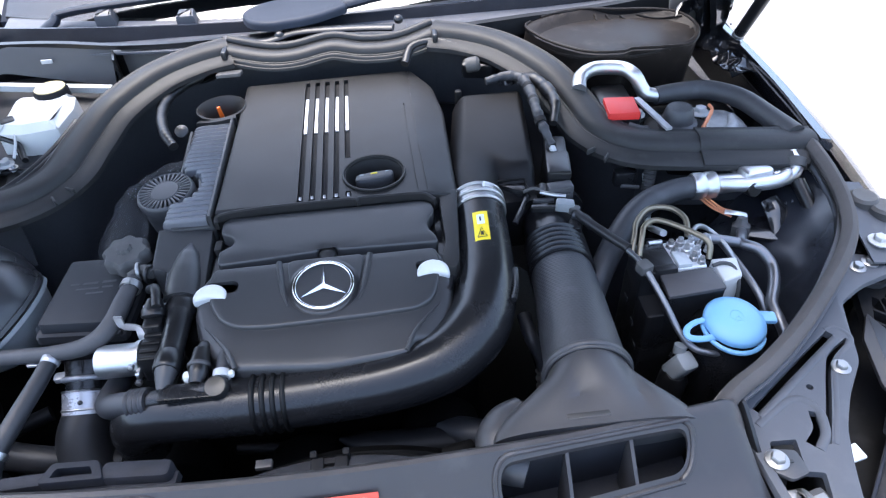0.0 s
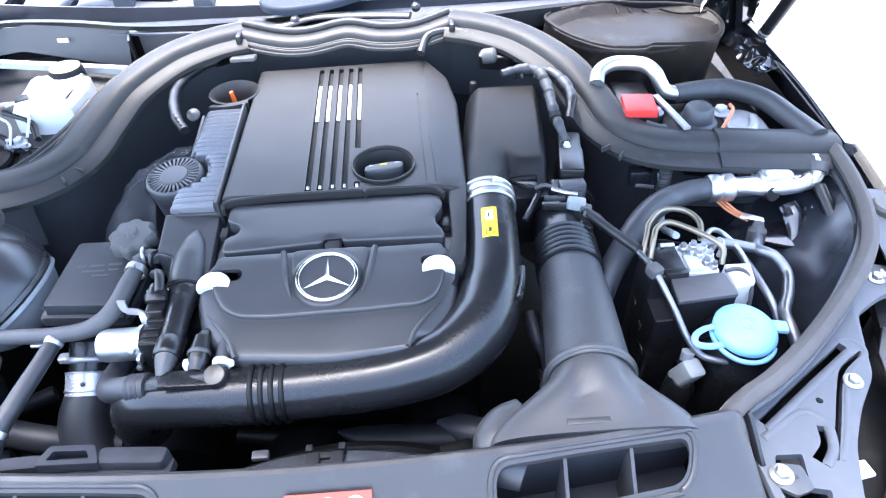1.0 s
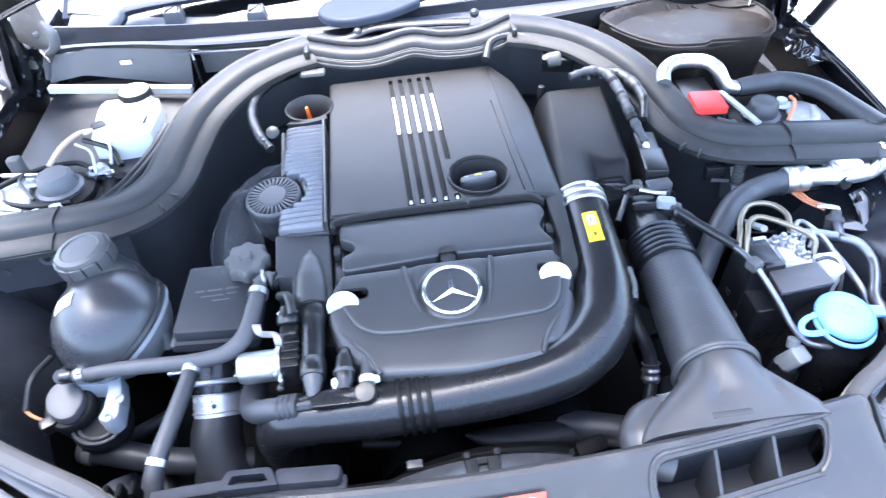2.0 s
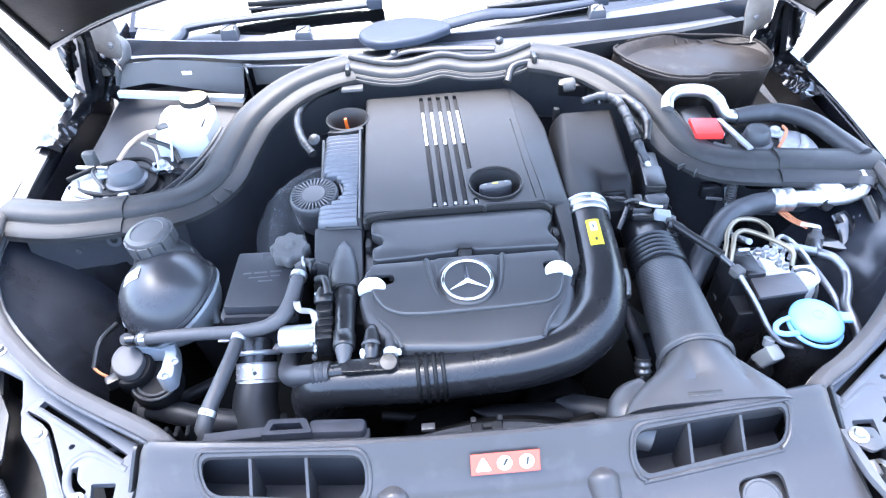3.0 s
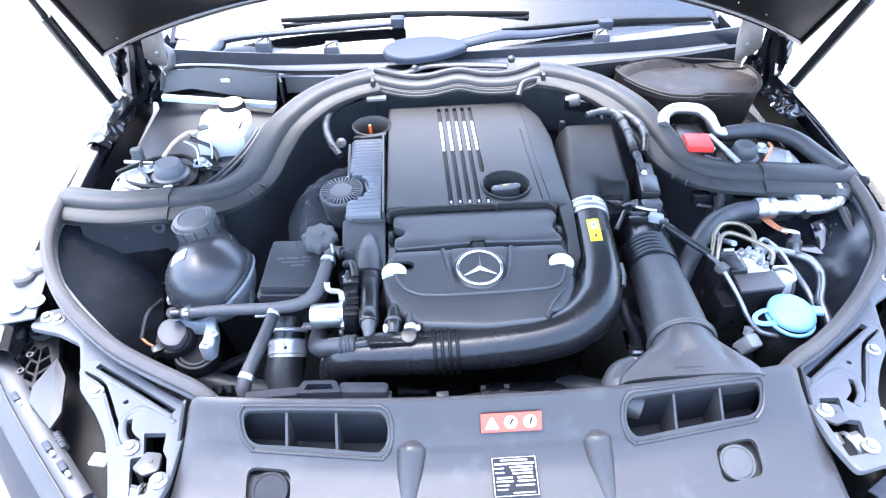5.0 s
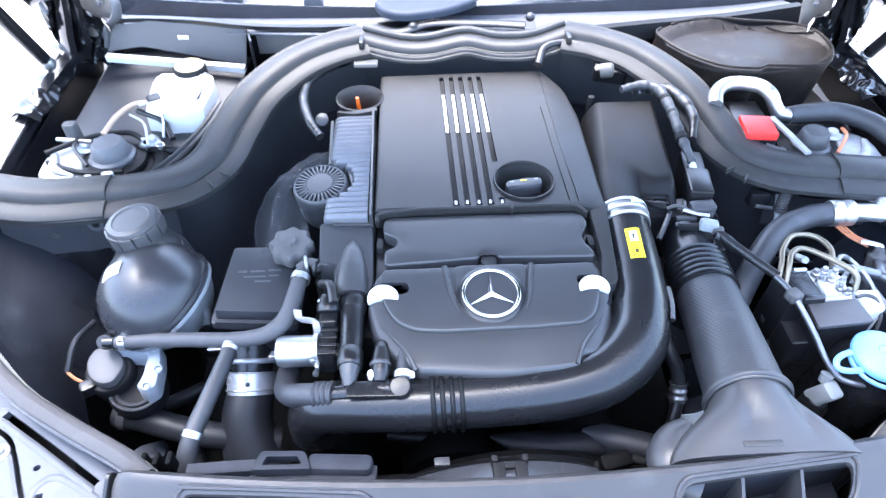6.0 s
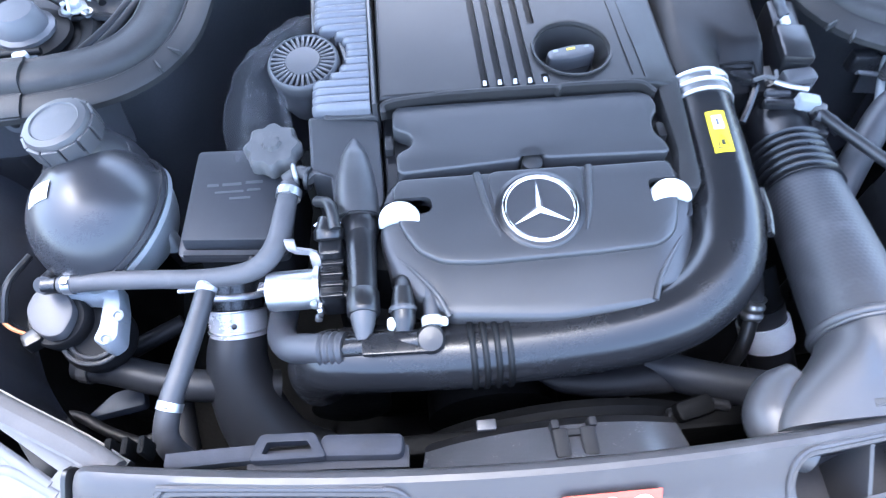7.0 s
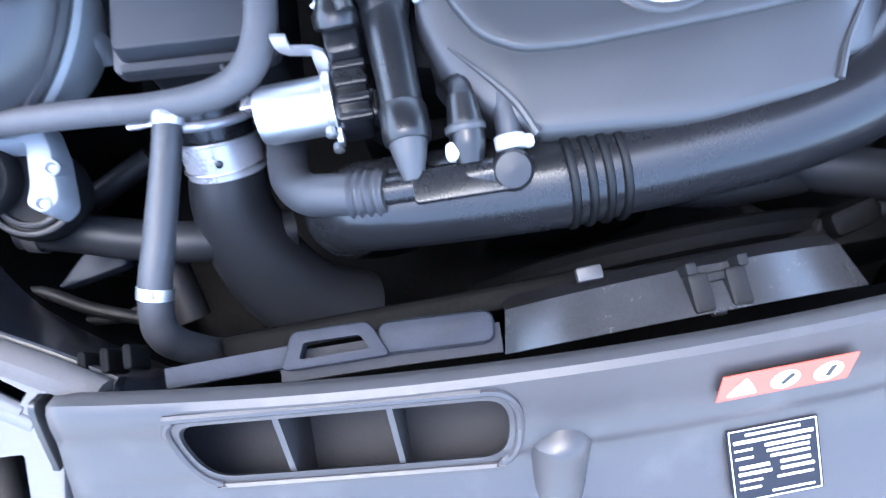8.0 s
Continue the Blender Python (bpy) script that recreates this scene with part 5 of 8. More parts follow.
# round well for the dipstick
part("dipstick_well", lathe([(0.030, -0.075), (0.034, -0.02), (0.040, -0.002), (0.042, 0.002), (0.0395, 0.0035), (0.033, -0.004), (0.029, -0.03), (0.026, -0.07), (0.0005, -0.07)], (-0.190, 1.021, 0.884), seg=40), COVER, cov)
part("well_lip", sweep([(-0.226, 0.990, 0.876), (-0.195, 0.975, 0.884), (-0.160, 0.980, 0.886)], [(-0.006, -0.02), (0.006, -0.02), (0.005, 0.003), (-0.005, 0.003)], 6), COVER, cov)
dip = thing("dipstick", (-0.19, 1.02, 0.83), "orange dipstick handle standing in its well", "dipstick")
part("handle", tube([(-0.190, 1.026, 0.83), (-0.193, 1.022, 0.86), (-0.1945, 1.018, 0.888)], [0.0042, 0.0045, 0.0035], 8, 4, None, 0.6), ORANGE, dip)

# block with the breather outlet
blk = dense(prism(rounded([(-0.236, 0.722), (-0.160, 0.712), (-0.158, 0.612), (-0.166, 0.598), (-0.209, 0.592), (-0.212, 0.645), (-0.233, 0.650)], 0.004), -0.09, 0, 0.004), 0.03)
warp(blk, lambda x, y, z: (x, y, 0.851 + (y - 0.60) * 0.13 + z))
part("breather_block", blk, SHIELD, cov, "", True, 30)
part("breather_dome", tube([(-0.187, 0.694, 0.859), (-0.187, 0.672, 0.854), (-0.187, 0.646, 0.848), (-0.1865, 0.622, 0.843), (-0.186, 0.599, 0.839)], [0.003, 0.0150, 0.0215, 0.0245, 0.0250], 24, 6), SHIELD, cov)
part("outlet_mouth", lathe([(0.0, 0.0), (0.0225, 0.0), (0.0225, 0.0012), (0.0, 0.0012)], (-0.186, 0.598, 0.839), (0, -1, -0.15), 28), DARKINK, cov)

# ignition panel with notched sides
def arc_pts(cx, cy, r, a0, a1, n=6):
    return [(cx + r * math.cos(radians(a0 + (a1 - a0) * k / n)), cy + r * math.sin(radians(a0 + (a1 - a0) * k / n))) for k in range(n + 1)]


o = [(-0.145, 0.712), (-0.138, 0.7205), (0.126, 0.7205), (0.138, 0.714), (0.1415, 0.700)] + [(0.1395, 0.692), (0.133, 0.683), (0.130, 0.673), (0.131, 0.662), (0.138, 0.651)] + [(0.141, 0.640), (0.138, 0.636)]
o += [(0.014, 0.6395)] + arc_pts(-0.003, 0.640, 0.0125, 5, 175) + [(-0.020, 0.6390), (-0.138, 0.632), (-0.143, 0.637), (-0.143, 0.656)] + arc_pts(-0.138, 0.674, 0.0125, -85, 85) + [(-0.145, 0.692)]
ip = dense(prism(rounded(o, 0.003, 3), -0.02, 0.0, 0.003, None, None, 0, 3), 0.04)
warp(ip, lambda x, y, z: (x, y, 0.8685 + (y - 0.63) * 0.065 + z))
part("ignition_panel", ip, SHIELD, cov, "separate clipped-in panel")
part("panel_clip", lathe([(0.011, -0.02), (0.011, -0.004), (0.008, -0.001), (0, 0)], (-0.003, 0.640, 0.868), seg=20), COVER, cov)
for x, y in ((-0.150, 0.682), (0.144, 0.675)):
    part("clip_lug", box(x, y, 0.855, 0.010, 0.020, 0.012, 0.002), COVER, cov)

# front shield: a flange that wraps down, a raised top and the badge mount
def shield_z(x, y):
    return cover_z(y) - 0.022 * max(0, (abs(x + 0.008) - 0.10) / 0.05) ** 2 * max(0, min(1, (0.60 - y) / 0.1))


o = [(-0.148, 0.627), (0.139, 0.628), (0.150, 0.606), (0.151, 0.575), (0.147, 0.540), (0.136, 0.508), (0.120, 0.494), (0.098, 0.492), (0.090, 0.475), (-0.002, 0.468), (-0.099, 0.477), (-0.121, 0.491), (-0.141, 0.508), (-0.157, 0.535), (-0.165, 0.568), (-0.160, 0.606)]
fs = dense(prism(rounded(o, [0.009] * 6 + [0.004, 0.004, 0.003, 0.02, 0.003, 0.004] + [0.009] * 4, 4), -0.045, 0.0, 0.006, None, None, 0, 3), 0.018)
warp(fs, lambda x, y, z: (x, y, shield_z(x, y) - 0.0045 + z))
notch = [box(0.131, 0.597, 0.866, 0.046, 0.017, 0.03, 0.005), box(-0.139, 0.594, 0.866, 0.056, 0.019, 0.03, 0.006)]
part("front_shield", cut(fs, *[n_.copy() for n_ in notch]), SHIELD, cov, "", True, 35)
o = [(-0.146, 0.6265), (0.137, 0.6275), (0.139, 0.600), (0.133, 0.566), (0.124, 0.545), (0.104, 0.531), (0.045, 0.5275), (-0.013, 0.5265), (-0.070, 0.5255), (-0.106, 0.529), (-0.128, 0.543), (-0.143, 0.570), (-0.150, 0.600)]
ft = dense(prism(rounded(o, 0.010, 4), -0.02, 0.0, 0.0032, None, None, 0, 3), 0.025)
warp(ft, lambda x, y, z: (x, y, shield_z(x, y) + 0.001 + z))
part("shield_top", cut(ft, *notch), SHIELD, cov, "", True, 35)
def line_on(pts, lift=0.0):
    return [(x, y, shield_z(x, y) + lift) for x, y in pts]
for sx in (-1, 1):
    part("skirt_ridge", tube(line_on([(-0.008 + sx * 0.140, 0.545), (-0.008 + sx * 0.122, 0.522), (-0.008 + sx * 0.106, 0.500), (-0.008 + sx * 0.096, 0.478)], -0.0042), [0.0008, 0.0022, 0.0028, 0.003], 8, 4), SHIELD, cov)
bmnt = dense(prism(rounded([(-0.0535, 0.6265), (-0.049, 0.585), (-0.046, 0.560), (-0.030, 0.540), (-0.006, 0.532), (0.018, 0.540), (0.034, 0.560), (0.039, 0.585), (0.046, 0.6265)], 0.012, 4), -0.01, 0.0, 0.003, None, None, 0, 3), 0.02)
warp(bmnt, lambda x, y, z: (x, y, shield_z(x, y) + 0.0038 + z))
part("badge_mount", bmnt, SHIELD, cov)
for sx in (-1, 1):
    part("mount_rail", tube(line_on([(-0.006 + sx * 0.0575, 0.626), (-0.006 + sx * 0.050, 0.580), (-0.006 + sx * 0.042, 0.552)], 0.001), [0.004, 0.0035, 0.001], 8, 4), SHIELD, cov)
em = thing("badge", (-0.006, 0.582, 0.855), "chrome ring badge with three plain arms on the front shield", "badge")
tilt = Vector((0, -0.12, 1))
centre = Vector((-0.006, 0.578, 0.8645))
part("dish", lathe([(0.043, -0.006), (0.044, 0.001), (0.040, 0.0025), (0.034, -0.001), (0, -0.002)], centre, tilt, 48), PLASTIC, em)
part("ring", torus(centre + tilt * 0.003, tilt, 0.0355, 0.0024, 56, 10), CHROME, em)
mm = axis_frame(centre + tilt * 0.002, tilt)
for k in range(3):
    a = radians(90 + 120 * k)
    bm = bmesh.new()
    d, n = Vector((math.cos(a), math.sin(a), 0)), Vector((-math.sin(a), math.cos(a), 0))
    pts = [d * 0.0345, n * 0.0042 - d * 0.0024, -n * 0.0042 - d * 0.0024, Vector((0, 0, 0.0045)), d * 0.0345 + Vector((0, 0, 0.0008))]
    v = [bm.verts.new(mm @ p) for p in pts]
    for f in ((0, 4, 3, 1), (0, 2, 3, 4), (0, 1, 2), (1, 3, 2)):
        bm.faces.new([v[i] for i in f])
    part("arm", bm, CHROME, em, "", False)
for x, y in ((-0.145, 0.588), (0.128, 0.592)):
    g_ = thing("grommet", (x, y, 0.85), "white rubber mounting grommet at the shield edge", "grommet", "cover grommets")
    half = [(0.0205 * math.cos(radians(a)), 0.0185 * math.sin(radians(a))) for a in range(0, 181, 15)] + [(-0.0205, -0.007), (-0.010, -0.003), (0.0, -0.0015), (0.010, -0.003), (0.0205, -0.007)]
    part("cap", dense(prism(rounded(half, 0.004, 2), -0.010, 0.004, 0.005, None, axis_frame((x + 0.001, y - 0.007, cover_z(y) - 0.001), (0.03, -0.28, 0.96)), 0, 4), 0.012), WHITERING, g_)
part("pin", lathe([(0.006, 0), (0.006, 0.008), (0.003, 0.010)], (-0.004, 0.474, 0.806), (0, -0.6, -0.2), 16), MIDGREY, cov)

# oil filler cap
oc = thing("oil_filler_cap", (0.061, 0.79, 0.85), "black oil filler cap with a wavy grip in its well", "cap")
part("disc", lathe([(0.026, 0), (0.027, 0.008), (0.024, 0.012), (0, 0.013)], (0.063, 0.784, 0.852), seg=36), PLASTIC, oc)
gp = dense(prism(rounded([(-0.029, -0.010), (0.0, -0.012), (0.027, -0.007), (0.029, 0.009), (0.003, 0.011), (-0.027, 0.006)], 0.006, 4), 0, 0.022, 0.004), 0.008)
gp.transform(Matrix.Translation((0.063, 0.782, 0.860)) @ pose(0, 0, 0, 0, 0, 5))
part("grip", gp, CAPGREY, oc)
bars([(-0.018, 0.003, 0.006, 0.004), (0.019, 0.005, 0.005, 0.003)], Matrix.Translation((0.063, 0.781, 0.8825)) @ pose(0, 0, 0, 0, 0, 5), GREYTANK, oc)
bars([(0.0, 0.004, 0.010, 0.0022)], Matrix.Translation((0.063, 0.781, 0.8825)) @ pose(0, 0, 0, 0, 0, 5), YELLOW, oc)

# slotted round cap
vc = thing("slotted_round_cap", (-0.241, 0.807, 0.83), "round grey-black cap with radial slots beside the ribbed strip", "cap")
C = Vector((-0.241, 0.806, 0.852))
AX = Vector((-0.06, -0.10, 1))
vb = part("body", lathe([(0.034, -0.045), (0.0385, -0.034), (0.0405, -0.006), (0.0395, 0.0), (0.0415, 0.004), (0.0418, 0.017), (0.0405, 0.021), (0.0385, 0.0225), (0.0370, 0.0215), (0.0365, 0.016), (0.016, 0.016), (0, 0.016)], C, AX, 48), CAPGREY, vc)
part("hub", lathe([(0.0205, 0.012), (0.0205, 0.0215), (0.0195, 0.0228), (0.010, 0.0232), (0, 0.0232)], C, AX, 36), CAPGREY, vc)
fr = axis_frame(C, AX)
for k in range(32):
    bm = box(0.0288, 0, 0.0192, 0.0168, 0.0032, 0.0056, 0.0006)
    bm.transform(fr @ pose(0, 0, 0, 0, 0, 11.25 * k))
    part("fin", bm, CAPGREY, vb)

# clear foil bag tucked behind the cap
FOIL_OUT = [(-0.235, 0.925, 0.84), (-0.275, 0.912, 0.832), (-0.312, 0.885, 0.824), (-0.338, 0.845, 0.82), (-0.345, 0.79, 0.818), (-0.338, 0.735, 0.818), (-0.328, 0.690, 0.822)]
FOIL_IN = [(-0.222, 0.858, 0.850), (-0.234, 0.848, 0.858), (-0.252, 0.838, 0.862), (-0.266, 0.812, 0.862), (-0.266, 0.775, 0.856), (-0.258, 0.74, 0.852), (-0.248, 0.700, 0.842)]


def foil(u, v):
    a, b = spline(FOIL_OUT, 10), spline(FOIL_IN, 10)
    k = min(int(u * 60), 59)
    p, q_ = a[k].lerp(a[k + 1], u * 60 - k), b[k].lerp(b[k + 1], u * 60 - k)
    crumple = 0.0030 * math.sin(19 * u + 5 * v) * math.cos(11 * v) + 0.0020 * math.sin(43 * u - 17 * v) + 0.0012 * math.sin(90 * u + 31 * v)
    return p.lerp(q_, v) + Vector((0, 0, 0.022 * math.sin(math.pi * min(1, v * 1.15)) + crumple))


fb = sheet(foil, 60, 20, 0.0012)
bag = thing("foil_bag", (-0.30, 0.82, 0.80), "clear plastic film bulging behind the slotted cap", "film")
part("sheet", fb, FOIL, bag)
part("hem", tube([foil(k / 24, 0.0) for k in range(25)], 0.0016, 6, 2), FOIL, bag)

# ---- charge air pipe and intake ----
cp = thing("charge_air_pipe", (0.0, 0.46, 0.77), "satin black moulded charge-air pipe bending round the engine", "pipe")
part("bend", tube([(0.207, 0.742, 0.838), (0.205, 0.70, 0.833), (0.201, 0.64, 0.828), (0.192, 0.575, 0.824), (0.172, 0.522, 0.820), (0.130, 0.486, 0.813), (0.07, 0.468, 0.809), (0.0, 0.4615, 0.807), (-0.050, 0.4595, 0.806)],
                  [0.037, 0.038, 0.039, 0.0405, 0.0405, 0.038, 0.035, 0.0335, 0.033], 32, 8), PIPE, cp)
part("joint", tube([(-0.047, 0.4595, 0.806), (-0.090, 0.4585, 0.805)], 0.0330, 32, 6), PIPE, cp)
for k in range(4):
    x = -0.0515 - 0.0113 * k
    part("joint_ring", torus((x, 0.4594, 0.8058), (1, 0.02, 0.02), 0.0332, 0.0030, 44, 10), BLACKRUBBER, cp, "black rubber ring of the joint")
part("left_length", tube([(-0.087, 0.4585, 0.805), (-0.14, 0.461, 0.802), (-0.190, 0.465, 0.797), (-0.222, 0.470, 0.786), (-0.238, 0.476, 0.760), (-0.242, 0.480, 0.72)], [0.033, 0.0325, 0.032, 0.0315, 0.031, 0.030], 32, 8), PIPE, cp)
part("wing_plate", prism(rounded([(-0.186, 0.4495), (-0.120, 0.4475), (-0.112, 0.455), (-0.114, 0.468), (-0.186, 0.470)], 0.003), -0.004, 0.001, 0.0008, None, Matrix.Translation((0, 0, 0.850)) @ pose(0, 0, -0.008, 0, 0, 0)), PIPE, cp)
for y, r in ((0.722, 0.0392), (0.735, 0.0404), (0.748, 0.0404)):
    part("clamp", torus((0.2065, y, 0.837 + 0.1 * (y - 0.735)), (0.02, -1, -0.1), r - 0.001, 0.0022, 40, 8), ALU, cp, "bright steel clamp ring")
part("clamp_band", disc_ring((0.2065, 0.748, 0.838), (0.02, -1, -0.1), 0.036, 0.0388, 0.026, 40), ZINC, cp)
part("clamp_screw", box(0.222, 0.740, 0.874, 0.016, 0.010, 0.007, 0.002, pose(0, 0, 0, 0, 25, 0)), ALU, cp)
part("seam", tube([(0.236, 0.60, 0.838), (0.231, 0.57, 0.842), (0.222, 0.54, 0.845)], 0.004, 8, 4), PIPE, cp)
yl = thing("yellow_label", (0.20, 0.665, 0.868), "yellow warning label with black print on the pipe", "label")
def on_pipe(u, v):
    y = 0.632 + 0.054 * v
    a = (u - 0.5) * 0.52 - 0.06
    cx, cz, r = 0.2015 + (y - 0.64) * 0.065, 0.828 + (y - 0.64) * 0.08, 0.0396
    return (cx + r * math.sin(a), y, cz + r * math.cos(a))
part("backing", sheet(on_pipe, 8, 6, 0.0008), YELLOW, yl)
def lab(u0, u1, v0, v1, mat, name, lift):
    part(name, sheet(lambda u, v: Vector(on_pipe(u0 + (u1 - u0) * u, v0 + (v1 - v0) * v)) + Vector((0, 0, lift)), 4, 4, 0.0005), mat, yl)
lab(0.25, 0.75, 0.55, 0.88, INK, "panel", 0.0005)
lab(0.42, 0.53, 0.64, 0.79, DARKINK, "mark", 0.001)
tri_ = [(0.2, 0.1), (0.8, 0.1), (0.5, 0.42), (0.2, 0.1)]
part("triangle", tube([Vector(on_pipe(a, b)) + Vector((0, 0, 0.0003)) for a, b in tri_], 0.0007, 5, 1), DARKINK, yl)
lab(0.42, 0.6, 0.16, 0.28, DARKINK, "mark", 0.0006)

# resonator box: its upper shell runs out into a round neck
rb = thing("resonator_box", (0.25, 0.87, 0.78), "smooth black plastic air box beside the engine cover", "air box")
def smooth(a, b, x):
    t = max(0.0, min(1.0, (x - a) / (b - a)))
    return t * t * (3 - 2 * t)


def res_top(u, v):
    y = 0.742 + 0.266 * v
    x0 = lerp_table([(0.742, 0.169), (0.80, 0.172), (0.86, 0.180), (1.01, 0.203)], y)
    x1 = lerp_table([(0.742, 0.296), (0.88, 0.312), (1.01, 0.324)], y)
    w = x1 - x0
    x = x0 + w * u
    z = 0.874 + 0.05 * (y - 0.86) - 0.030 * max(0, 1 - u / 0.20) ** 2 - 0.016 * max(0, 1 - (1 - u) / 0.08) ** 2 - 0.020 * smooth(0.992, 1.008, y) ** 3
    d = (x - 0.2065) / 0.0372
    neck = 0.8375 + 0.0372 * math.sqrt(max(0.0, 1 - d * d)) if abs(d) < 1 else 0.8375
    k = smooth(0.845 - 0.045 * smooth(0.35, 0.75, u), 0.748, y)
    return (x, y, z + (neck - z) * k)


part("body", sheet(res_top, 40, 40, 0.085), AIRBOX, rb, "", True, 60)
part("step", box(0.214, 1.012, 0.868, 0.012, 0.012, 0.03, 0.003), AIRBOX, rb)
part("neck", tube([(0.2075, 0.765, 0.8375), (0.207, 0.740, 0.8375)], 0.0365, 32, 3), AIRBOX, rb)
part("lug_rail", tube([(0.238, 0.775, 0.853), (0.262, 0.774, 0.855), (0.283, 0.773, 0.855), (0.2835, 0.752, 0.852)], 0.0018, 8, 1), AIRBOX, rb)
part("lug", prism([(0.240, 0.774), (0.284, 0.773), (0.282, 0.748), (0.268, 0.752)], 0.828, 0.850, 0.002), PLASTIC, rb)
part("spring_hook", tube([(0.276, 0.748, 0.850), (0.290, 0.750, 0.853), (0.302, 0.747, 0.852), (0.304, 0.757, 0.855)], 0.0026, 8, 4), MIDGREY, rb)
part("spring_hook", tube([(0.300, 0.744, 0.850), (0.318, 0.734, 0.850), (0.334, 0.728, 0.850)], 0.0030, 8, 4), ALU, rb)
part("strut", tube([(0.283, 0.748, 0.842), (0.268, 0.722, 0.835), (0.256, 0.704, 0.828)], 0.0045, 8, 3), PLASTIC, rb)

# sensor housing between box and seal
fh = thing("sensor_housing", (0.345, 0.84, 0.80), "long black connector housing beside the air box", "housing")
part("body", box(0.342, 0.820, 0.825, 0.034, 0.114, 0.070, 0.004, pose(0, 0, 0, 0, 0, -9.5)), PLASTIC, fh)
part("cover", box(0.3375, 0.794, 0.861, 0.036, 0.060, 0.010, 0.003, pose(0, 0, 0, 0, 0, -9.5)), PLASTIC, fh)
part("clip", box(0.330, 0.748, 0.846, 0.038, 0.020, 0.022, 0.003, pose(0, 0, 0, 0, 0, 4)), CAPGREY, fh)
part("tab", box(0.322, 0.738, 0.842, 0.012, 0.008, 0.014, 0.002), PLASTIC, fh)
part("tab", box(0.338, 0.737, 0.842, 0.010, 0.008, 0.014, 0.002), CAPGREY, fh)

# connectors on the intake pipe's upper end
ic = thing("pipe_connector", (0.325, 0.72, 0.83), "pale grey plug with a short taped cable on the intake pipe", "connector")
part("plug", box(0.329, 0.713, 0.846, 0.026, 0.016, 0.014, 0.003, pose(0, 0, 0, 0, 6, -12)), GREYTANK, ic)
part("latch", box(0.341, 0.705, 0.842, 0.016, 0.012, 0.012, 0.003, pose(0, 0, 0, 0, 6, -25)), MIDGREY, ic)
part("holder", box(0.300, 0.718, 0.840, 0.036, 0.010, 0.008, 0.002, pose(0, 0, 0, 0, 0, -8)), PLASTIC, ic)
part("holder", box(0.303, 0.733, 0.842, 0.030, 0.006, 0.006, 0.0015, pose(0, 0, 0, 0, 0, -6)), CAPGREY, ic)
part("cable", tube([(0.338, 0.700, 0.838), (0.352, 0.690, 0.836), (0.360, 0.676, 0.832)], 0.0075, 12, 5), HOSEGREY, ic)
part("socket", box(0.338, 0.684, 0.826, 0.020, 0.024, 0.02, 0.004, pose(0, 0, 0, 0, 0, -20)), PLASTIC, ic)

# intake hose, its flange and funnel
ih = thing("intake_hose", (0.30, 0.58, 0.74), "dimpled grey-black intake hose with a ribbed upper end", "hose")
part("sensor_pipe", tube([(0.322, 0.790, 0.795), (0.318, 0.755, 0.796), (0.313, 0.728, 0.797), (0.309, 0.674, 0.799)], [0.036, 0.038, 0.039, 0.039], 28, 5), PLASTIC, ih)
part("bellows", tube([(0.309, 0.676, 0.799), (0.304, 0.614, 0.804)], 0.0415, 36, 90, relief=lambda s: 0.92 + 0.16 * max(0.0, math.cos(math.pi * s / 0.0104)) ** 2 + 0.16 * max(0.0, -math.cos(math.pi * s / 0.0104)) ** 2), PLASTIC, ih, "ribbed rubber end")
# the long length carries rows of pressed hexagonal dimples
line = spline([(0.304, 0.616, 0.804), (0.300, 0.565, 0.808), (0.294, 0.51, 0.8135), (0.287, 0.442, 0.820)], 48)
loops, run = [], 0.0
for i, p in enumerate(line):
    if i:
        run += (p - line[i - 1]).length
    t = i / (len(line) - 1)
    d = (line[min(i + 1, len(line) - 1)] - line[max(i - 1, 0)]).normalized()
    a = d.cross(Vector((0, 0, 1))).normalized()
    b = a.cross(d)
    r0 = 0.0415 + 0.0055 * t
    edge = smooth(0.0, 0.05, t) * smooth(1.0, 0.95, t)
    loop = []
    for k in range(264):
        w = 2 * math.pi * k / 264
        h = math.cos(52 * w + 690 * run) + math.cos(52 * w - 690 * run) + math.cos(1380 * run)
        r = r0 - 0.00011 * edge * max(-0.4, h)
        loop.append(p + a * r * math.cos(w) + b * r * math.sin(w))
    loops.append(loop)
part("dimpled_length", rings(bmesh.new(), loops), HOSEGREY, ih, "grey-black length with hexagonal dimples")
part("flange", torus((0.2868, 0.438, 0.8205), (-0.1, -1, 0.09), 0.0475, 0.0045, 40, 10), DUCTGREY, ih)
fu = thing("intake_funnel", (0.27, 0.42, 0.80), "grey plastic intake funnel leading under the front cover", "funnel")
loops = []
for k in range(17):
    t = k / 16
    e = t * t * (3 - 2 * t)
    c = Vector((0.2865 - 0.014 * t, 0.437 - 0.085 * t, 0.8205 + 0.008 * e))
    wl_, wr_, h = 0.046 + 0.062 * e ** 0.8, 0.046 + 0.058 * e, 0.046 - 0.021 * e
    p = 1.0 - 0.42 * e
    loop = []
    for j in range(56):
        a = 2 * math.pi * j / 56
        q = Vector(((wr_ if math.cos(a) > 0 else wl_) * math.copysign(abs(math.cos(a)) ** p, math.cos(a)), 0.0, h * math.copysign(abs(math.sin(a)) ** p, math.sin(a))))
        if q.z > 0:
            for x0, x1 in ((-0.020, -0.012), (0.030, 0.058)):
                xr = x0 + (x1 - x0) * t
                q.z -= 0.006 * math.sin(math.pi * t) * max(0, 1 - abs(q.x - xr) / 0.012)
        loop.append(c + q)
    loops.append(loop)
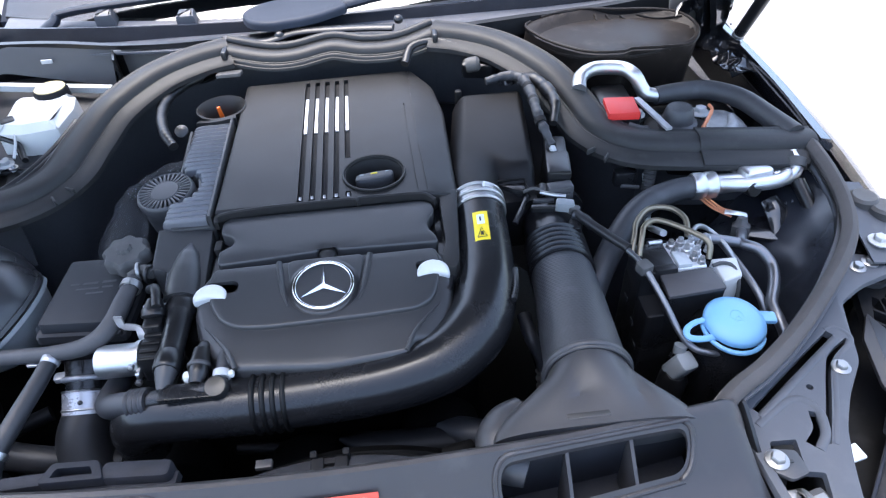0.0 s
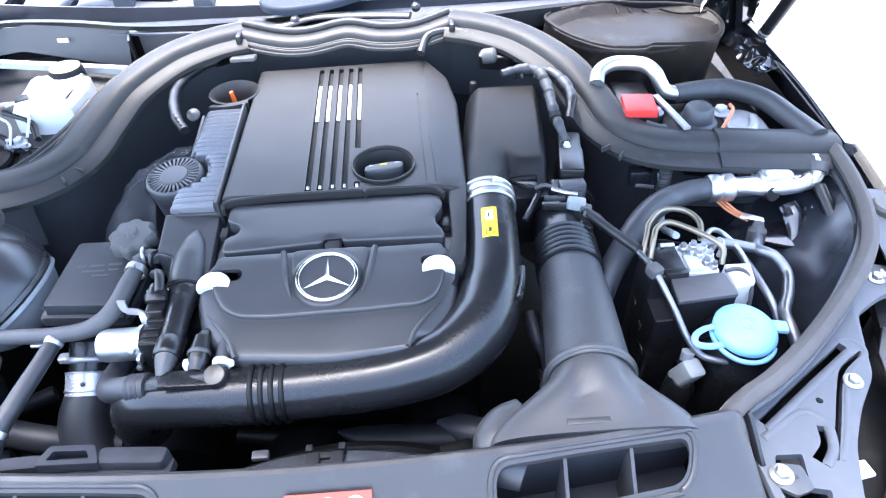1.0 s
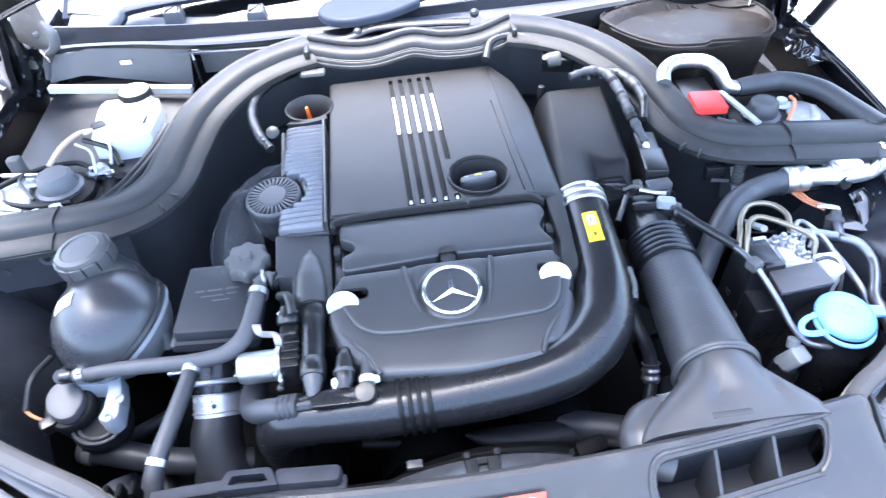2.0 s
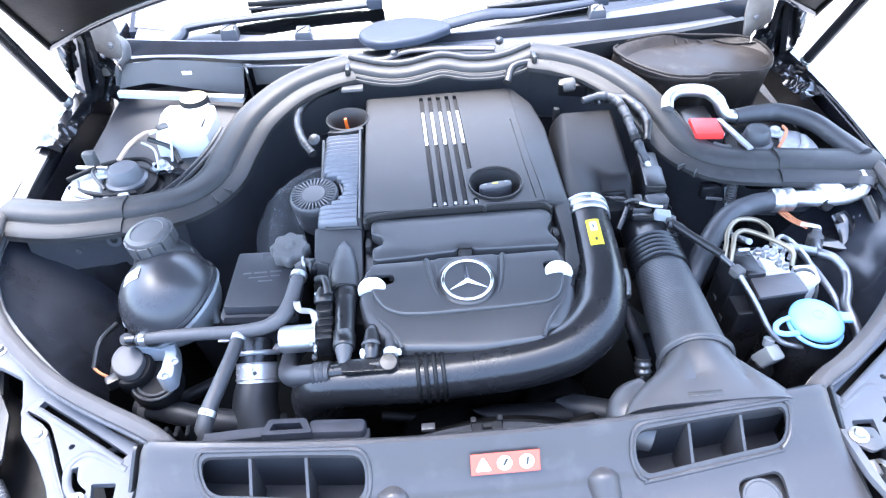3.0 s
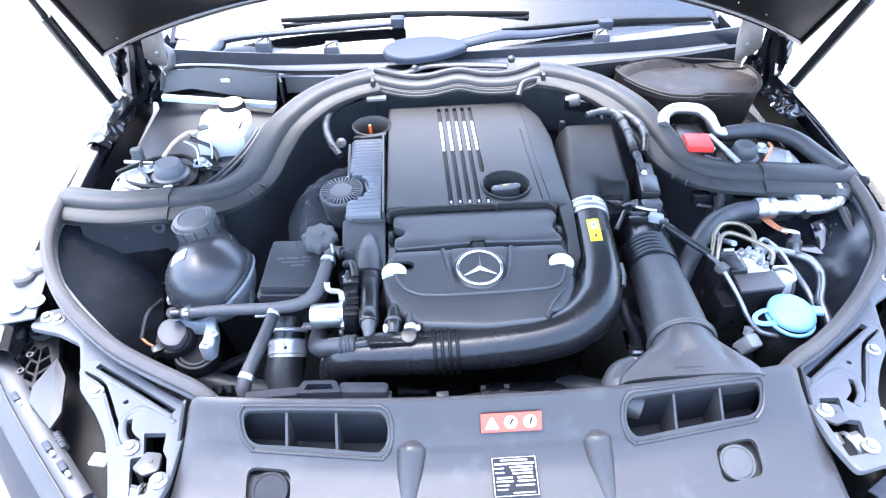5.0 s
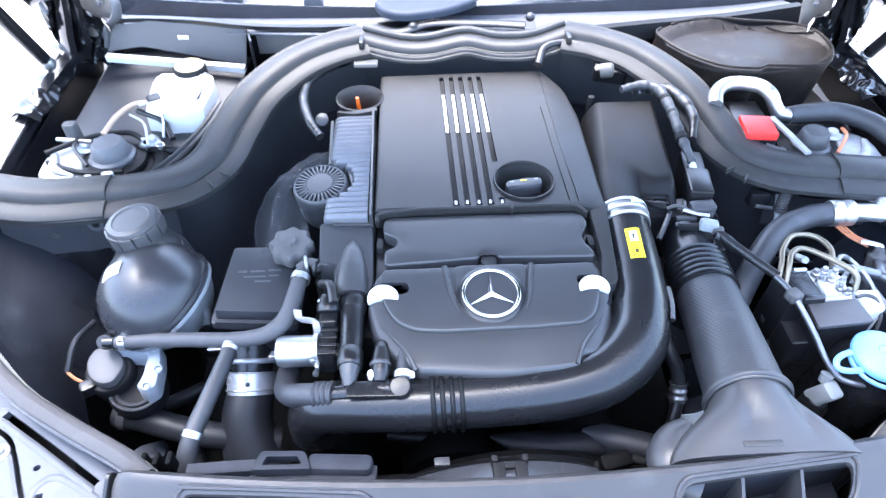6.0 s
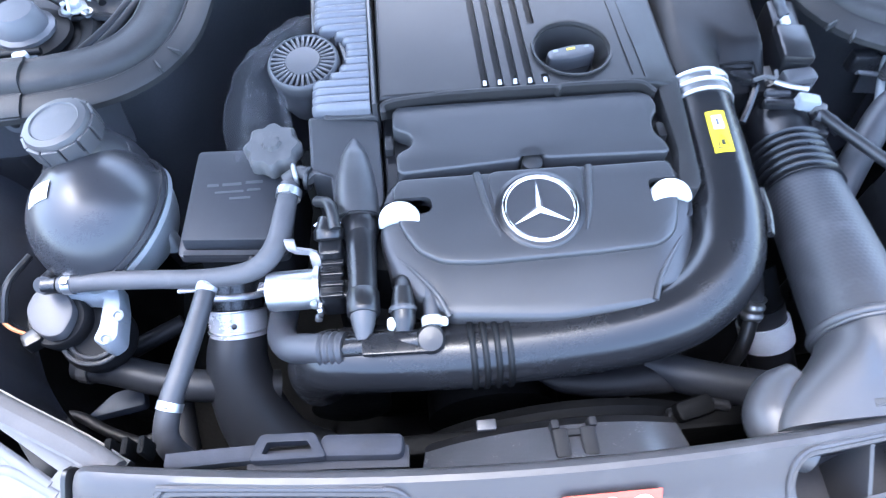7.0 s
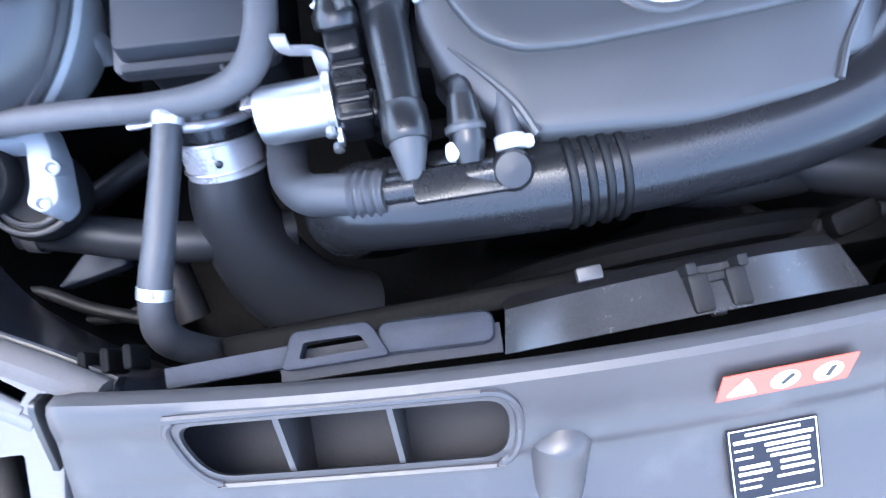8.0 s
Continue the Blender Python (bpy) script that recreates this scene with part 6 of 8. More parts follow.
part("shell", rings(bmesh.new(), loops), DUCTGREY, fu, "", True, 30)
part("foot", tube([(0.206, 0.405, 0.820), (0.186, 0.392, 0.815), (0.174, 0.372, 0.812), (0.178, 0.352, 0.808), (0.20, 0.340, 0.806)], [0.012, 0.020, 0.024, 0.024, 0.020], 20, 6), DUCTGREY, fu)
part("rim_line", torus((0.2866, 0.433, 0.8208), (-0.1, -1, 0.09), 0.0478, 0.0022, 44, 8), DUCTGREY, fu)
part("slot", box(0.264, 0.364, 0.8535, 0.044, 0.006, 0.002, 0.0008), DARKINK, fu)
part("slot_lip", box(0.264, 0.3605, 0.8535, 0.044, 0.002, 0.0028, 0.0008), DUCTGREY, fu)

# ---- left-hand pipes and valves ----
eh = thing("turbo_hose", (-0.32, 0.50, 0.6), "thick black rubber elbow hose with a bright band clamp", "hose")
AXT = Vector((-0.02, -0.80, -0.60)).normalized()
TB = Vector((-0.337, 0.566, 0.722))
part("hose", tube([TB + AXT * 0.004, TB + AXT * 0.022, (-0.342, 0.522, 0.692), (-0.338, 0.492, 0.664), (-0.325, 0.462, 0.634), (-0.300, 0.438, 0.602), (-0.262, 0.425, 0.570)], [0.0305, 0.0315, 0.034, 0.038, 0.041, 0.042, 0.042], 30, 8), TURBORUBBER, eh)
part("band", disc_ring(TB - AXT * 0.006, AXT, 0.0300, 0.0328, 0.030, 40), BAND, eh, "bright band clamp")
for k in (-0.006, 0.018):
    part("band_edge", torus(TB + AXT * k, AXT, 0.0328, 0.0013, 40, 8), ALU, eh)
part("band_stud", lathe([(0.003, 0), (0.003, 0.002), (0.001, 0.003)], TB + AXT * 0.009 + Vector((0.004, -0.020, 0.0262)), (0.1, -0.55, 0.82), 12), PLASTIC, eh)
part("flange_pipe", tube([TB - AXT * 0.045, TB - AXT * 0.02, TB - AXT * 0.003], [0.031, 0.030, 0.0290], 28, 6), PIPE, eh)
part("flange", torus(TB - AXT * 0.022, AXT, 0.031, 0.004, 40, 10), BAND, eh)
part("flange_arm", prism(rounded([(-0.378, 0.575), (-0.290, 0.578), (-0.290, 0.592), (-0.378, 0.588)], 0.005), 0.742, 0.750, 0.002), BAND, eh)

sv = thing("solenoid_valve", (-0.25, 0.53, 0.80), "bare aluminium solenoid valve with a black connector", "valve")
part("can", lathe([(0.010, -0.030), (0.018, -0.028), (0.020, -0.022), (0.020, 0.018), (0.0225, 0.019), (0.0225, 0.024), (0.018, 0.025)], (-0.251, 0.536, 0.817), (1, 0, 0), 32), ALU, sv)
part("bracket", sweep([(-0.230, 0.556, 0.815), (-0.230, 0.560, 0.838), (-0.2335, 0.5625, 0.8435), (-0.248, 0.565, 0.844), (-0.2515, 0.566, 0.850), (-0.2515, 0.567, 0.860)], [(-0.005, -0.0012), (0.005, -0.0012), (0.005, 0.0012), (-0.005, 0.0012)], 2, up=(0.15, 1, 0)), ALU, sv)
part("flange", prism(rounded([(-0.006, -0.028), (0.006, -0.028), (0.006, 0.030), (-0.006, 0.030)], 0.004), 0, 0.004, 0.001, None, Matrix.Translation((-0.229, 0.534, 0.817)) @ pose(0, 0, 0, 0, 90, 0)), ALU, sv)
part("body", box(-0.215, 0.534, 0.818, 0.024, 0.040, 0.036, 0.004), PLASTIC, sv)
for k in range(4):
    part("body_rib", box(-0.213, 0.516 + 0.012 * k, 0.8365, 0.022, 0.005, 0.006, 0.001), PLASTIC, sv)
part("terminal", box(-0.206, 0.527, 0.820, 0.018, 0.020, 0.022, 0.003), PIPE, sv)
part("plug", box(-0.214, 0.566, 0.838, 0.024, 0.022, 0.022, 0.004), PLASTIC, sv)
part("plug_collar", lathe([(0.013, -0.008), (0.0155, -0.006), (0.0155, 0.002), (0.013, 0.005), (0.009, 0.016)], (-0.215, 0.581, 0.848), (0.0, 0.8, 0.5), 14), PLASTIC, sv)
part("ridge", tube([(-0.229, 0.588, 0.851), (-0.216, 0.593, 0.856), (-0.203, 0.589, 0.851)], 0.0016, 6, 2), PALE, sv)
for z in (0.804, 0.832):
    part("screw", lathe([(0.004, 0), (0.004, 0.005), (0.002, 0.006)], (-0.231, 0.512, z), (0, -1, 0.2), 8), ZINC, sv)
part("cable", tube([(-0.207, 0.575, 0.862), (-0.212, 0.60, 0.868), (-0.226, 0.615, 0.855)], 0.006, 10, 5), RUBBER, sv)

bp_ = thing("breather_pipe", (-0.183, 0.54, 0.80), "black plastic breather pipe below the cover outlet", "pipe")
part("length", tube([(-0.1845, 0.604, 0.842), (-0.184, 0.57, 0.844), (-0.1835, 0.53, 0.843), (-0.1835, 0.505, 0.842)], [0.0165, 0.0150, 0.0138, 0.0138], 24, 6), PLASTIC, bp_)
part("upper_collar", lathe([(0.0172, 0), (0.0185, 0.003), (0.0185, 0.013), (0.0165, 0.022), (0.015, 0.026)], (-0.1845, 0.598, 0.842), (0.01, -1, 0.02), 28), PLASTIC, bp_)
part("lower_collar", lathe([(0.0142, 0), (0.0155, 0.002), (0.0158, 0.020), (0.0150, 0.024), (0.0142, 0.025)], (-0.1835, 0.514, 0.8425), (0, -1, -0.03), 28), PLASTIC, bp_)
part("nozzle", tube([(-0.1838, 0.492, 0.842), (-0.184, 0.480, 0.840), (-0.1842, 0.466, 0.837)], [0.0130, 0.0105, 0.0065], 22, 5), CAPGREY, bp_)

vt = thing("vent_tube", (-0.2, 0.48, 0.79), "slim black plastic vent tube lying on the charge pipe", "tube")
part("elbow", tube([(-0.268, 0.570, 0.770), (-0.272, 0.530, 0.776), (-0.271, 0.502, 0.785), (-0.259, 0.483, 0.799), (-0.240, 0.475, 0.810), (-0.216, 0.469, 0.817)], 0.0145, 20, 6), HOSEGREY, vt)
part("collar", tube([(-0.225, 0.471, 0.815), (-0.202, 0.467, 0.821)], 0.0158, 22, 24, relief=lambda s: 1 + 0.07 * math.cos(2 * math.pi * s / 0.0065)), HOSEGREY, vt)
part("straight", tube([(-0.203, 0.467, 0.821), (-0.165, 0.464, 0.829), (-0.132, 0.462, 0.835)], 0.0115, 20, 4), PIPE, vt)
part("end_cap", lathe([(0.012, -0.018), (0.0135, -0.012), (0.0135, 0.006), (0.011, 0.009), (0, 0.010)], (-0.1235, 0.461, 0.838), (0, -0.35, 1), 26), PLASTIC, vt)
q = thing("hose_connector", (-0.148, 0.49, 0.82), "small black stepped connector with a pale locking tab", "connector", "small connectors")
part("body", tube([(-0.1475, 0.470, 0.838), (-0.147, 0.482, 0.841), (-0.1465, 0.495, 0.844), (-0.146, 0.512, 0.847)], [0.0085, 0.0115, 0.0115, 0.009], 18, 6), PLASTIC, q)
part("collar", lathe([(0.0125, 0), (0.0132, 0.001), (0.0132, 0.004), (0.0125, 0.005)], (-0.147, 0.489, 0.8425), (0, 1, 0.2), 20), CAPGREY, q)
part("lock", box(-0.1575, 0.478, 0.843, 0.009, 0.011, 0.010, 0.003), WHITE, q, "white locking tab")
part("hose", tube([(-0.146, 0.510, 0.845), (-0.1455, 0.522, 0.840), (-0.15, 0.54, 0.815)], 0.008, 12, 5), RUBBER, q)
q = thing("hose_connector", (-0.12, 0.49, 0.82), "slim hose end with a bright spring clip", "connector", "small connectors")
part("hose", tube([(-0.1205, 0.476, 0.838), (-0.1195, 0.50, 0.842), (-0.120, 0.54, 0.843), (-0.126, 0.60, 0.835)], 0.0085, 14, 6), HOSEGREY, q)
part("clip", lathe([(0.0095, 0), (0.0102, 0.001), (0.0102, 0.008), (0.0095, 0.009)], (-0.1205, 0.474, 0.8385), (0, 1, 0.2), 18), PALE, q, "pale spring clip")
part("clip_ear", box(-0.1095, 0.477, 0.842, 0.007, 0.008, 0.006, 0.002), WHITE, q)
part("stub", tube([(-0.1205, 0.474, 0.838), (-0.121, 0.464, 0.834)], 0.007, 12, 3), PLASTIC, q)

# coolant hoses from the tank
ch = thing("coolant_hose", (-0.40, 0.56, 0.78), "dull grey-black coolant hose between tank and tee", "hose")
part("hose", tube([(-0.497, 0.574, 0.800), (-0.45, 0.571, 0.806), (-0.40, 0.564, 0.813), (-0.345, 0.556, 0.820), (-0.303, 0.554, 0.827), (-0.280, 0.562, 0.834), (-0.267, 0.582, 0.840), (-0.261, 0.610, 0.845), (-0.256, 0.645, 0.847)], [0.0095, 0.0098, 0.0098, 0.0098, 0.0105, 0.0112, 0.0112, 0.011, 0.010], 20, 8), PALEHOSE, ch)
clamp_band((-0.488, 0.5735, 0.8005), (1, -0.05, 0.05), 0.0102, 0.009, ch)
clamp_band((-0.257, 0.634, 0.846), (0.15, 1, 0.1), 0.0125, 0.009, ch)
part("tee", lathe([(0.0100, -0.006), (0.0108, -0.005), (0.0108, 0.003), (0.0100, 0.004)], (-0.341, 0.546, 0.817), (-0.1, -0.8, -0.2), 20), BAND, ch)
part("strap", box(-0.352, 0.549, 0.811, 0.040, 0.004, 0.003, 0.001), BAND, ch)
part("branch", tube([(-0.340, 0.550, 0.818), (-0.347, 0.515, 0.814), (-0.358, 0.470, 0.808), (-0.369, 0.433, 0.798), (-0.375, 0.408, 0.775), (-0.364, 0.397, 0.73), (-0.348, 0.395, 0.66)], [0.0095, 0.0100, 0.0105, 0.0112, 0.012, 0.012, 0.012], 18, 8), HOSEGREY, ch)
clamp_band((-0.3685, 0.434, 0.7985), (-0.27, -0.9, -0.3), 0.0116, 0.008, ch)

# expansion tank
et = thing("expansion_tank", (-0.468, 0.66, 0.72), "black and grey ball-shaped coolant expansion tank", "tank")
TC = Vector((-0.466, 0.655, 0.800))
TAX = (-0.50, 0.04, 0.86)
TM = axis_frame(TC, TAX)
def ball(v0, v1, k=1.0, n=14, seg=48):
    loops = []
    for i in range(n + 1):
        a = radians(v0 + (v1 - v0) * i / n)
        r, h = math.cos(a), math.sin(a)
        loops.append([TM @ Vector((0.0755 * k * r * math.cos(b), 0.081 * k * r * math.sin(b), 0.0755 * k * h)) for b in (2 * math.pi * j / seg for j in range(seg))])
    return rings(bmesh.new(), loops)
part("upper_half", ball(-6, 89), TANKBLACK, et, "satin black upper half")
part("lower_half", ball(-89, -12, 0.985), GREYTANK, et, "grey lower half")
for h, r, mt in ((-0.020, 0.0778, GREYTANK), (-0.011, 0.0790, TANKBLACK)):
    bm = disc_ring((0, 0, h), (0, 0, 1), 0.068, r, 0.0055, 56)
    warp(bm, lambda x, y, z: TM @ Vector((x, y * 1.07, z)))
    part("seam", bm, mt, et)
part("moulding", torus((-0.4815, 0.698, 0.832), (-0.10, -0.12, 1), 0.0505, 0.0018, 44, 8), TANKBLACK, et)
part("neck", lathe([(0.056, -0.062), (0.053, -0.040), (0.043, -0.018), (0.0340, -0.002), (0.032, 0.01)], (-0.484, 0.708, 0.862), (-0.10, 0.02, 1), 36), TANKBLACK, et)
cap = part("cap", lathe([(0.033, -0.004), (0.0355, 0.0), (0.0355, 0.020), (0.033, 0.0245), (0.026, 0.026), (0.0245, 0.0245), (0, 0.0245)], (-0.487, 0.714, 0.868), (-0.12, -0.02, 1), 48), CAPGREY, et, "grey-black screw cap with notched grips")
fr = axis_frame((-0.487, 0.714, 0.868), (-0.12, -0.02, 1))
for k in range(12):
    bm = box(0.0362, 0, 0.009, 0.004, 0.0176, 0.021, 0.0008)
    bm.transform(fr @ pose(0, 0, 0, 0, 0, k * 30))
    part("grip", bm, CAPGREY, cap)
lbm = sheet(lambda u, v: TC + Vector((-0.050 + 0.026 * u, -0.022 + 0.020 * v, 0)) + Vector((0, 0, 0.0745 * math.sqrt(max(0.05, 1 - ((-0.050 + 0.026 * u) / 0.0735) ** 2 - ((-0.022 + 0.020 * v) / 0.082) ** 2)) + 0.003)), 6, 6, 0.001)
part("sticker", lbm, INK, et, "small white sticker")
part("outlet", tube([(-0.510, 0.592, 0.790), (-0.514, 0.578, 0.797), (-0.512, 0.572, 0.806)], [0.011, 0.010, 0.009], 16, 5), PLASTIC, et)
part("outlet_arm", tube([(-0.514, 0.574, 0.800), (-0.50, 0.574, 0.800)], 0.009, 14, 3), PLASTIC, et)
part("lug", box(-0.402, 0.635, 0.782, 0.016, 0.02, 0.03, 0.004), GREYTANK, et)
part("lug", box(-0.540, 0.640, 0.772, 0.014, 0.016, 0.012, 0.003), PALE, et)

# pump with its pale bracket under the tank
pu = thing("coolant_pump", (-0.50, 0.56, 0.70), "black electric coolant pump in a pale plastic bracket", "pump")
part("motor", lathe([(0.026, -0.05), (0.030, -0.042), (0.031, 0.0), (0.028, 0.004), (0, 0.005)], (-0.516, 0.556, 0.760), (0.05, -0.25, 1), 36), CARRIER, pu)
lid_ = dense(prism(rounded([(-0.544, 0.562), (-0.537, 0.583), (-0.520, 0.587), (-0.502, 0.577), (-0.491, 0.556), (-0.500, 0.531), (-0.516, 0.529), (-0.533, 0.539)], 0.012, 5), 0.764, 0.776, 0.003), 0.02)
part("lid", warp(lid_, lambda x, y, z: (x, y, z + 0.12 * (y - 0.556))), LIDGREY, pu, "flat grey motor lid")
part("housing", lathe([(0.034, -0.035), (0.038, -0.022), (0.038, -0.006), (0.034, 0.0), (0, 0.002)], (-0.484, 0.545, 0.738), (0.15, -0.25, 1), 36), CARRIER, pu)
for r in (0.033, 0.026):
    part("housing_rib", torus((-0.484, 0.545, 0.741), (0.15, -0.25, 1), r, 0.0025, 30, 8, -150, 0), CAPGREY, pu)
br_ = dense(prism(rounded([(-0.524, 0.592), (-0.452, 0.588), (-0.444, 0.560), (-0.440, 0.520), (-0.450, 0.511), (-0.466, 0.520), (-0.462, 0.535), (-0.464, 0.570), (-0.520, 0.577)], 0.005, 3), 0.750, 0.778, 0.004), 0.02)
part("bracket", br_, PALEPLASTIC, pu, "milky white bracket")
for x, y in ((-0.452, 0.519), (-0.444, 0.545), (-0.514, 0.585), (-0.456, 0.580)):
    part("bracket_lug", lathe([(0.006, -0.02), (0.006, 0.003), (0.004, 0.004), (0.003, 0.001)], (x, y, 0.777), (0.2, -0.2, 1), 14), PALEPLASTIC, pu)
part("plug", box(-0.538, 0.536, 0.756, 0.02, 0.018, 0.016, 0.003, pose(0, 0, 0, 0, 0, 30)), PLASTIC, pu)
part("hose", tube([(-0.522, 0.534, 0.692), (-0.481, 0.524, 0.690), (-0.427, 0.507, 0.689), (-0.374, 0.496, 0.686), (-0.30, 0.50, 0.66)], 0.018, 18, 6), TURBORUBBER, pu)
clamp_band((-0.508, 0.530, 0.691), (0.95, -0.25, -0.05), 0.0185, 0.012, pu, CAPGREY)
part("wire", tube([(-0.540, 0.540, 0.756), (-0.556, 0.545, 0.765), (-0.566, 0.552, 0.770)], 0.0022, 6, 5), COPPER, pu, "orange wire")
part("wire", tube([(-0.566, 0.552, 0.770), (-0.560, 0.585, 0.79), (-0.545, 0.62, 0.79)], 0.004, 8, 5), RUBBER, pu)

# control box
cb = thing("control_box", (-0.312, 0.65, 0.75), "black plastic control box with a lipped lid", "box")
part("body", prism(rounded([(-0.362, 0.592), (-0.262, 0.585), (-0.255, 0.712), (-0.358, 0.715)], 0.008), 0.72, 0.806, 0.002), CARRIER, cb)
part("lid_rim", prism(rounded([(-0.376, 0.586), (-0.260, 0.577), (-0.256, 0.718), (-0.370, 0.722)], 0.010), 0.806, 0.816, 0.002), PANGREY, cb, "", True, 25)
part("lid", prism(rounded([(-0.371, 0.594), (-0.265, 0.586), (-0.261, 0.713), (-0.365, 0.717)], 0.009, 5), 0.815, 0.832, 0.003, None, None, 0.002), LIDPLASTIC, cb, "dark flat lid", True, 25)
part("ledge", sweep([(-0.368, 0.5885, 0.818), (-0.316, 0.5845, 0.818), (-0.266, 0.5805, 0.818)], [(-0.003, -0.004), (0.003, -0.004), (0.003, 0.002), (-0.003, 0.002)], 3), PANGREY, cb)
part("catch", box(-0.300, 0.579, 0.811, 0.004, 0.006, 0.012, 0.001), DARKINK, cb)
bars([(-0.03, 0.012, 0.012, 0.004), (-0.01, 0.012, 0.02, 0.004), (0.014, 0.013, 0.018, 0.004), (-0.012, 0.002, 0.03, 0.003), (0.014, 0.003, 0.014, 0.003), (0.0, -0.007, 0.022, 0.003)],
     Matrix.Translation((-0.312, 0.652, 0.8322)), CAPGREY, cb, "moulded_mark", 0.0005)

# lobed reservoir cap
pc2 = thing("reservoir_cap", (-0.275, 0.69, 0.83), "dusty grey lobed steering fluid cap", "cap")
part("cap", lathe([(0.026, 0), (0.029, 0.003), (0.029, 0.018), (0.025, 0.023), (0.010, 0.024), (0.008, 0.028), (0, 0.029)], (-0.274, 0.692, 0.840), (0, -0.1, 1), 96, None, 8, 0.075), MIDGREY, pc2)
part("neck", lathe([(0.024, -0.06), (0.024, -0.01), (0.021, 0.002)], (-0.274, 0.692, 0.840), (0, -0.05, 1), 28), PLASTIC, pc2)

# clips between cap and block
hc_ = thing("pipe_clip", (-0.24, 0.66, 0.83), "cluster of small clips and fittings by the cover block", "clip")
part("fitting", tube([(-0.262, 0.650, 0.848), (-0.245, 0.658, 0.852), (-0.232, 0.648, 0.850)], 0.007, 10, 5), MIDGREY, hc_)
part("spring_clip", torus((-0.250, 0.655, 0.852), (1, 0.2, 0), 0.010, 0.0025, 20, 8), ZINC, hc_)
part("spring_clip", torus((-0.236, 0.650, 0.850), (1, -0.3, 0), 0.010, 0.003, 20, 8), PLASTIC, hc_)

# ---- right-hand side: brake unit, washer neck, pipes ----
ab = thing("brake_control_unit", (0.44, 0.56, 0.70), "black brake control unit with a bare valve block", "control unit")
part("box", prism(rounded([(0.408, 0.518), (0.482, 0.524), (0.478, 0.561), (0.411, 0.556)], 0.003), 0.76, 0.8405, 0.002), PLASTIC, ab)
# thin lighter skin paints the light that falls on the box top
part("lid", prism(rounded([(0.4075, 0.5175), (0.4825, 0.5235), (0.4785, 0.5615), (0.4105, 0.5565)], 0.003), 0.8405, 0.8455, 0.0012), LITBROWN, ab, "brown-grey top skin, lighter as if lit from above")
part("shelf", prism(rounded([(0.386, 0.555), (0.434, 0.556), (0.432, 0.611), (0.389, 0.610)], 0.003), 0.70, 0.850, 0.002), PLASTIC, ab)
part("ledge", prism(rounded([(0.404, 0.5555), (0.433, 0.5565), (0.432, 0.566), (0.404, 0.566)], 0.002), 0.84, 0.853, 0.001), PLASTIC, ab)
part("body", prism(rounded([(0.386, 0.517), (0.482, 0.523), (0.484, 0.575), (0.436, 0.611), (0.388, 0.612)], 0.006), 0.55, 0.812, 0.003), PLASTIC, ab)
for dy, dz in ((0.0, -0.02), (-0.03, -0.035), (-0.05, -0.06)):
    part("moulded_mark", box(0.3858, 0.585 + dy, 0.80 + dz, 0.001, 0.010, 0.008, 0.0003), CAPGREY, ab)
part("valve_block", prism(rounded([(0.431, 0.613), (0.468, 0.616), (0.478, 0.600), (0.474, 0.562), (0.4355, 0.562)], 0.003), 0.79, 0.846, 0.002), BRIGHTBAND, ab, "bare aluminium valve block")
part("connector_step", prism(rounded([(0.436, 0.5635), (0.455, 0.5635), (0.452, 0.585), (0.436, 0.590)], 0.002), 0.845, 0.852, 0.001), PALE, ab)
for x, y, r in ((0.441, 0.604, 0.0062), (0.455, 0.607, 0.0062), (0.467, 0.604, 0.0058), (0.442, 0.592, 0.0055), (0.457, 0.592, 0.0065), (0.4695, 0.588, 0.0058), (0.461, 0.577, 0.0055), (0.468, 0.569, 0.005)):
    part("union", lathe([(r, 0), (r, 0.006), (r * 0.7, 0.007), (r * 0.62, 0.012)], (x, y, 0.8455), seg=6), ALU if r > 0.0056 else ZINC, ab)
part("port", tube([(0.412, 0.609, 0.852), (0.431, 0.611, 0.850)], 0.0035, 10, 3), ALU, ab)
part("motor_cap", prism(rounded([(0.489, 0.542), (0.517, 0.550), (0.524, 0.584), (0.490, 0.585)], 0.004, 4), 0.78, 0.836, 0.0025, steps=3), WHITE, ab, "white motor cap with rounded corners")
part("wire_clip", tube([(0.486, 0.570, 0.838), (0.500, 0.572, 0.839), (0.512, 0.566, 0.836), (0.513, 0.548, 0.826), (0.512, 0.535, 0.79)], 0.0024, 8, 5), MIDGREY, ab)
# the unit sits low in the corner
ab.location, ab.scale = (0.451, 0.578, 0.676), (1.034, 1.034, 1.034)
bl = thing("brake_lines", (0.44, 0.63, 0.82), "bent yellowish steel brake lines above the valve block", "brake line")
for pts in ([(0.384, 0.590, 0.850), (0.394, 0.612, 0.864), (0.403, 0.633, 0.869), (0.428, 0.658, 0.869), (0.456, 0.655, 0.869), (0.468, 0.632, 0.868), (0.464, 0.608, 0.858)],
            [(0.394, 0.588, 0.850), (0.402, 0.608, 0.866), (0.411, 0.624, 0.870), (0.432, 0.631, 0.870), (0.465, 0.602, 0.870), (0.480, 0.582, 0.866), (0.478, 0.570, 0.850)]):
    part("line", tube(pts, 0.0038, 12, 8), BRASSY, bl)
for pts in ([(0.470, 0.588, 0.858), (0.484, 0.602, 0.862), (0.484, 0.590, 0.862), (0.476, 0.578, 0.856)], [(0.466, 0.606, 0.858), (0.484, 0.625, 0.858), (0.505, 0.628, 0.846), (0.520, 0.600, 0.836), (0.530, 0.57, 0.815)]):
    part("line", tube(pts, 0.0034, 10, 8), ZINC, bl)
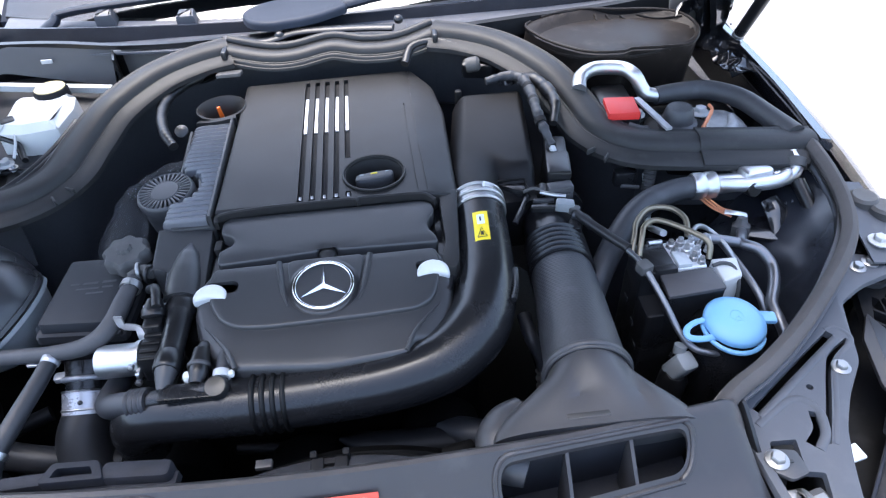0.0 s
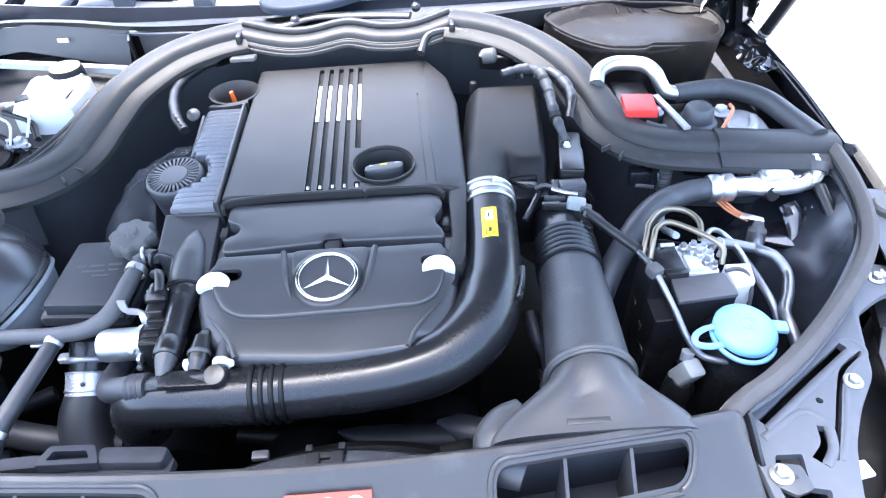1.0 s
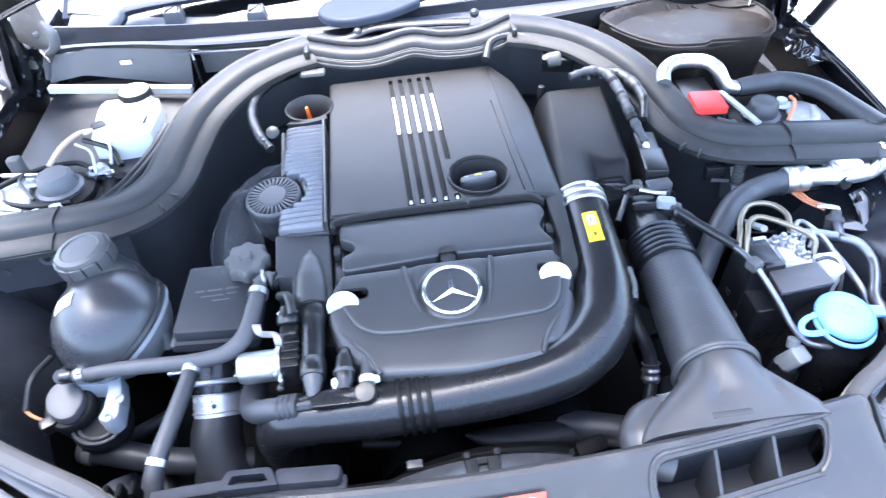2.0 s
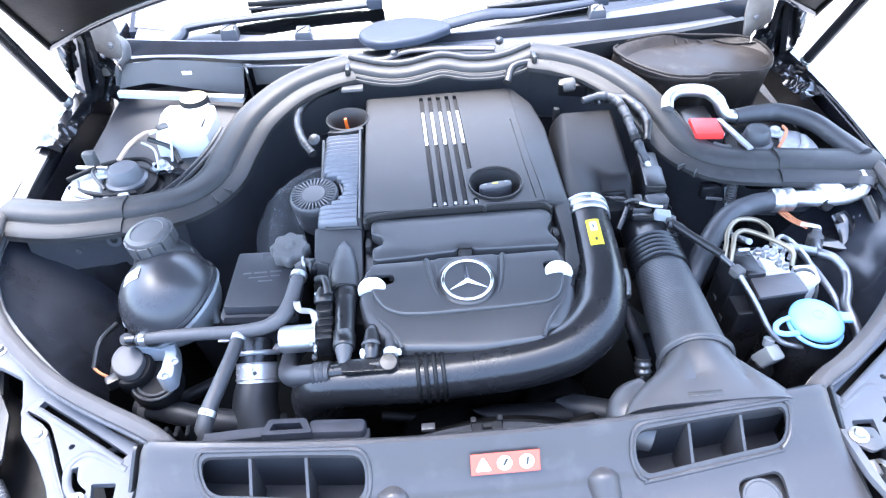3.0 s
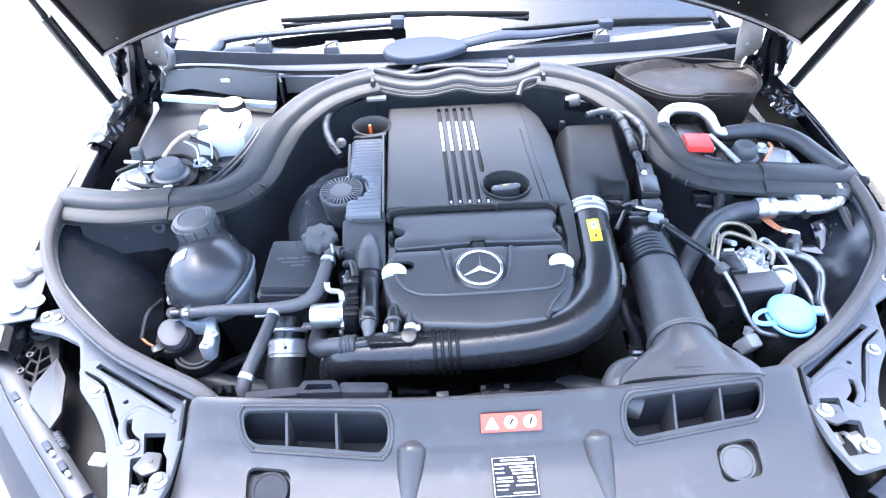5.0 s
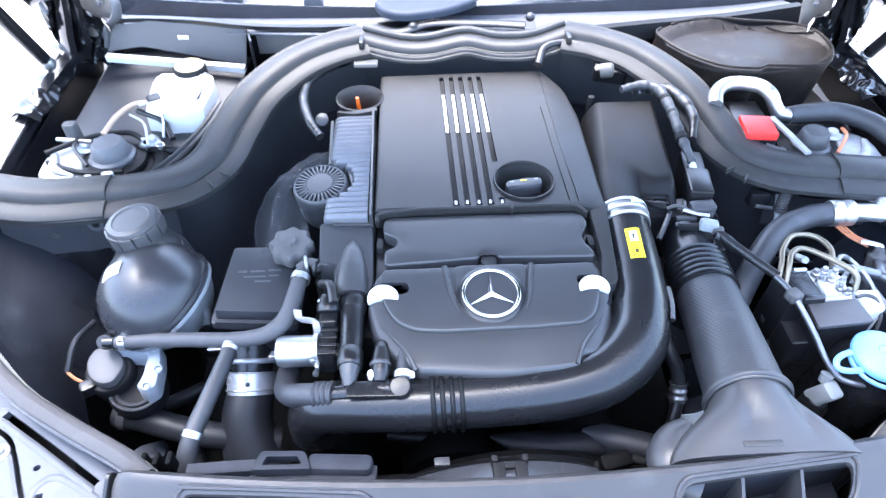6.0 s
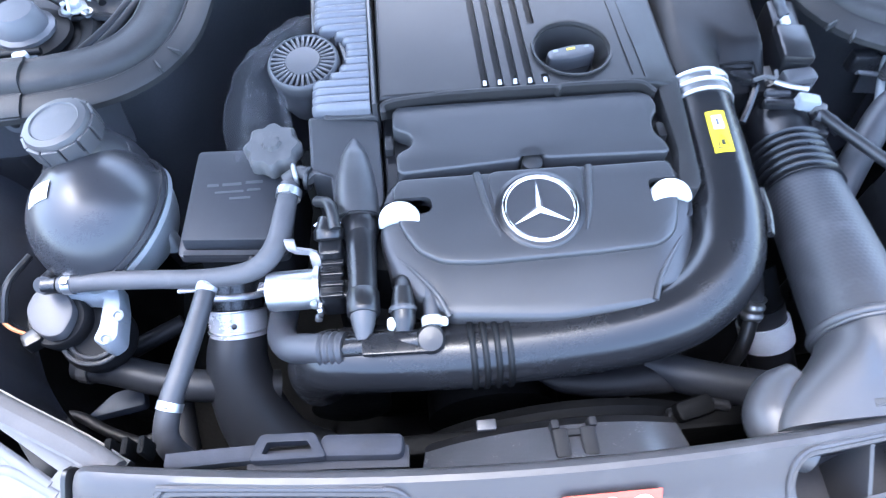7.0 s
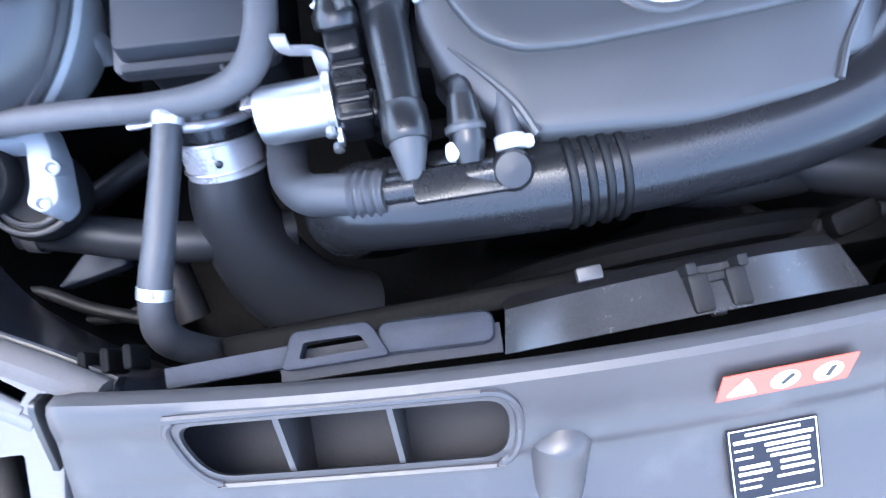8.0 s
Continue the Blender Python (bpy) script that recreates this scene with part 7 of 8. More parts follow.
part("pale_tube", tube([(0.443, 0.632, 0.846), (0.452, 0.668, 0.820), (0.462, 0.715, 0.790), (0.470, 0.750, 0.800), (0.472, 0.782, 0.838)], 0.0048, 14, 6), PALE, bl)
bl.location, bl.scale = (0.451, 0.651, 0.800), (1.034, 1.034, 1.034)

wf = thing("washer_filler", (0.487, 0.497, 0.74), "blue washer fluid cap with a pull tab on a black neck", "filler cap")
WA = Vector((0.04, -0.12, 1))
WC = Vector((0.4875, 0.497, 0.806))
part("neck", lathe([(0.052, -0.14), (0.050, -0.05), (0.046, -0.02), (0.036, -0.006), (0.034, 0.0)], WC, WA, 36), PIPE, wf)
wc_ = part("cap", lathe([(0.035, 0), (0.0372, 0.002), (0.0375, 0.006), (0.035, 0.010), (0.027, 0.0135), (0.014, 0.0155), (0, 0.016)], WC, WA, 48), BLUE, wf, "sky-blue domed cap")
part("tab", tube([(0.455, 0.503, 0.812), (0.440, 0.500, 0.814), (0.426, 0.492, 0.813), (0.424, 0.482, 0.810), (0.437, 0.478, 0.808), (0.458, 0.480, 0.807)], 0.0040, 8, 6, None, 0.6), BLUE, wc_)
part("hinge", box(0.529, 0.497, 0.812, 0.020, 0.017, 0.005, 0.002, pose(0, 0, 0, 0, 0, -12)), BLUE, wc_)
part("rim", torus(WC + Vector((-0.002, -0.005, -0.002)), WA, 0.0362, 0.0030, 40, 8, 150, 330), BLUE, wc_)
CF = axis_frame(WC + WA * 0.0148, WA)
for pts in ([(-0.010, -0.005, 0), (-0.005, 0.008, 0.001), (0.005, 0.008, 0.001), (0.010, -0.005, 0)], [(-0.007, -0.010, 0), (0.0, 0.0, 0.0012), (0.007, -0.010, 0)], [(-0.012, 0.003, 0), (0.0, -0.006, 0.001), (0.012, 0.003, 0)]):
    part("moulded_mark", tube([CF @ Vector(p) for p in pts], 0.0008, 6, 5), BLUE, wc_)

tp = thing("bright_pipe", (0.42, 0.52, 0.78), "thin bright pipe with a grey clip leading to a pale plug", "pipe")
part("pipe", tube([(0.350, 0.668, 0.850), (0.372, 0.630, 0.850), (0.390, 0.592, 0.850), (0.398, 0.562, 0.848), (0.410, 0.520, 0.830), (0.419, 0.490, 0.812), (0.430, 0.470, 0.803), (0.446, 0.462, 0.800), (0.468, 0.458, 0.797)], [0.0036, 0.0036, 0.0038, 0.004, 0.004, 0.004, 0.004, 0.004, 0.0034], 14, 8), DULLALU, tp)
part("sleeve", tube([(0.340, 0.690, 0.850), (0.350, 0.668, 0.850), (0.372, 0.630, 0.850), (0.388, 0.600, 0.852)], 0.0065, 14, 6), RUBBER, tp)
part("clip", box(0.397, 0.566, 0.850, 0.018, 0.018, 0.012, 0.003, pose(0, 0, 0, 0, 0, 20)), MIDGREY, tp)
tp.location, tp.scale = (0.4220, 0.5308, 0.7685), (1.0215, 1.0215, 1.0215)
pl = thing("sensor_plug", (0.415, 0.47, 0.74), "pale translucent plug on a black sensor", "plug")
part("body", box(0.419, 0.472, 0.768, 0.026, 0.024, 0.034, 0.004, pose(0, 0, 0, 20, 10, 20)), GREYTANK, pl)
part("foot", lathe([(0.018, -0.05), (0.018, -0.012), (0.012, 0)], (0.414, 0.470, 0.758), (0, -0.1, 1), 24), PLASTIC, pl)
part("neck", lathe([(0.007, 0), (0.008, 0.012)], (0.418, 0.482, 0.780), (0.2, 0.3, 1), 14), GREYTANK, pl)

ac = thing("air_conditioning_line", (0.55, 0.75, 0.80), "black hose with bare aluminium air-conditioning fittings below the seal", "hose")
part("hose", tube([(0.335, 0.590, 0.745), (0.362, 0.628, 0.785), (0.400, 0.675, 0.810), (0.445, 0.720, 0.822), (0.495, 0.742, 0.827), (0.540, 0.748, 0.829)], [0.0175, 0.0175, 0.0175, 0.0175, 0.0175, 0.017], 20, 8), HOSEGREY, ac)
part("ferrule", lathe([(0.019, 0), (0.0205, 0.003), (0.0205, 0.014), (0.0185, 0.018), (0.0205, 0.022), (0.0205, 0.034), (0.015, 0.038), (0.0135, 0.10)], (0.532, 0.748, 0.829), (1, -0.03, 0.02), 28), ALU, ac, "bare aluminium ferrule")
part("block", box(0.628, 0.750, 0.840, 0.048, 0.030, 0.024, 0.006, pose(0, 0, 0, 0, 0, 8)), ALU, ac)
part("connector_tube", tube([(0.560, 0.745, 0.833), (0.610, 0.733, 0.834), (0.660, 0.735, 0.835), (0.682, 0.752, 0.838), (0.696, 0.772, 0.842)], [0.0105, 0.0105, 0.011, 0.0105, 0.010], 16, 6), ALU, ac)
part("service_cap", lathe([(0.010, 0), (0.0115, 0.003), (0.0115, 0.016), (0.010, 0.018)], (0.616, 0.738, 0.826), (0.1, -1, 0.35), 20), PLASTIC, ac, "black service cap")
part("end_pipe", tube([(0.655, 0.746, 0.832), (0.680, 0.744, 0.834), (0.692, 0.755, 0.845), (0.694, 0.775, 0.850)], 0.012, 16, 6), ALU, ac)
part("band", disc_ring((0.690, 0.752, 0.842), (0.3, 0.7, 0.6), 0.012, 0.0165, 0.014, 24), MIDGREY, ac)
part("lug", box(0.608, 0.765, 0.842, 0.02, 0.012, 0.008, 0.002), ALU, ac)

aw = thing("earth_wires", (0.58, 0.70, 0.79), "thin orange wires running to a pale connector", "wire")
for i in range(3):
    d = i * 0.006
    part("wire", tube([(0.545 + d, 0.740, 0.812), (0.556 + d, 0.715, 0.810), (0.572 + d * 0.6, 0.690 + d, 0.812)], 0.0016, 6, 6), COPPER, aw)
part("lug", tube([(0.566, 0.700, 0.814), (0.580, 0.692, 0.816), (0.594, 0.690, 0.812)], 0.005, 8, 4, None, 0.5), ALU, aw)
part("pressure_switch", lathe([(0.012, -0.022), (0.014, -0.018), (0.014, 0.0), (0.010, 0.003), (0.007, 0.012)], (0.582, 0.676, 0.806), (0.05, 0.3, 1), 6), MIDGREY, aw)

ap = thing("aluminium_pipe", (0.57, 0.62, 0.77), "bent bare aluminium pipe running down past the washer neck", "pipe")
part("pipe", tube([(0.582, 0.672, 0.800), (0.566, 0.645, 0.812), (0.558, 0.628, 0.816), (0.574, 0.612, 0.816), (0.584, 0.590, 0.806), (0.575, 0.562, 0.798), (0.560, 0.535, 0.792), (0.560, 0.510, 0.785), (0.562, 0.488, 0.770), (0.555, 0.47, 0.74)], 0.0074, 16, 7), DULLALU, ap)
part("branch", tube([(0.490, 0.640, 0.822), (0.522, 0.638, 0.820), (0.556, 0.630, 0.815)], 0.007, 14, 5), DULLALU, ap)
part("side_pipe", tube([(0.535, 0.640, 0.810), (0.545, 0.595, 0.802), (0.552, 0.555, 0.792), (0.556, 0.53, 0.775)], 0.005, 12, 6), DULLALU, ap)

sb = thing("spring_mount", (0.66, 0.70, 0.78), "dark pressed steel mount with a bolt under the seal", "bracket")
part("plate", prism(rounded([(0.600, 0.720), (0.690, 0.730), (0.715, 0.705), (0.700, 0.670), (0.640, 0.668), (0.590, 0.690)], 0.012), 0.770, 0.777, 0.002), PAINT, sb)
part("web", tube([(0.655, 0.735, 0.800), (0.660, 0.715, 0.790), (0.650, 0.68, 0.772)], [0.016, 0.020, 0.010], 10, 5, None, 0.6), PAINT, sb)
bolt((0.690, 0.722, 0.795), (0, -0.2, 1), 0.008, sb)
part("upright", tube([(0.690, 0.735, 0.83), (0.698, 0.66, 0.79), (0.692, 0.59, 0.73)], 0.010, 12, 6), PLASTIC, sb)

# small connector cluster under the rear seal
uc = thing("connector_cluster", (0.45, 0.80, 0.80), "dark connectors clipped to the partition below the seal", "connector")
part("body", box(0.448, 0.800, 0.822, 0.036, 0.02, 0.024, 0.004), PLASTIC, uc)
part("coil", tube([(0.486, 0.796, 0.838), (0.484, 0.790, 0.815), (0.482, 0.786, 0.80)], 0.009, 14, 24, relief=lambda s: 1 + 0.12 * math.cos(s * 1500)), MIDGREY, uc)
part("pin", tube([(0.440, 0.789, 0.812), (0.468, 0.787, 0.808)], 0.003, 8, 3), ZINC, uc)

# ---- between air box and seal: looms ----
lm = thing("wiring_loom", (0.33, 0.95, 0.88), "corrugated black wiring loom curving past the air box", "loom")
part("loom", tube([(0.261, 1.004, 0.899), (0.296, 1.012, 0.902), (0.322, 0.997, 0.902), (0.328, 0.946, 0.899), (0.326, 0.903, 0.896), (0.330, 0.862, 0.884), (0.338, 0.835, 0.868)], [0.006, 0.008, 0.009, 0.0085, 0.008, 0.0075, 0.006], 14, 12, relief=lambda s: 1 + 0.10 * math.sin(s * 190) + 0.07 * math.sin(s * 431 + 1)), HOSEGREY, lm)
part("second_strand", tube([(0.300, 1.030, 0.890), (0.342, 0.999, 0.897), (0.358, 0.962, 0.896), (0.362, 0.923, 0.892), (0.350, 0.880, 0.880)], [0.009, 0.011, 0.011, 0.009, 0.006], 14, 10, relief=lambda s: 1 + 0.08 * math.sin(s * 150) + 0.05 * math.sin(s * 377)), RUBBER, lm)
for p, d in (((0.327, 0.930, 0.898), (0.0, -1, -0.1)), ((0.327, 0.880, 0.890), (0.1, -1, -0.3)), ((0.326, 0.972, 0.901), (0.2, -1, 0.0))):
    part("tape_wrap", disc_ring(p, d, 0.0070, 0.0094, 0.010, 18), CARRIER, lm)
part("cut_end", box(0.338, 0.828, 0.866, 0.008, 0.012, 0.008, 0.002, pose(0, 0, 0, 20, 0, 10)), PALE, lm, "pale plug at the loom end")
part("grey_hose", tube([(0.128, 1.085, 0.905), (0.145, 1.118, 0.922), (0.19, 1.125, 0.925), (0.235, 1.100, 0.918), (0.275, 1.090, 0.915)], 0.0075, 14, 14, relief=lambda s: 1 + 0.06 * math.cos(s * 1100)), RUBBER, lm)
for i in range(4):
    part("terminal", tube([(0.284 + 0.011 * i, 1.020, 0.898), (0.286 + 0.011 * i, 1.006, 0.888)], 0.0030, 8, 3), ZINC if i % 2 else PLASTIC, lm)
cl = thing("connector_block", (0.26, 1.08, 0.88), "black electrical connector block behind the air box", "connector")
part("block", box(0.262, 1.085, 0.893, 0.06, 0.04, 0.03, 0.005, pose(0, 0, 0, 20, 0, -15)), PLASTIC, cl)
part("plug", lathe([(0.012, 0), (0.013, 0.004), (0.013, 0.02), (0.009, 0.024)], (0.235, 1.058, 0.905), (1, -0.2, 0.2), 18), MIDGREY, cl)
part("latch", box(0.285, 1.10, 0.912, 0.03, 0.02, 0.012, 0.003), MIDGREY, cl)
part("tag", box(0.213, 1.108, 0.918, 0.03, 0.014, 0.008, 0.002), PALE, cl)

l2 = thing("corrugated_cable", (-0.27, 1.05, 0.85), "corrugated cable sleeve on the partition", "cable")
part("cable", tube([(-0.235, 1.112, 0.900), (-0.262, 1.092, 0.897), (-0.282, 1.050, 0.895), (-0.283, 0.998, 0.893), (-0.268, 0.945, 0.888), (-0.250, 0.915, 0.880)], [0.006, 0.007, 0.008, 0.0085, 0.008, 0.007], 14, 14, relief=lambda s: 1 + 0.07 * math.cos(s * 700) + 0.05 * math.sin(s * 173)), RUBBER, l2)
part("bolt_head", lathe([(0.011, 0), (0.011, 0.004), (0.007, 0.007), (0.003, 0.008)], (-0.254, 0.982, 0.868), (0, -0.6, 0.8), 18), CAPGREY, l2)

# throttle joint below the air box neck
tj = thing("intake_sensor", (0.31, 0.76, 0.82), "small grey sensor and clips at the hose end", "sensor")
part("collar", disc_ring((0.329, 0.752, 0.80), (0.05, 1, 0), 0.036, 0.042, 0.010, 30), PLASTIC, tj)

# ---- rear right compartment ----
jr = thing("ventilation_housing", (0.50, 1.11, 0.82), "brown-black domed ventilation housing with moulded ridges", "housing")
o = [(0.352, 1.158), (0.374, 1.118), (0.400, 1.074), (0.440, 1.036), (0.475, 1.026), (0.508, 1.024), (0.520, 1.034), (0.580, 1.028), (0.628, 1.028), (0.654, 1.062), (0.674, 1.112), (0.655, 1.162), (0.60, 1.180), (0.544, 1.184), (0.484, 1.200), (0.42, 1.192)]


def bowl_z(x, y):
    """The lid sags between its rims, least along the back."""
    r = ((x - 0.515) / 0.155) ** 2 + ((y - 1.108) / 0.088) ** 2
    return 0.922 - 0.034 * max(0.0, 1 - r) ** 0.8 + 0.010 * max(0, (y - 1.11) / 0.08)


wall_ = dense(prism(rounded(o, 0.03, 4), 0.79, 0.917, 0.002, None, None, 0.0), 0.04)
warp(wall_, lambda x, y, z: (x - 0.10 * (0.917 - z) * (0.3 if x < 0.5 else -0.05), y + 0.22 * (0.917 - z), z))
part("wall", wall_, BROWN, jr)
lid = dense(prism(rounded(o, 0.03, 4), 0.0, 0.006, 0.002, None, None, 0, 2), 0.014)
warp(lid, lambda x, y, z: (x, y, bowl_z(x, y) + z - 0.006))
part("lid", lid, BROWN, jr, "dished lid")
part("rim", tube([(x, y, 0.9225 + 0.010 * max(0, (y - 1.11) / 0.08)) for x, y in rounded(o, 0.03, 3)], 0.0026, 8, 1), BROWN, jr)
for pts in ([(0.500, 1.188), (0.508, 1.150), (0.525, 1.105), (0.560, 1.062)], [(0.522, 1.186), (0.545, 1.150), (0.585, 1.105), (0.640, 1.072)], [(0.548, 1.182), (0.580, 1.155), (0.625, 1.125), (0.662, 1.105)], [(0.580, 1.178), (0.612, 1.162), (0.655, 1.145)]):
    part("ridge", tube([(x, y, bowl_z(x, y) + 0.0006) for x, y in pts], 0.0024, 8, 8), BROWN, jr)
sp = thing("silver_pipe", (0.47, 0.96, 0.88), "bare aluminium pipe bending down to a thick foam hose", "pipe")
part("pipe", tube([(0.410, 0.955, 0.895), (0.420, 0.982, 0.904), (0.450, 1.003, 0.906), (0.494, 0.997, 0.905), (0.511, 0.976, 0.900), (0.521, 0.968, 0.884), (0.531, 0.962, 0.872), (0.553, 0.956, 0.869)], 0.012, 18, 7), ALU, sp)
part("foam_hose", tube([(0.545, 0.957, 0.869), (0.580, 0.962, 0.869), (0.635, 0.962, 0.869), (0.680, 0.925, 0.868), (0.700, 0.86, 0.866), (0.712, 0.805, 0.866)], [0.015, 0.016, 0.0165, 0.0165, 0.0165, 0.0165], 18, 8), HOSEGREY, sp, "thick black foam sleeve")
bt = thing("battery_terminal", (0.455, 0.91, 0.85), "black jump-start terminal with a red cover", "terminal")
part("base", box(0.468, 0.935, 0.858, 0.056, 0.110, 0.045, 0.004, pose(0, 0, 0, 0, 0, -2)), PLASTIC, bt)
part("red_cover", box(0.467, 0.904, 0.882, 0.050, 0.054, 0.012, 0.0015, pose(0, 0, 0, 0, 0, -6)), RED, bt, "red hinged cover")
part("clamp", tube([(0.470, 0.870, 0.868), (0.490, 0.860, 0.865), (0.500, 0.868, 0.86)], 0.007, 10, 5), MIDGREY, bt)
part("strap", sweep([(0.503, 0.935, 0.880), (0.512, 0.885, 0.880), (0.522, 0.835, 0.878)], [(-0.005, -0.002), (0.005, -0.002), (0.005, 0.002), (-0.005, 0.002)], 4), CLEARDIRT, bt)


def tower(s, x, y, r):
    """Suspension tower: black bowl with a dark cap, and the bright outboard plate with its nuts."""
    t = thing("suspension_tower", (x, y, 0.80), "suspension tower with a slate-grey cap, bright plate and nuts", "suspension tower", "suspension towers")
    part("bowl", lathe([(0.085, -0.04), (0.084, -0.012), (0.076, -0.004), (0.064, -0.006), (0.058, -0.012), (0.050, -0.010)], (x, y, 0.846), seg=40), BLACKRUBBER, t, "black bowl round the cap")
    o = [(0.030, -0.052), (0.075, -0.060), (0.108, -0.045), (0.112, 0.005), (0.096, 0.035), (0.058, 0.038), (0.050, 0.0)]
    part("plate", dense(prism(rounded([(x + s * a, y + b) for a, b in o], 0.014, 4), 0.82, 0.850, 0.006, steps=3), 0.02), CLEARDIRT, t, "dusty white outboard plate")
    part("plate_ridge", tube([(x + s * 0.045, y - 0.045, 0.850), (x + s * 0.080, y - 0.030, 0.854), (x + s * 0.098, y + 0.010, 0.851)], [0.006, 0.009, 0.006], 12, 6, None, 0.6), CLEARDIRT, t)
    part("boot", lathe([(0.052, 0), (0.050, 0.006), (0.042, 0.008), (0.036, 0.010)], (x, y, 0.840), seg=36), BLACKRUBBER, t)
    part("cap", lathe([(r + 0.006, 0), (r + 0.006, 0.005), (r, 0.008), (r * 0.86, 0.026), (r * 0.72, 0.031), (0, 0.032)], (x, y, 0.850), seg=14), CAPGREY if s > 0 else LIPGREY, t, "slate-grey faceted cap")
    for a, b, q in ((-0.010, -0.054, 0.010), (0.020, -0.060, 0.008), (0.052, 0.030, 0.010), (-0.052, 0.042, 0.008)):
        bolt((x + s * a, y + b, 0.848), (0, 0, 1), q, t, mat=PALE)
    part("wire", tube([(x + s * 0.03, y - 0.030, 0.856), (x + s * 0.055, y, 0.868), (x + s * 0.065, y + 0.03, 0.862)], 0.003, 8, 8), COPPER if s > 0 else RUBBER, t)
    return t


tower(1, 0.562, 0.893, 0.026)
tower(-1, -0.591, 0.917, 0.031)

# ---- rear left compartment ----
br_ = thing("brake_fluid_reservoir", (-0.50, 1.06, 0.80), "white plastic brake fluid reservoir with a grey and yellow cap", "reservoir")
o = rounded([(-0.566, 1.062), (-0.556, 0.992), (-0.510, 0.984), (-0.450, 0.996), (-0.445, 1.070), (-0.457, 1.118), (-0.554, 1.120), (-0.570, 1.095)], 0.006, 4)
part("body", dense(prism(o, 0.795, 0.896, 0.012, None, None, 0.006, 1), 0.03), WHITE, br_)
bc_ = part("cap", lathe([(0.027, 0), (0.028, 0.003), (0.028, 0.020), (0.026, 0.023), (0, 0.024)], (-0.498, 1.112, 0.882), (0, 0, 1), 45, None, 15, 0.03), CARRIER, br_, "grooved black cap")
part("cap_label", lathe([(0.0255, 0), (0.0255, 0.0012), (0, 0.0014)], (-0.498, 1.112, 0.9055), seg=30), TANYELLOW, bc_, "faded yellow disc")
part("rib", box(-0.522, 0.979, 0.842, 0.007, 0.006, 0.07, 0.002, pose(0, 0, 0, 0, 6, 0)), DARKINK, br_)
part("float_block", box(-0.540, 1.022, 0.8935, 0.022, 0.022, 0.010, 0.003, pose(0, 0, 0, 0, 0, 30)), DARKINK, br_, "black level switch")
bb = thing("side_cover", (-0.62, 1.10, 0.80), "smooth dark grey sloping cover behind the reservoir", "cover")
part("panel", sheet(lambda u, v: (-0.705 + 0.27 * u + 0.02 * v, 0.97 + 0.27 * v - 0.02 * u, 0.832 + 0.03 * v + 0.012 * math.sin(u * 3.1)), 12, 12, 0.004), BODYGREY, bb)
part("front_edge", tube([(-0.705, 0.968, 0.832), (-0.62, 0.960, 0.840), (-0.52, 0.952, 0.838), (-0.44, 0.95, 0.832)], 0.006, 8, 5), RUBBER, bb)

wl = thing("taped_loom", (-0.56, 0.99, 0.86), "tan taped wiring loom with white wires", "loom")
part("tape", tube([(-0.604, 0.940, 0.880), (-0.590, 0.975, 0.890), (-0.570, 1.005, 0.894), (-0.548, 1.016, 0.892)], [0.004, 0.0045, 0.004, 0.003], 12, 6), TAN, wl)
part("white_wire", tube([(-0.562, 1.005, 0.892), (-0.535, 1.015, 0.892), (-0.520, 0.985, 0.880), (-0.512, 0.945, 0.868)], 0.0022, 8, 8), PALE, wl)
part("white_wire", tube([(-0.575, 0.990, 0.884), (-0.550, 0.975, 0.875), (-0.535, 0.93, 0.862)], 0.0022, 8, 8), PALE, wl)
part("dark_wire", tube([(-0.565, 1.0, 0.885), (-0.525, 0.99, 0.870), (-0.500, 0.95, 0.86)], 0.005, 8, 8), RUBBER, wl)
for k in range(2):
    c = solo("cable_channel", tube([(-0.530 + 0.02 * k, 0.850, 0.850), (-0.485 + 0.012 * k, 0.905, 0.858), (-0.452 + 0.010 * k, 0.965, 0.870), (-0.430 + 0.008 * k, 1.02, 0.884)], 0.006, 10, 8), RUBBER, "black cable channel beside the seal", "cable", "cable channels")
for x, y, r, h in ((-0.543, 0.969, 0.0075, 0.016), (-0.552, 0.953, 0.006, 0.022), (-0.526, 0.952, 0.005, 0.014), (-0.634, 0.962, 0.006, 0.018)):
    vn = thing("vacuum_nipple", (x, y, 0.845), "small pale plastic nipple on the bulkhead hoses", "fitting", "vacuum nipples")
    part("stem", lathe([(r, 0), (r, h * 0.5), (r * 0.6, h * 0.6), (r * 0.6, h)], (x, y, 0.840), (0.15, -0.1, 1), 14), PALE, vn)
    part("collar", disc_ring((x, y, 0.846), (0.15, -0.1, 1), r * 0.9, r * 1.5, 0.003, 16), ZINC, vn)
for pts in ([(-0.700, 0.925, 0.856), (-0.655, 0.948, 0.862), (-0.622, 0.962, 0.864), (-0.575, 0.968, 0.862), (-0.545, 0.950, 0.856)], [(-0.690, 0.905, 0.852), (-0.650, 0.880, 0.856), (-0.610, 0.868, 0.856), (-0.560, 0.872, 0.855)]):
    solo("thin_hose", tube(pts, 0.0045, 10, 8), BLACKRUBBER, "thin black hose across the suspension tower", "hose", "thin hoses")
pg = thing("blue_grey_plug", (-0.66, 0.965, 0.86), "small blue-grey plug with a bracket", "plug")
part("body", box(-0.665, 0.965, 0.872, 0.022, 0.018, 0.03, 0.004), MIDGREY, pg)
part("bracket", tube([(-0.69, 0.955, 0.862), (-0.66, 0.95, 0.862), (-0.63, 0.945, 0.862)], 0.004, 8, 4), ZINC, pg)

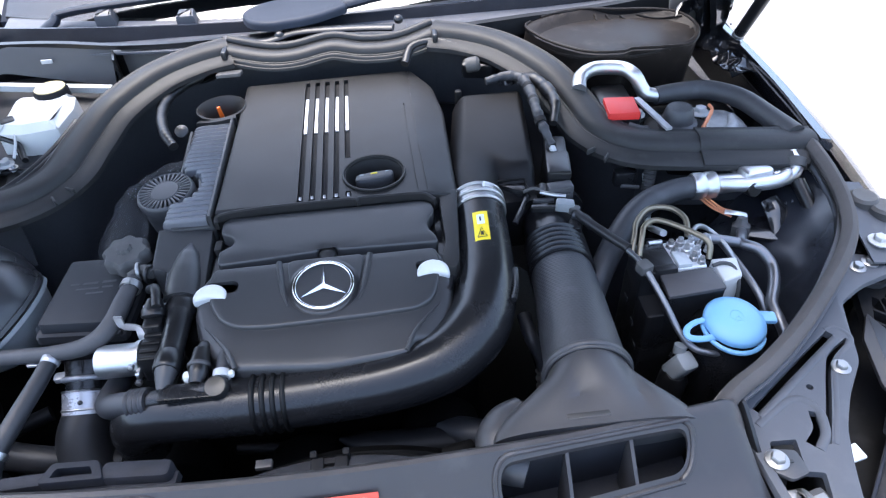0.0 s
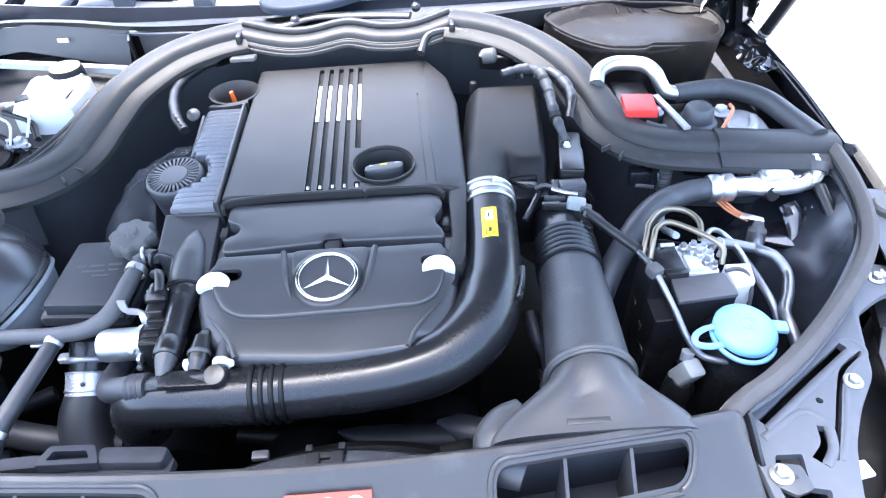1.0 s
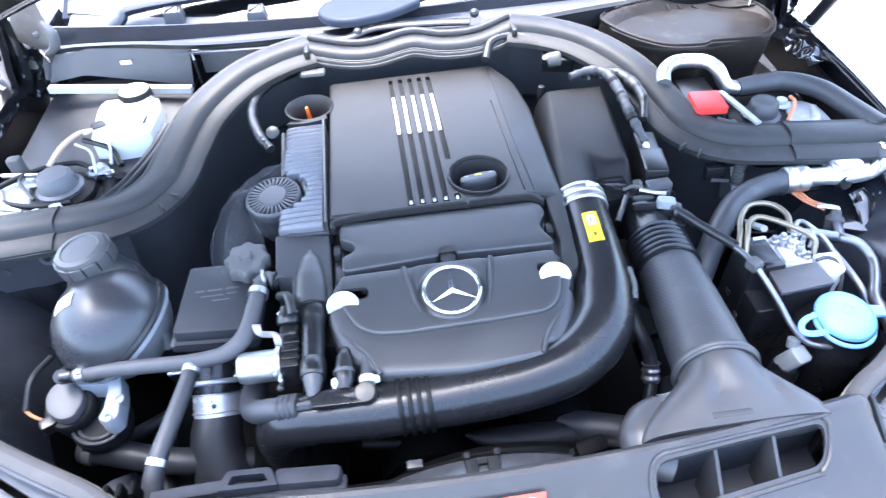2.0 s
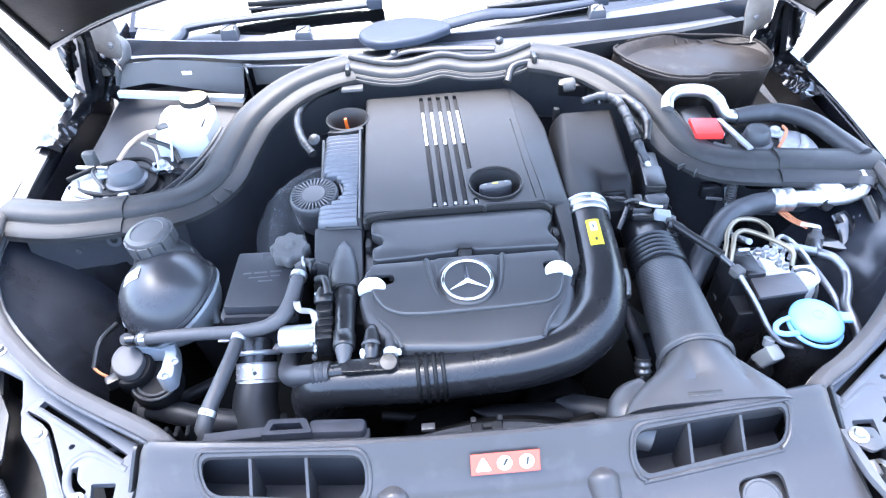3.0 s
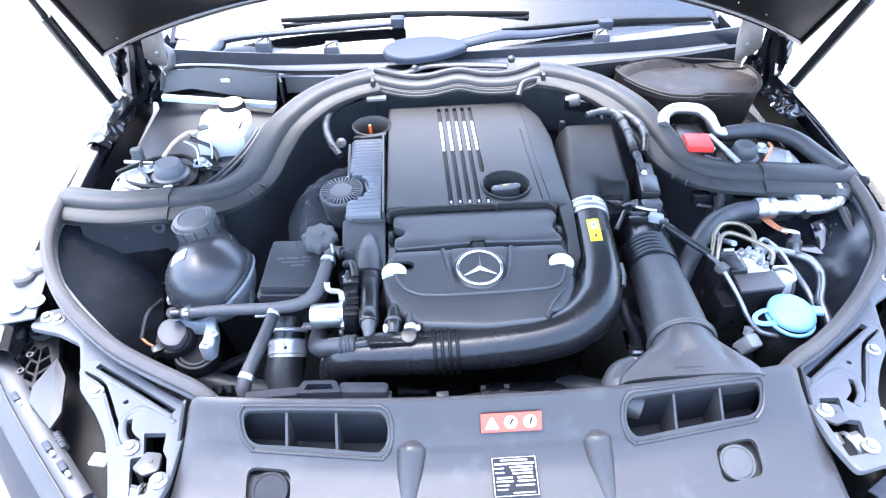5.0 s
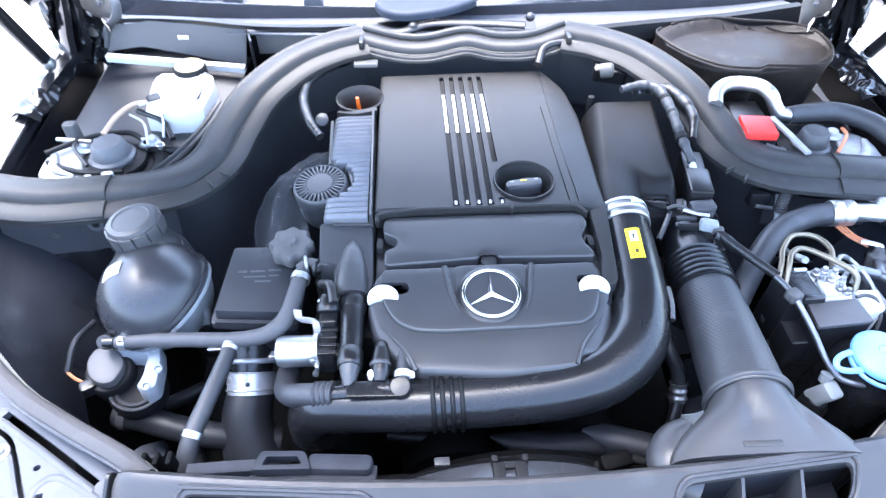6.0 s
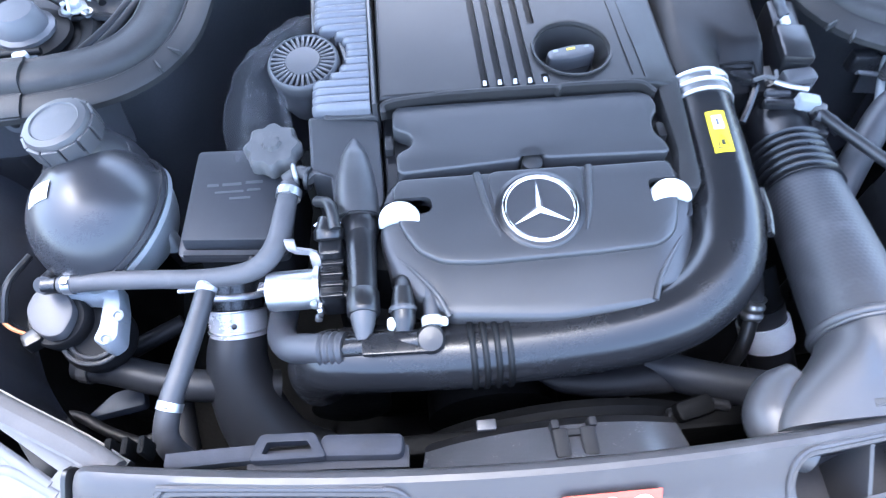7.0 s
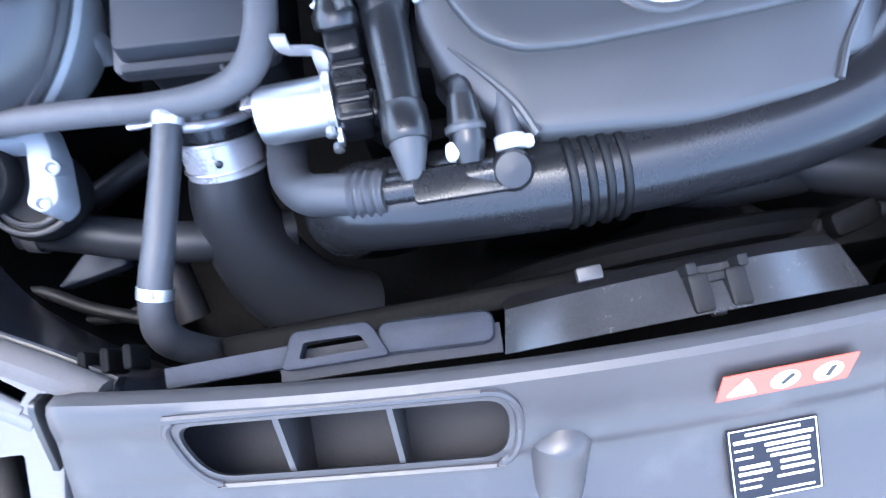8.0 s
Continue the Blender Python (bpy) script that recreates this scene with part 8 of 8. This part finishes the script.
# ---- fan shroud and its clips at the front ----
fan = thing("fan_shroud", (0, 0.40, 0.6), "grey-black plastic fan shroud behind the front cover", "fan shroud")
def shroud_rim(u, v):
    """The round duct of the fan: the crown of a wide ring whose left end is cut off square."""
    a = radians(131 - 71 * u)
    r = 0.2145 - 0.0105 * v
    return Vector((0.0 + r * math.cos(a) * 1.02, 0.352 + 0.032 * v, 0.594 + r * math.sin(a)))
part("rim", sheet(shroud_rim, 32, 4, 0.004), SHROUD, fan, "grey crown of the fan duct")
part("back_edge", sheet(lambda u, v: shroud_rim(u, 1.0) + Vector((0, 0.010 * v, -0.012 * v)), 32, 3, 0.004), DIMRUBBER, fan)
q_ = shroud_rim(0.27, 0.9)
part("lug", box(q_.x, q_.y + 0.014, q_.z - 0.002, 0.018, 0.010, 0.006, 0.001), CAPGREY, fan)
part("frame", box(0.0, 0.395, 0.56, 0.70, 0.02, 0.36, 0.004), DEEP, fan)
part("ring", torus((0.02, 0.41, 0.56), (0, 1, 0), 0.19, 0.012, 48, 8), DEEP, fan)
fc = thing("shroud_clip", (0.0, 0.37, 0.82), "grey plastic clip block with prongs at the panel edge", "clip")
for x in (-0.0155, 0.0095):
    part("cheek", box(x, 0.366, 0.800, 0.014, 0.026, 0.018, 0.002), CARRIER, fc)
    part("prong", box(x - 0.004 if x < 0 else x + 0.005, 0.382, 0.803, 0.007, 0.008, 0.018, 0.001), CARRIER, fc)
part("bridge", box(-0.003, 0.375, 0.802, 0.036, 0.006, 0.010, 0.001), CARRIER, fc)
part("tongue", box(-0.003, 0.360, 0.796, 0.009, 0.020, 0.006, 0.001), PLASTIC, fc)
bk = thing("panel_edge_clip", (-0.25, 0.385, 0.82), "grey plastic edge holder with an open loop", "holder")
part("bar", sweep([(-0.352, 0.3735, 0.830), (-0.31, 0.373, 0.834), (-0.272, 0.3725, 0.836)], [(-0.006, -0.012), (0.006, -0.012), (0.006, 0.002), (0.003, 0.004), (-0.006, 0.004)], 6), BUFFER, bk)
part("low_bar", sweep([(-0.285, 0.366, 0.826), (-0.22, 0.364, 0.828), (-0.150, 0.360, 0.828)], [(-0.010, -0.010), (0.008, -0.010), (0.008, 0.002), (-0.010, 0.002)], 6), BUFFER, bk)
frame_ = prism(rounded([(-0.281, 0.364), (-0.272, 0.386), (-0.226, 0.384), (-0.216, 0.362)], 0.005, 4), 0.832, 0.845, 0.002)
part("loop", cut(frame_, prism(rounded([(-0.2695, 0.369), (-0.2655, 0.3785), (-0.2325, 0.377), (-0.2275, 0.368)], 0.002), 0.80, 0.90, 0)), BUFFER, bk, "", True, 30)
part("pad", box(-0.188, 0.3705, 0.834, 0.070, 0.020, 0.018, 0.005, pose(0, 0, 0, 0, 0, -4)), BUFFER, bk)
for i in range(3):
    solo("rubber_fin", box(-0.405 + 0.014 * i, 0.392, 0.815, 0.006, 0.016, 0.026, 0.002), DEEP, "small black rubber fin at the panel end", "fin", "panel fins")

# low pipes and cables in the dark, some in rubber already darkened for shade
lo = thing("lower_pipe", (0.09, 0.44, 0.66), "dark lower air pipe crossing below the charge pipe", "pipe")
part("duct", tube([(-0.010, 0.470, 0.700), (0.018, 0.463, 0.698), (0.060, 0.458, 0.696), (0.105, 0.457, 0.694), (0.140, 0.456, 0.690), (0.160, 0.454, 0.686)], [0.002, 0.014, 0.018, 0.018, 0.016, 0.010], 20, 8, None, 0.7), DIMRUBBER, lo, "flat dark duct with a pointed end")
part("pipe", tube([(0.120, 0.478, 0.690), (0.152, 0.460, 0.694), (0.205, 0.443, 0.692), (0.255, 0.432, 0.688), (0.31, 0.425, 0.675)], [0.016, 0.021, 0.022, 0.022, 0.022], 20, 8), TURBORUBBER, lo)
l3 = thing("intercooler_hose", (0.28, 0.49, 0.64), "black hose end with a wide bright clamp", "hose")
part("hose", tube([(0.296, 0.556, 0.655), (0.306, 0.538, 0.630), (0.318, 0.512, 0.598), (0.330, 0.486, 0.560), (0.336, 0.465, 0.50)], 0.029, 24, 6), RUBBER, l3)
part("band", disc_ring((0.304, 0.542, 0.635), (0.3, -0.62, -0.72), 0.029, 0.0322, 0.034, 36), BRIGHTBAND, l3, "wide bright clamp")
part("neck", tube([(0.285, 0.590, 0.69), (0.292, 0.566, 0.668), (0.300, 0.550, 0.647)], 0.026, 22, 5), DEEP, l3)
l4 = thing("spring_connector", (0.262, 0.53, 0.68), "bright ringed connector on a thin hose", "connector")
part("hose", tube([(0.250, 0.600, 0.750), (0.255, 0.567, 0.738), (0.267, 0.556, 0.712), (0.272, 0.545, 0.690)], 0.010, 14, 6), HOSEGREY, l4)
part("ringed_end", tube([(0.272, 0.546, 0.692), (0.271, 0.530, 0.668)], 0.0125, 18, 16, relief=lambda s: 1 + 0.10 * math.cos(s * 560)), ZINC, l4)
part("tail", tube([(0.271, 0.530, 0.672), (0.258, 0.500, 0.64), (0.25, 0.49, 0.58)], 0.009, 12, 5), RUBBER, l4)
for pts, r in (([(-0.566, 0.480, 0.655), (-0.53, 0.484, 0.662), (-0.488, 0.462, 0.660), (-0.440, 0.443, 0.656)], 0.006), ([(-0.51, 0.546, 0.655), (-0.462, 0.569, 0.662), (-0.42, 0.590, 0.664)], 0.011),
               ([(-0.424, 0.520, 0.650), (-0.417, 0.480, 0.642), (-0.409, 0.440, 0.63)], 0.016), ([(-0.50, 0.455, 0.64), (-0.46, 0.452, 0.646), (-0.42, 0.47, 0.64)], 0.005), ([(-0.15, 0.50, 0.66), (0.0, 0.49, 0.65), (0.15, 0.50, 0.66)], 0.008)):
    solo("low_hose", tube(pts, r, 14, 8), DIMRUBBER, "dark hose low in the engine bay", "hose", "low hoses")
dw = thing("deflector_wedge", (-0.50, 0.51, 0.60), "blue-grey plastic deflector low beside the pump hose", "deflector")
part("blade", dense(prism(rounded([(-0.540, 0.494), (-0.512, 0.524), (-0.478, 0.533), (-0.470, 0.506), (-0.50, 0.500)], 0.006, 4), 0.606, 0.622, 0.003), 0.03), SLATE, dw)
part("stem", tube([(-0.50, 0.51, 0.607), (-0.50, 0.52, 0.54)], 0.008, 10, 3), CARRIER, dw)
bv = thing("small_valve", (0.14, 0.42, 0.72), "dim valve with a pale fitting deep below the pipe", "valve")
part("body", box(0.135, 0.405, 0.742, 0.040, 0.020, 0.022, 0.004, pose(0, 0, 0, 10, 0, 12)), DEEP, bv)
part("nozzle", tube([(0.155, 0.408, 0.745), (0.172, 0.404, 0.742)], 0.006, 12, 3), CARRIER, bv)
part("pipe", tube([(0.115, 0.402, 0.74), (0.10, 0.42, 0.70), (0.09, 0.45, 0.66)], 0.006, 10, 4), RUBBER, bv)
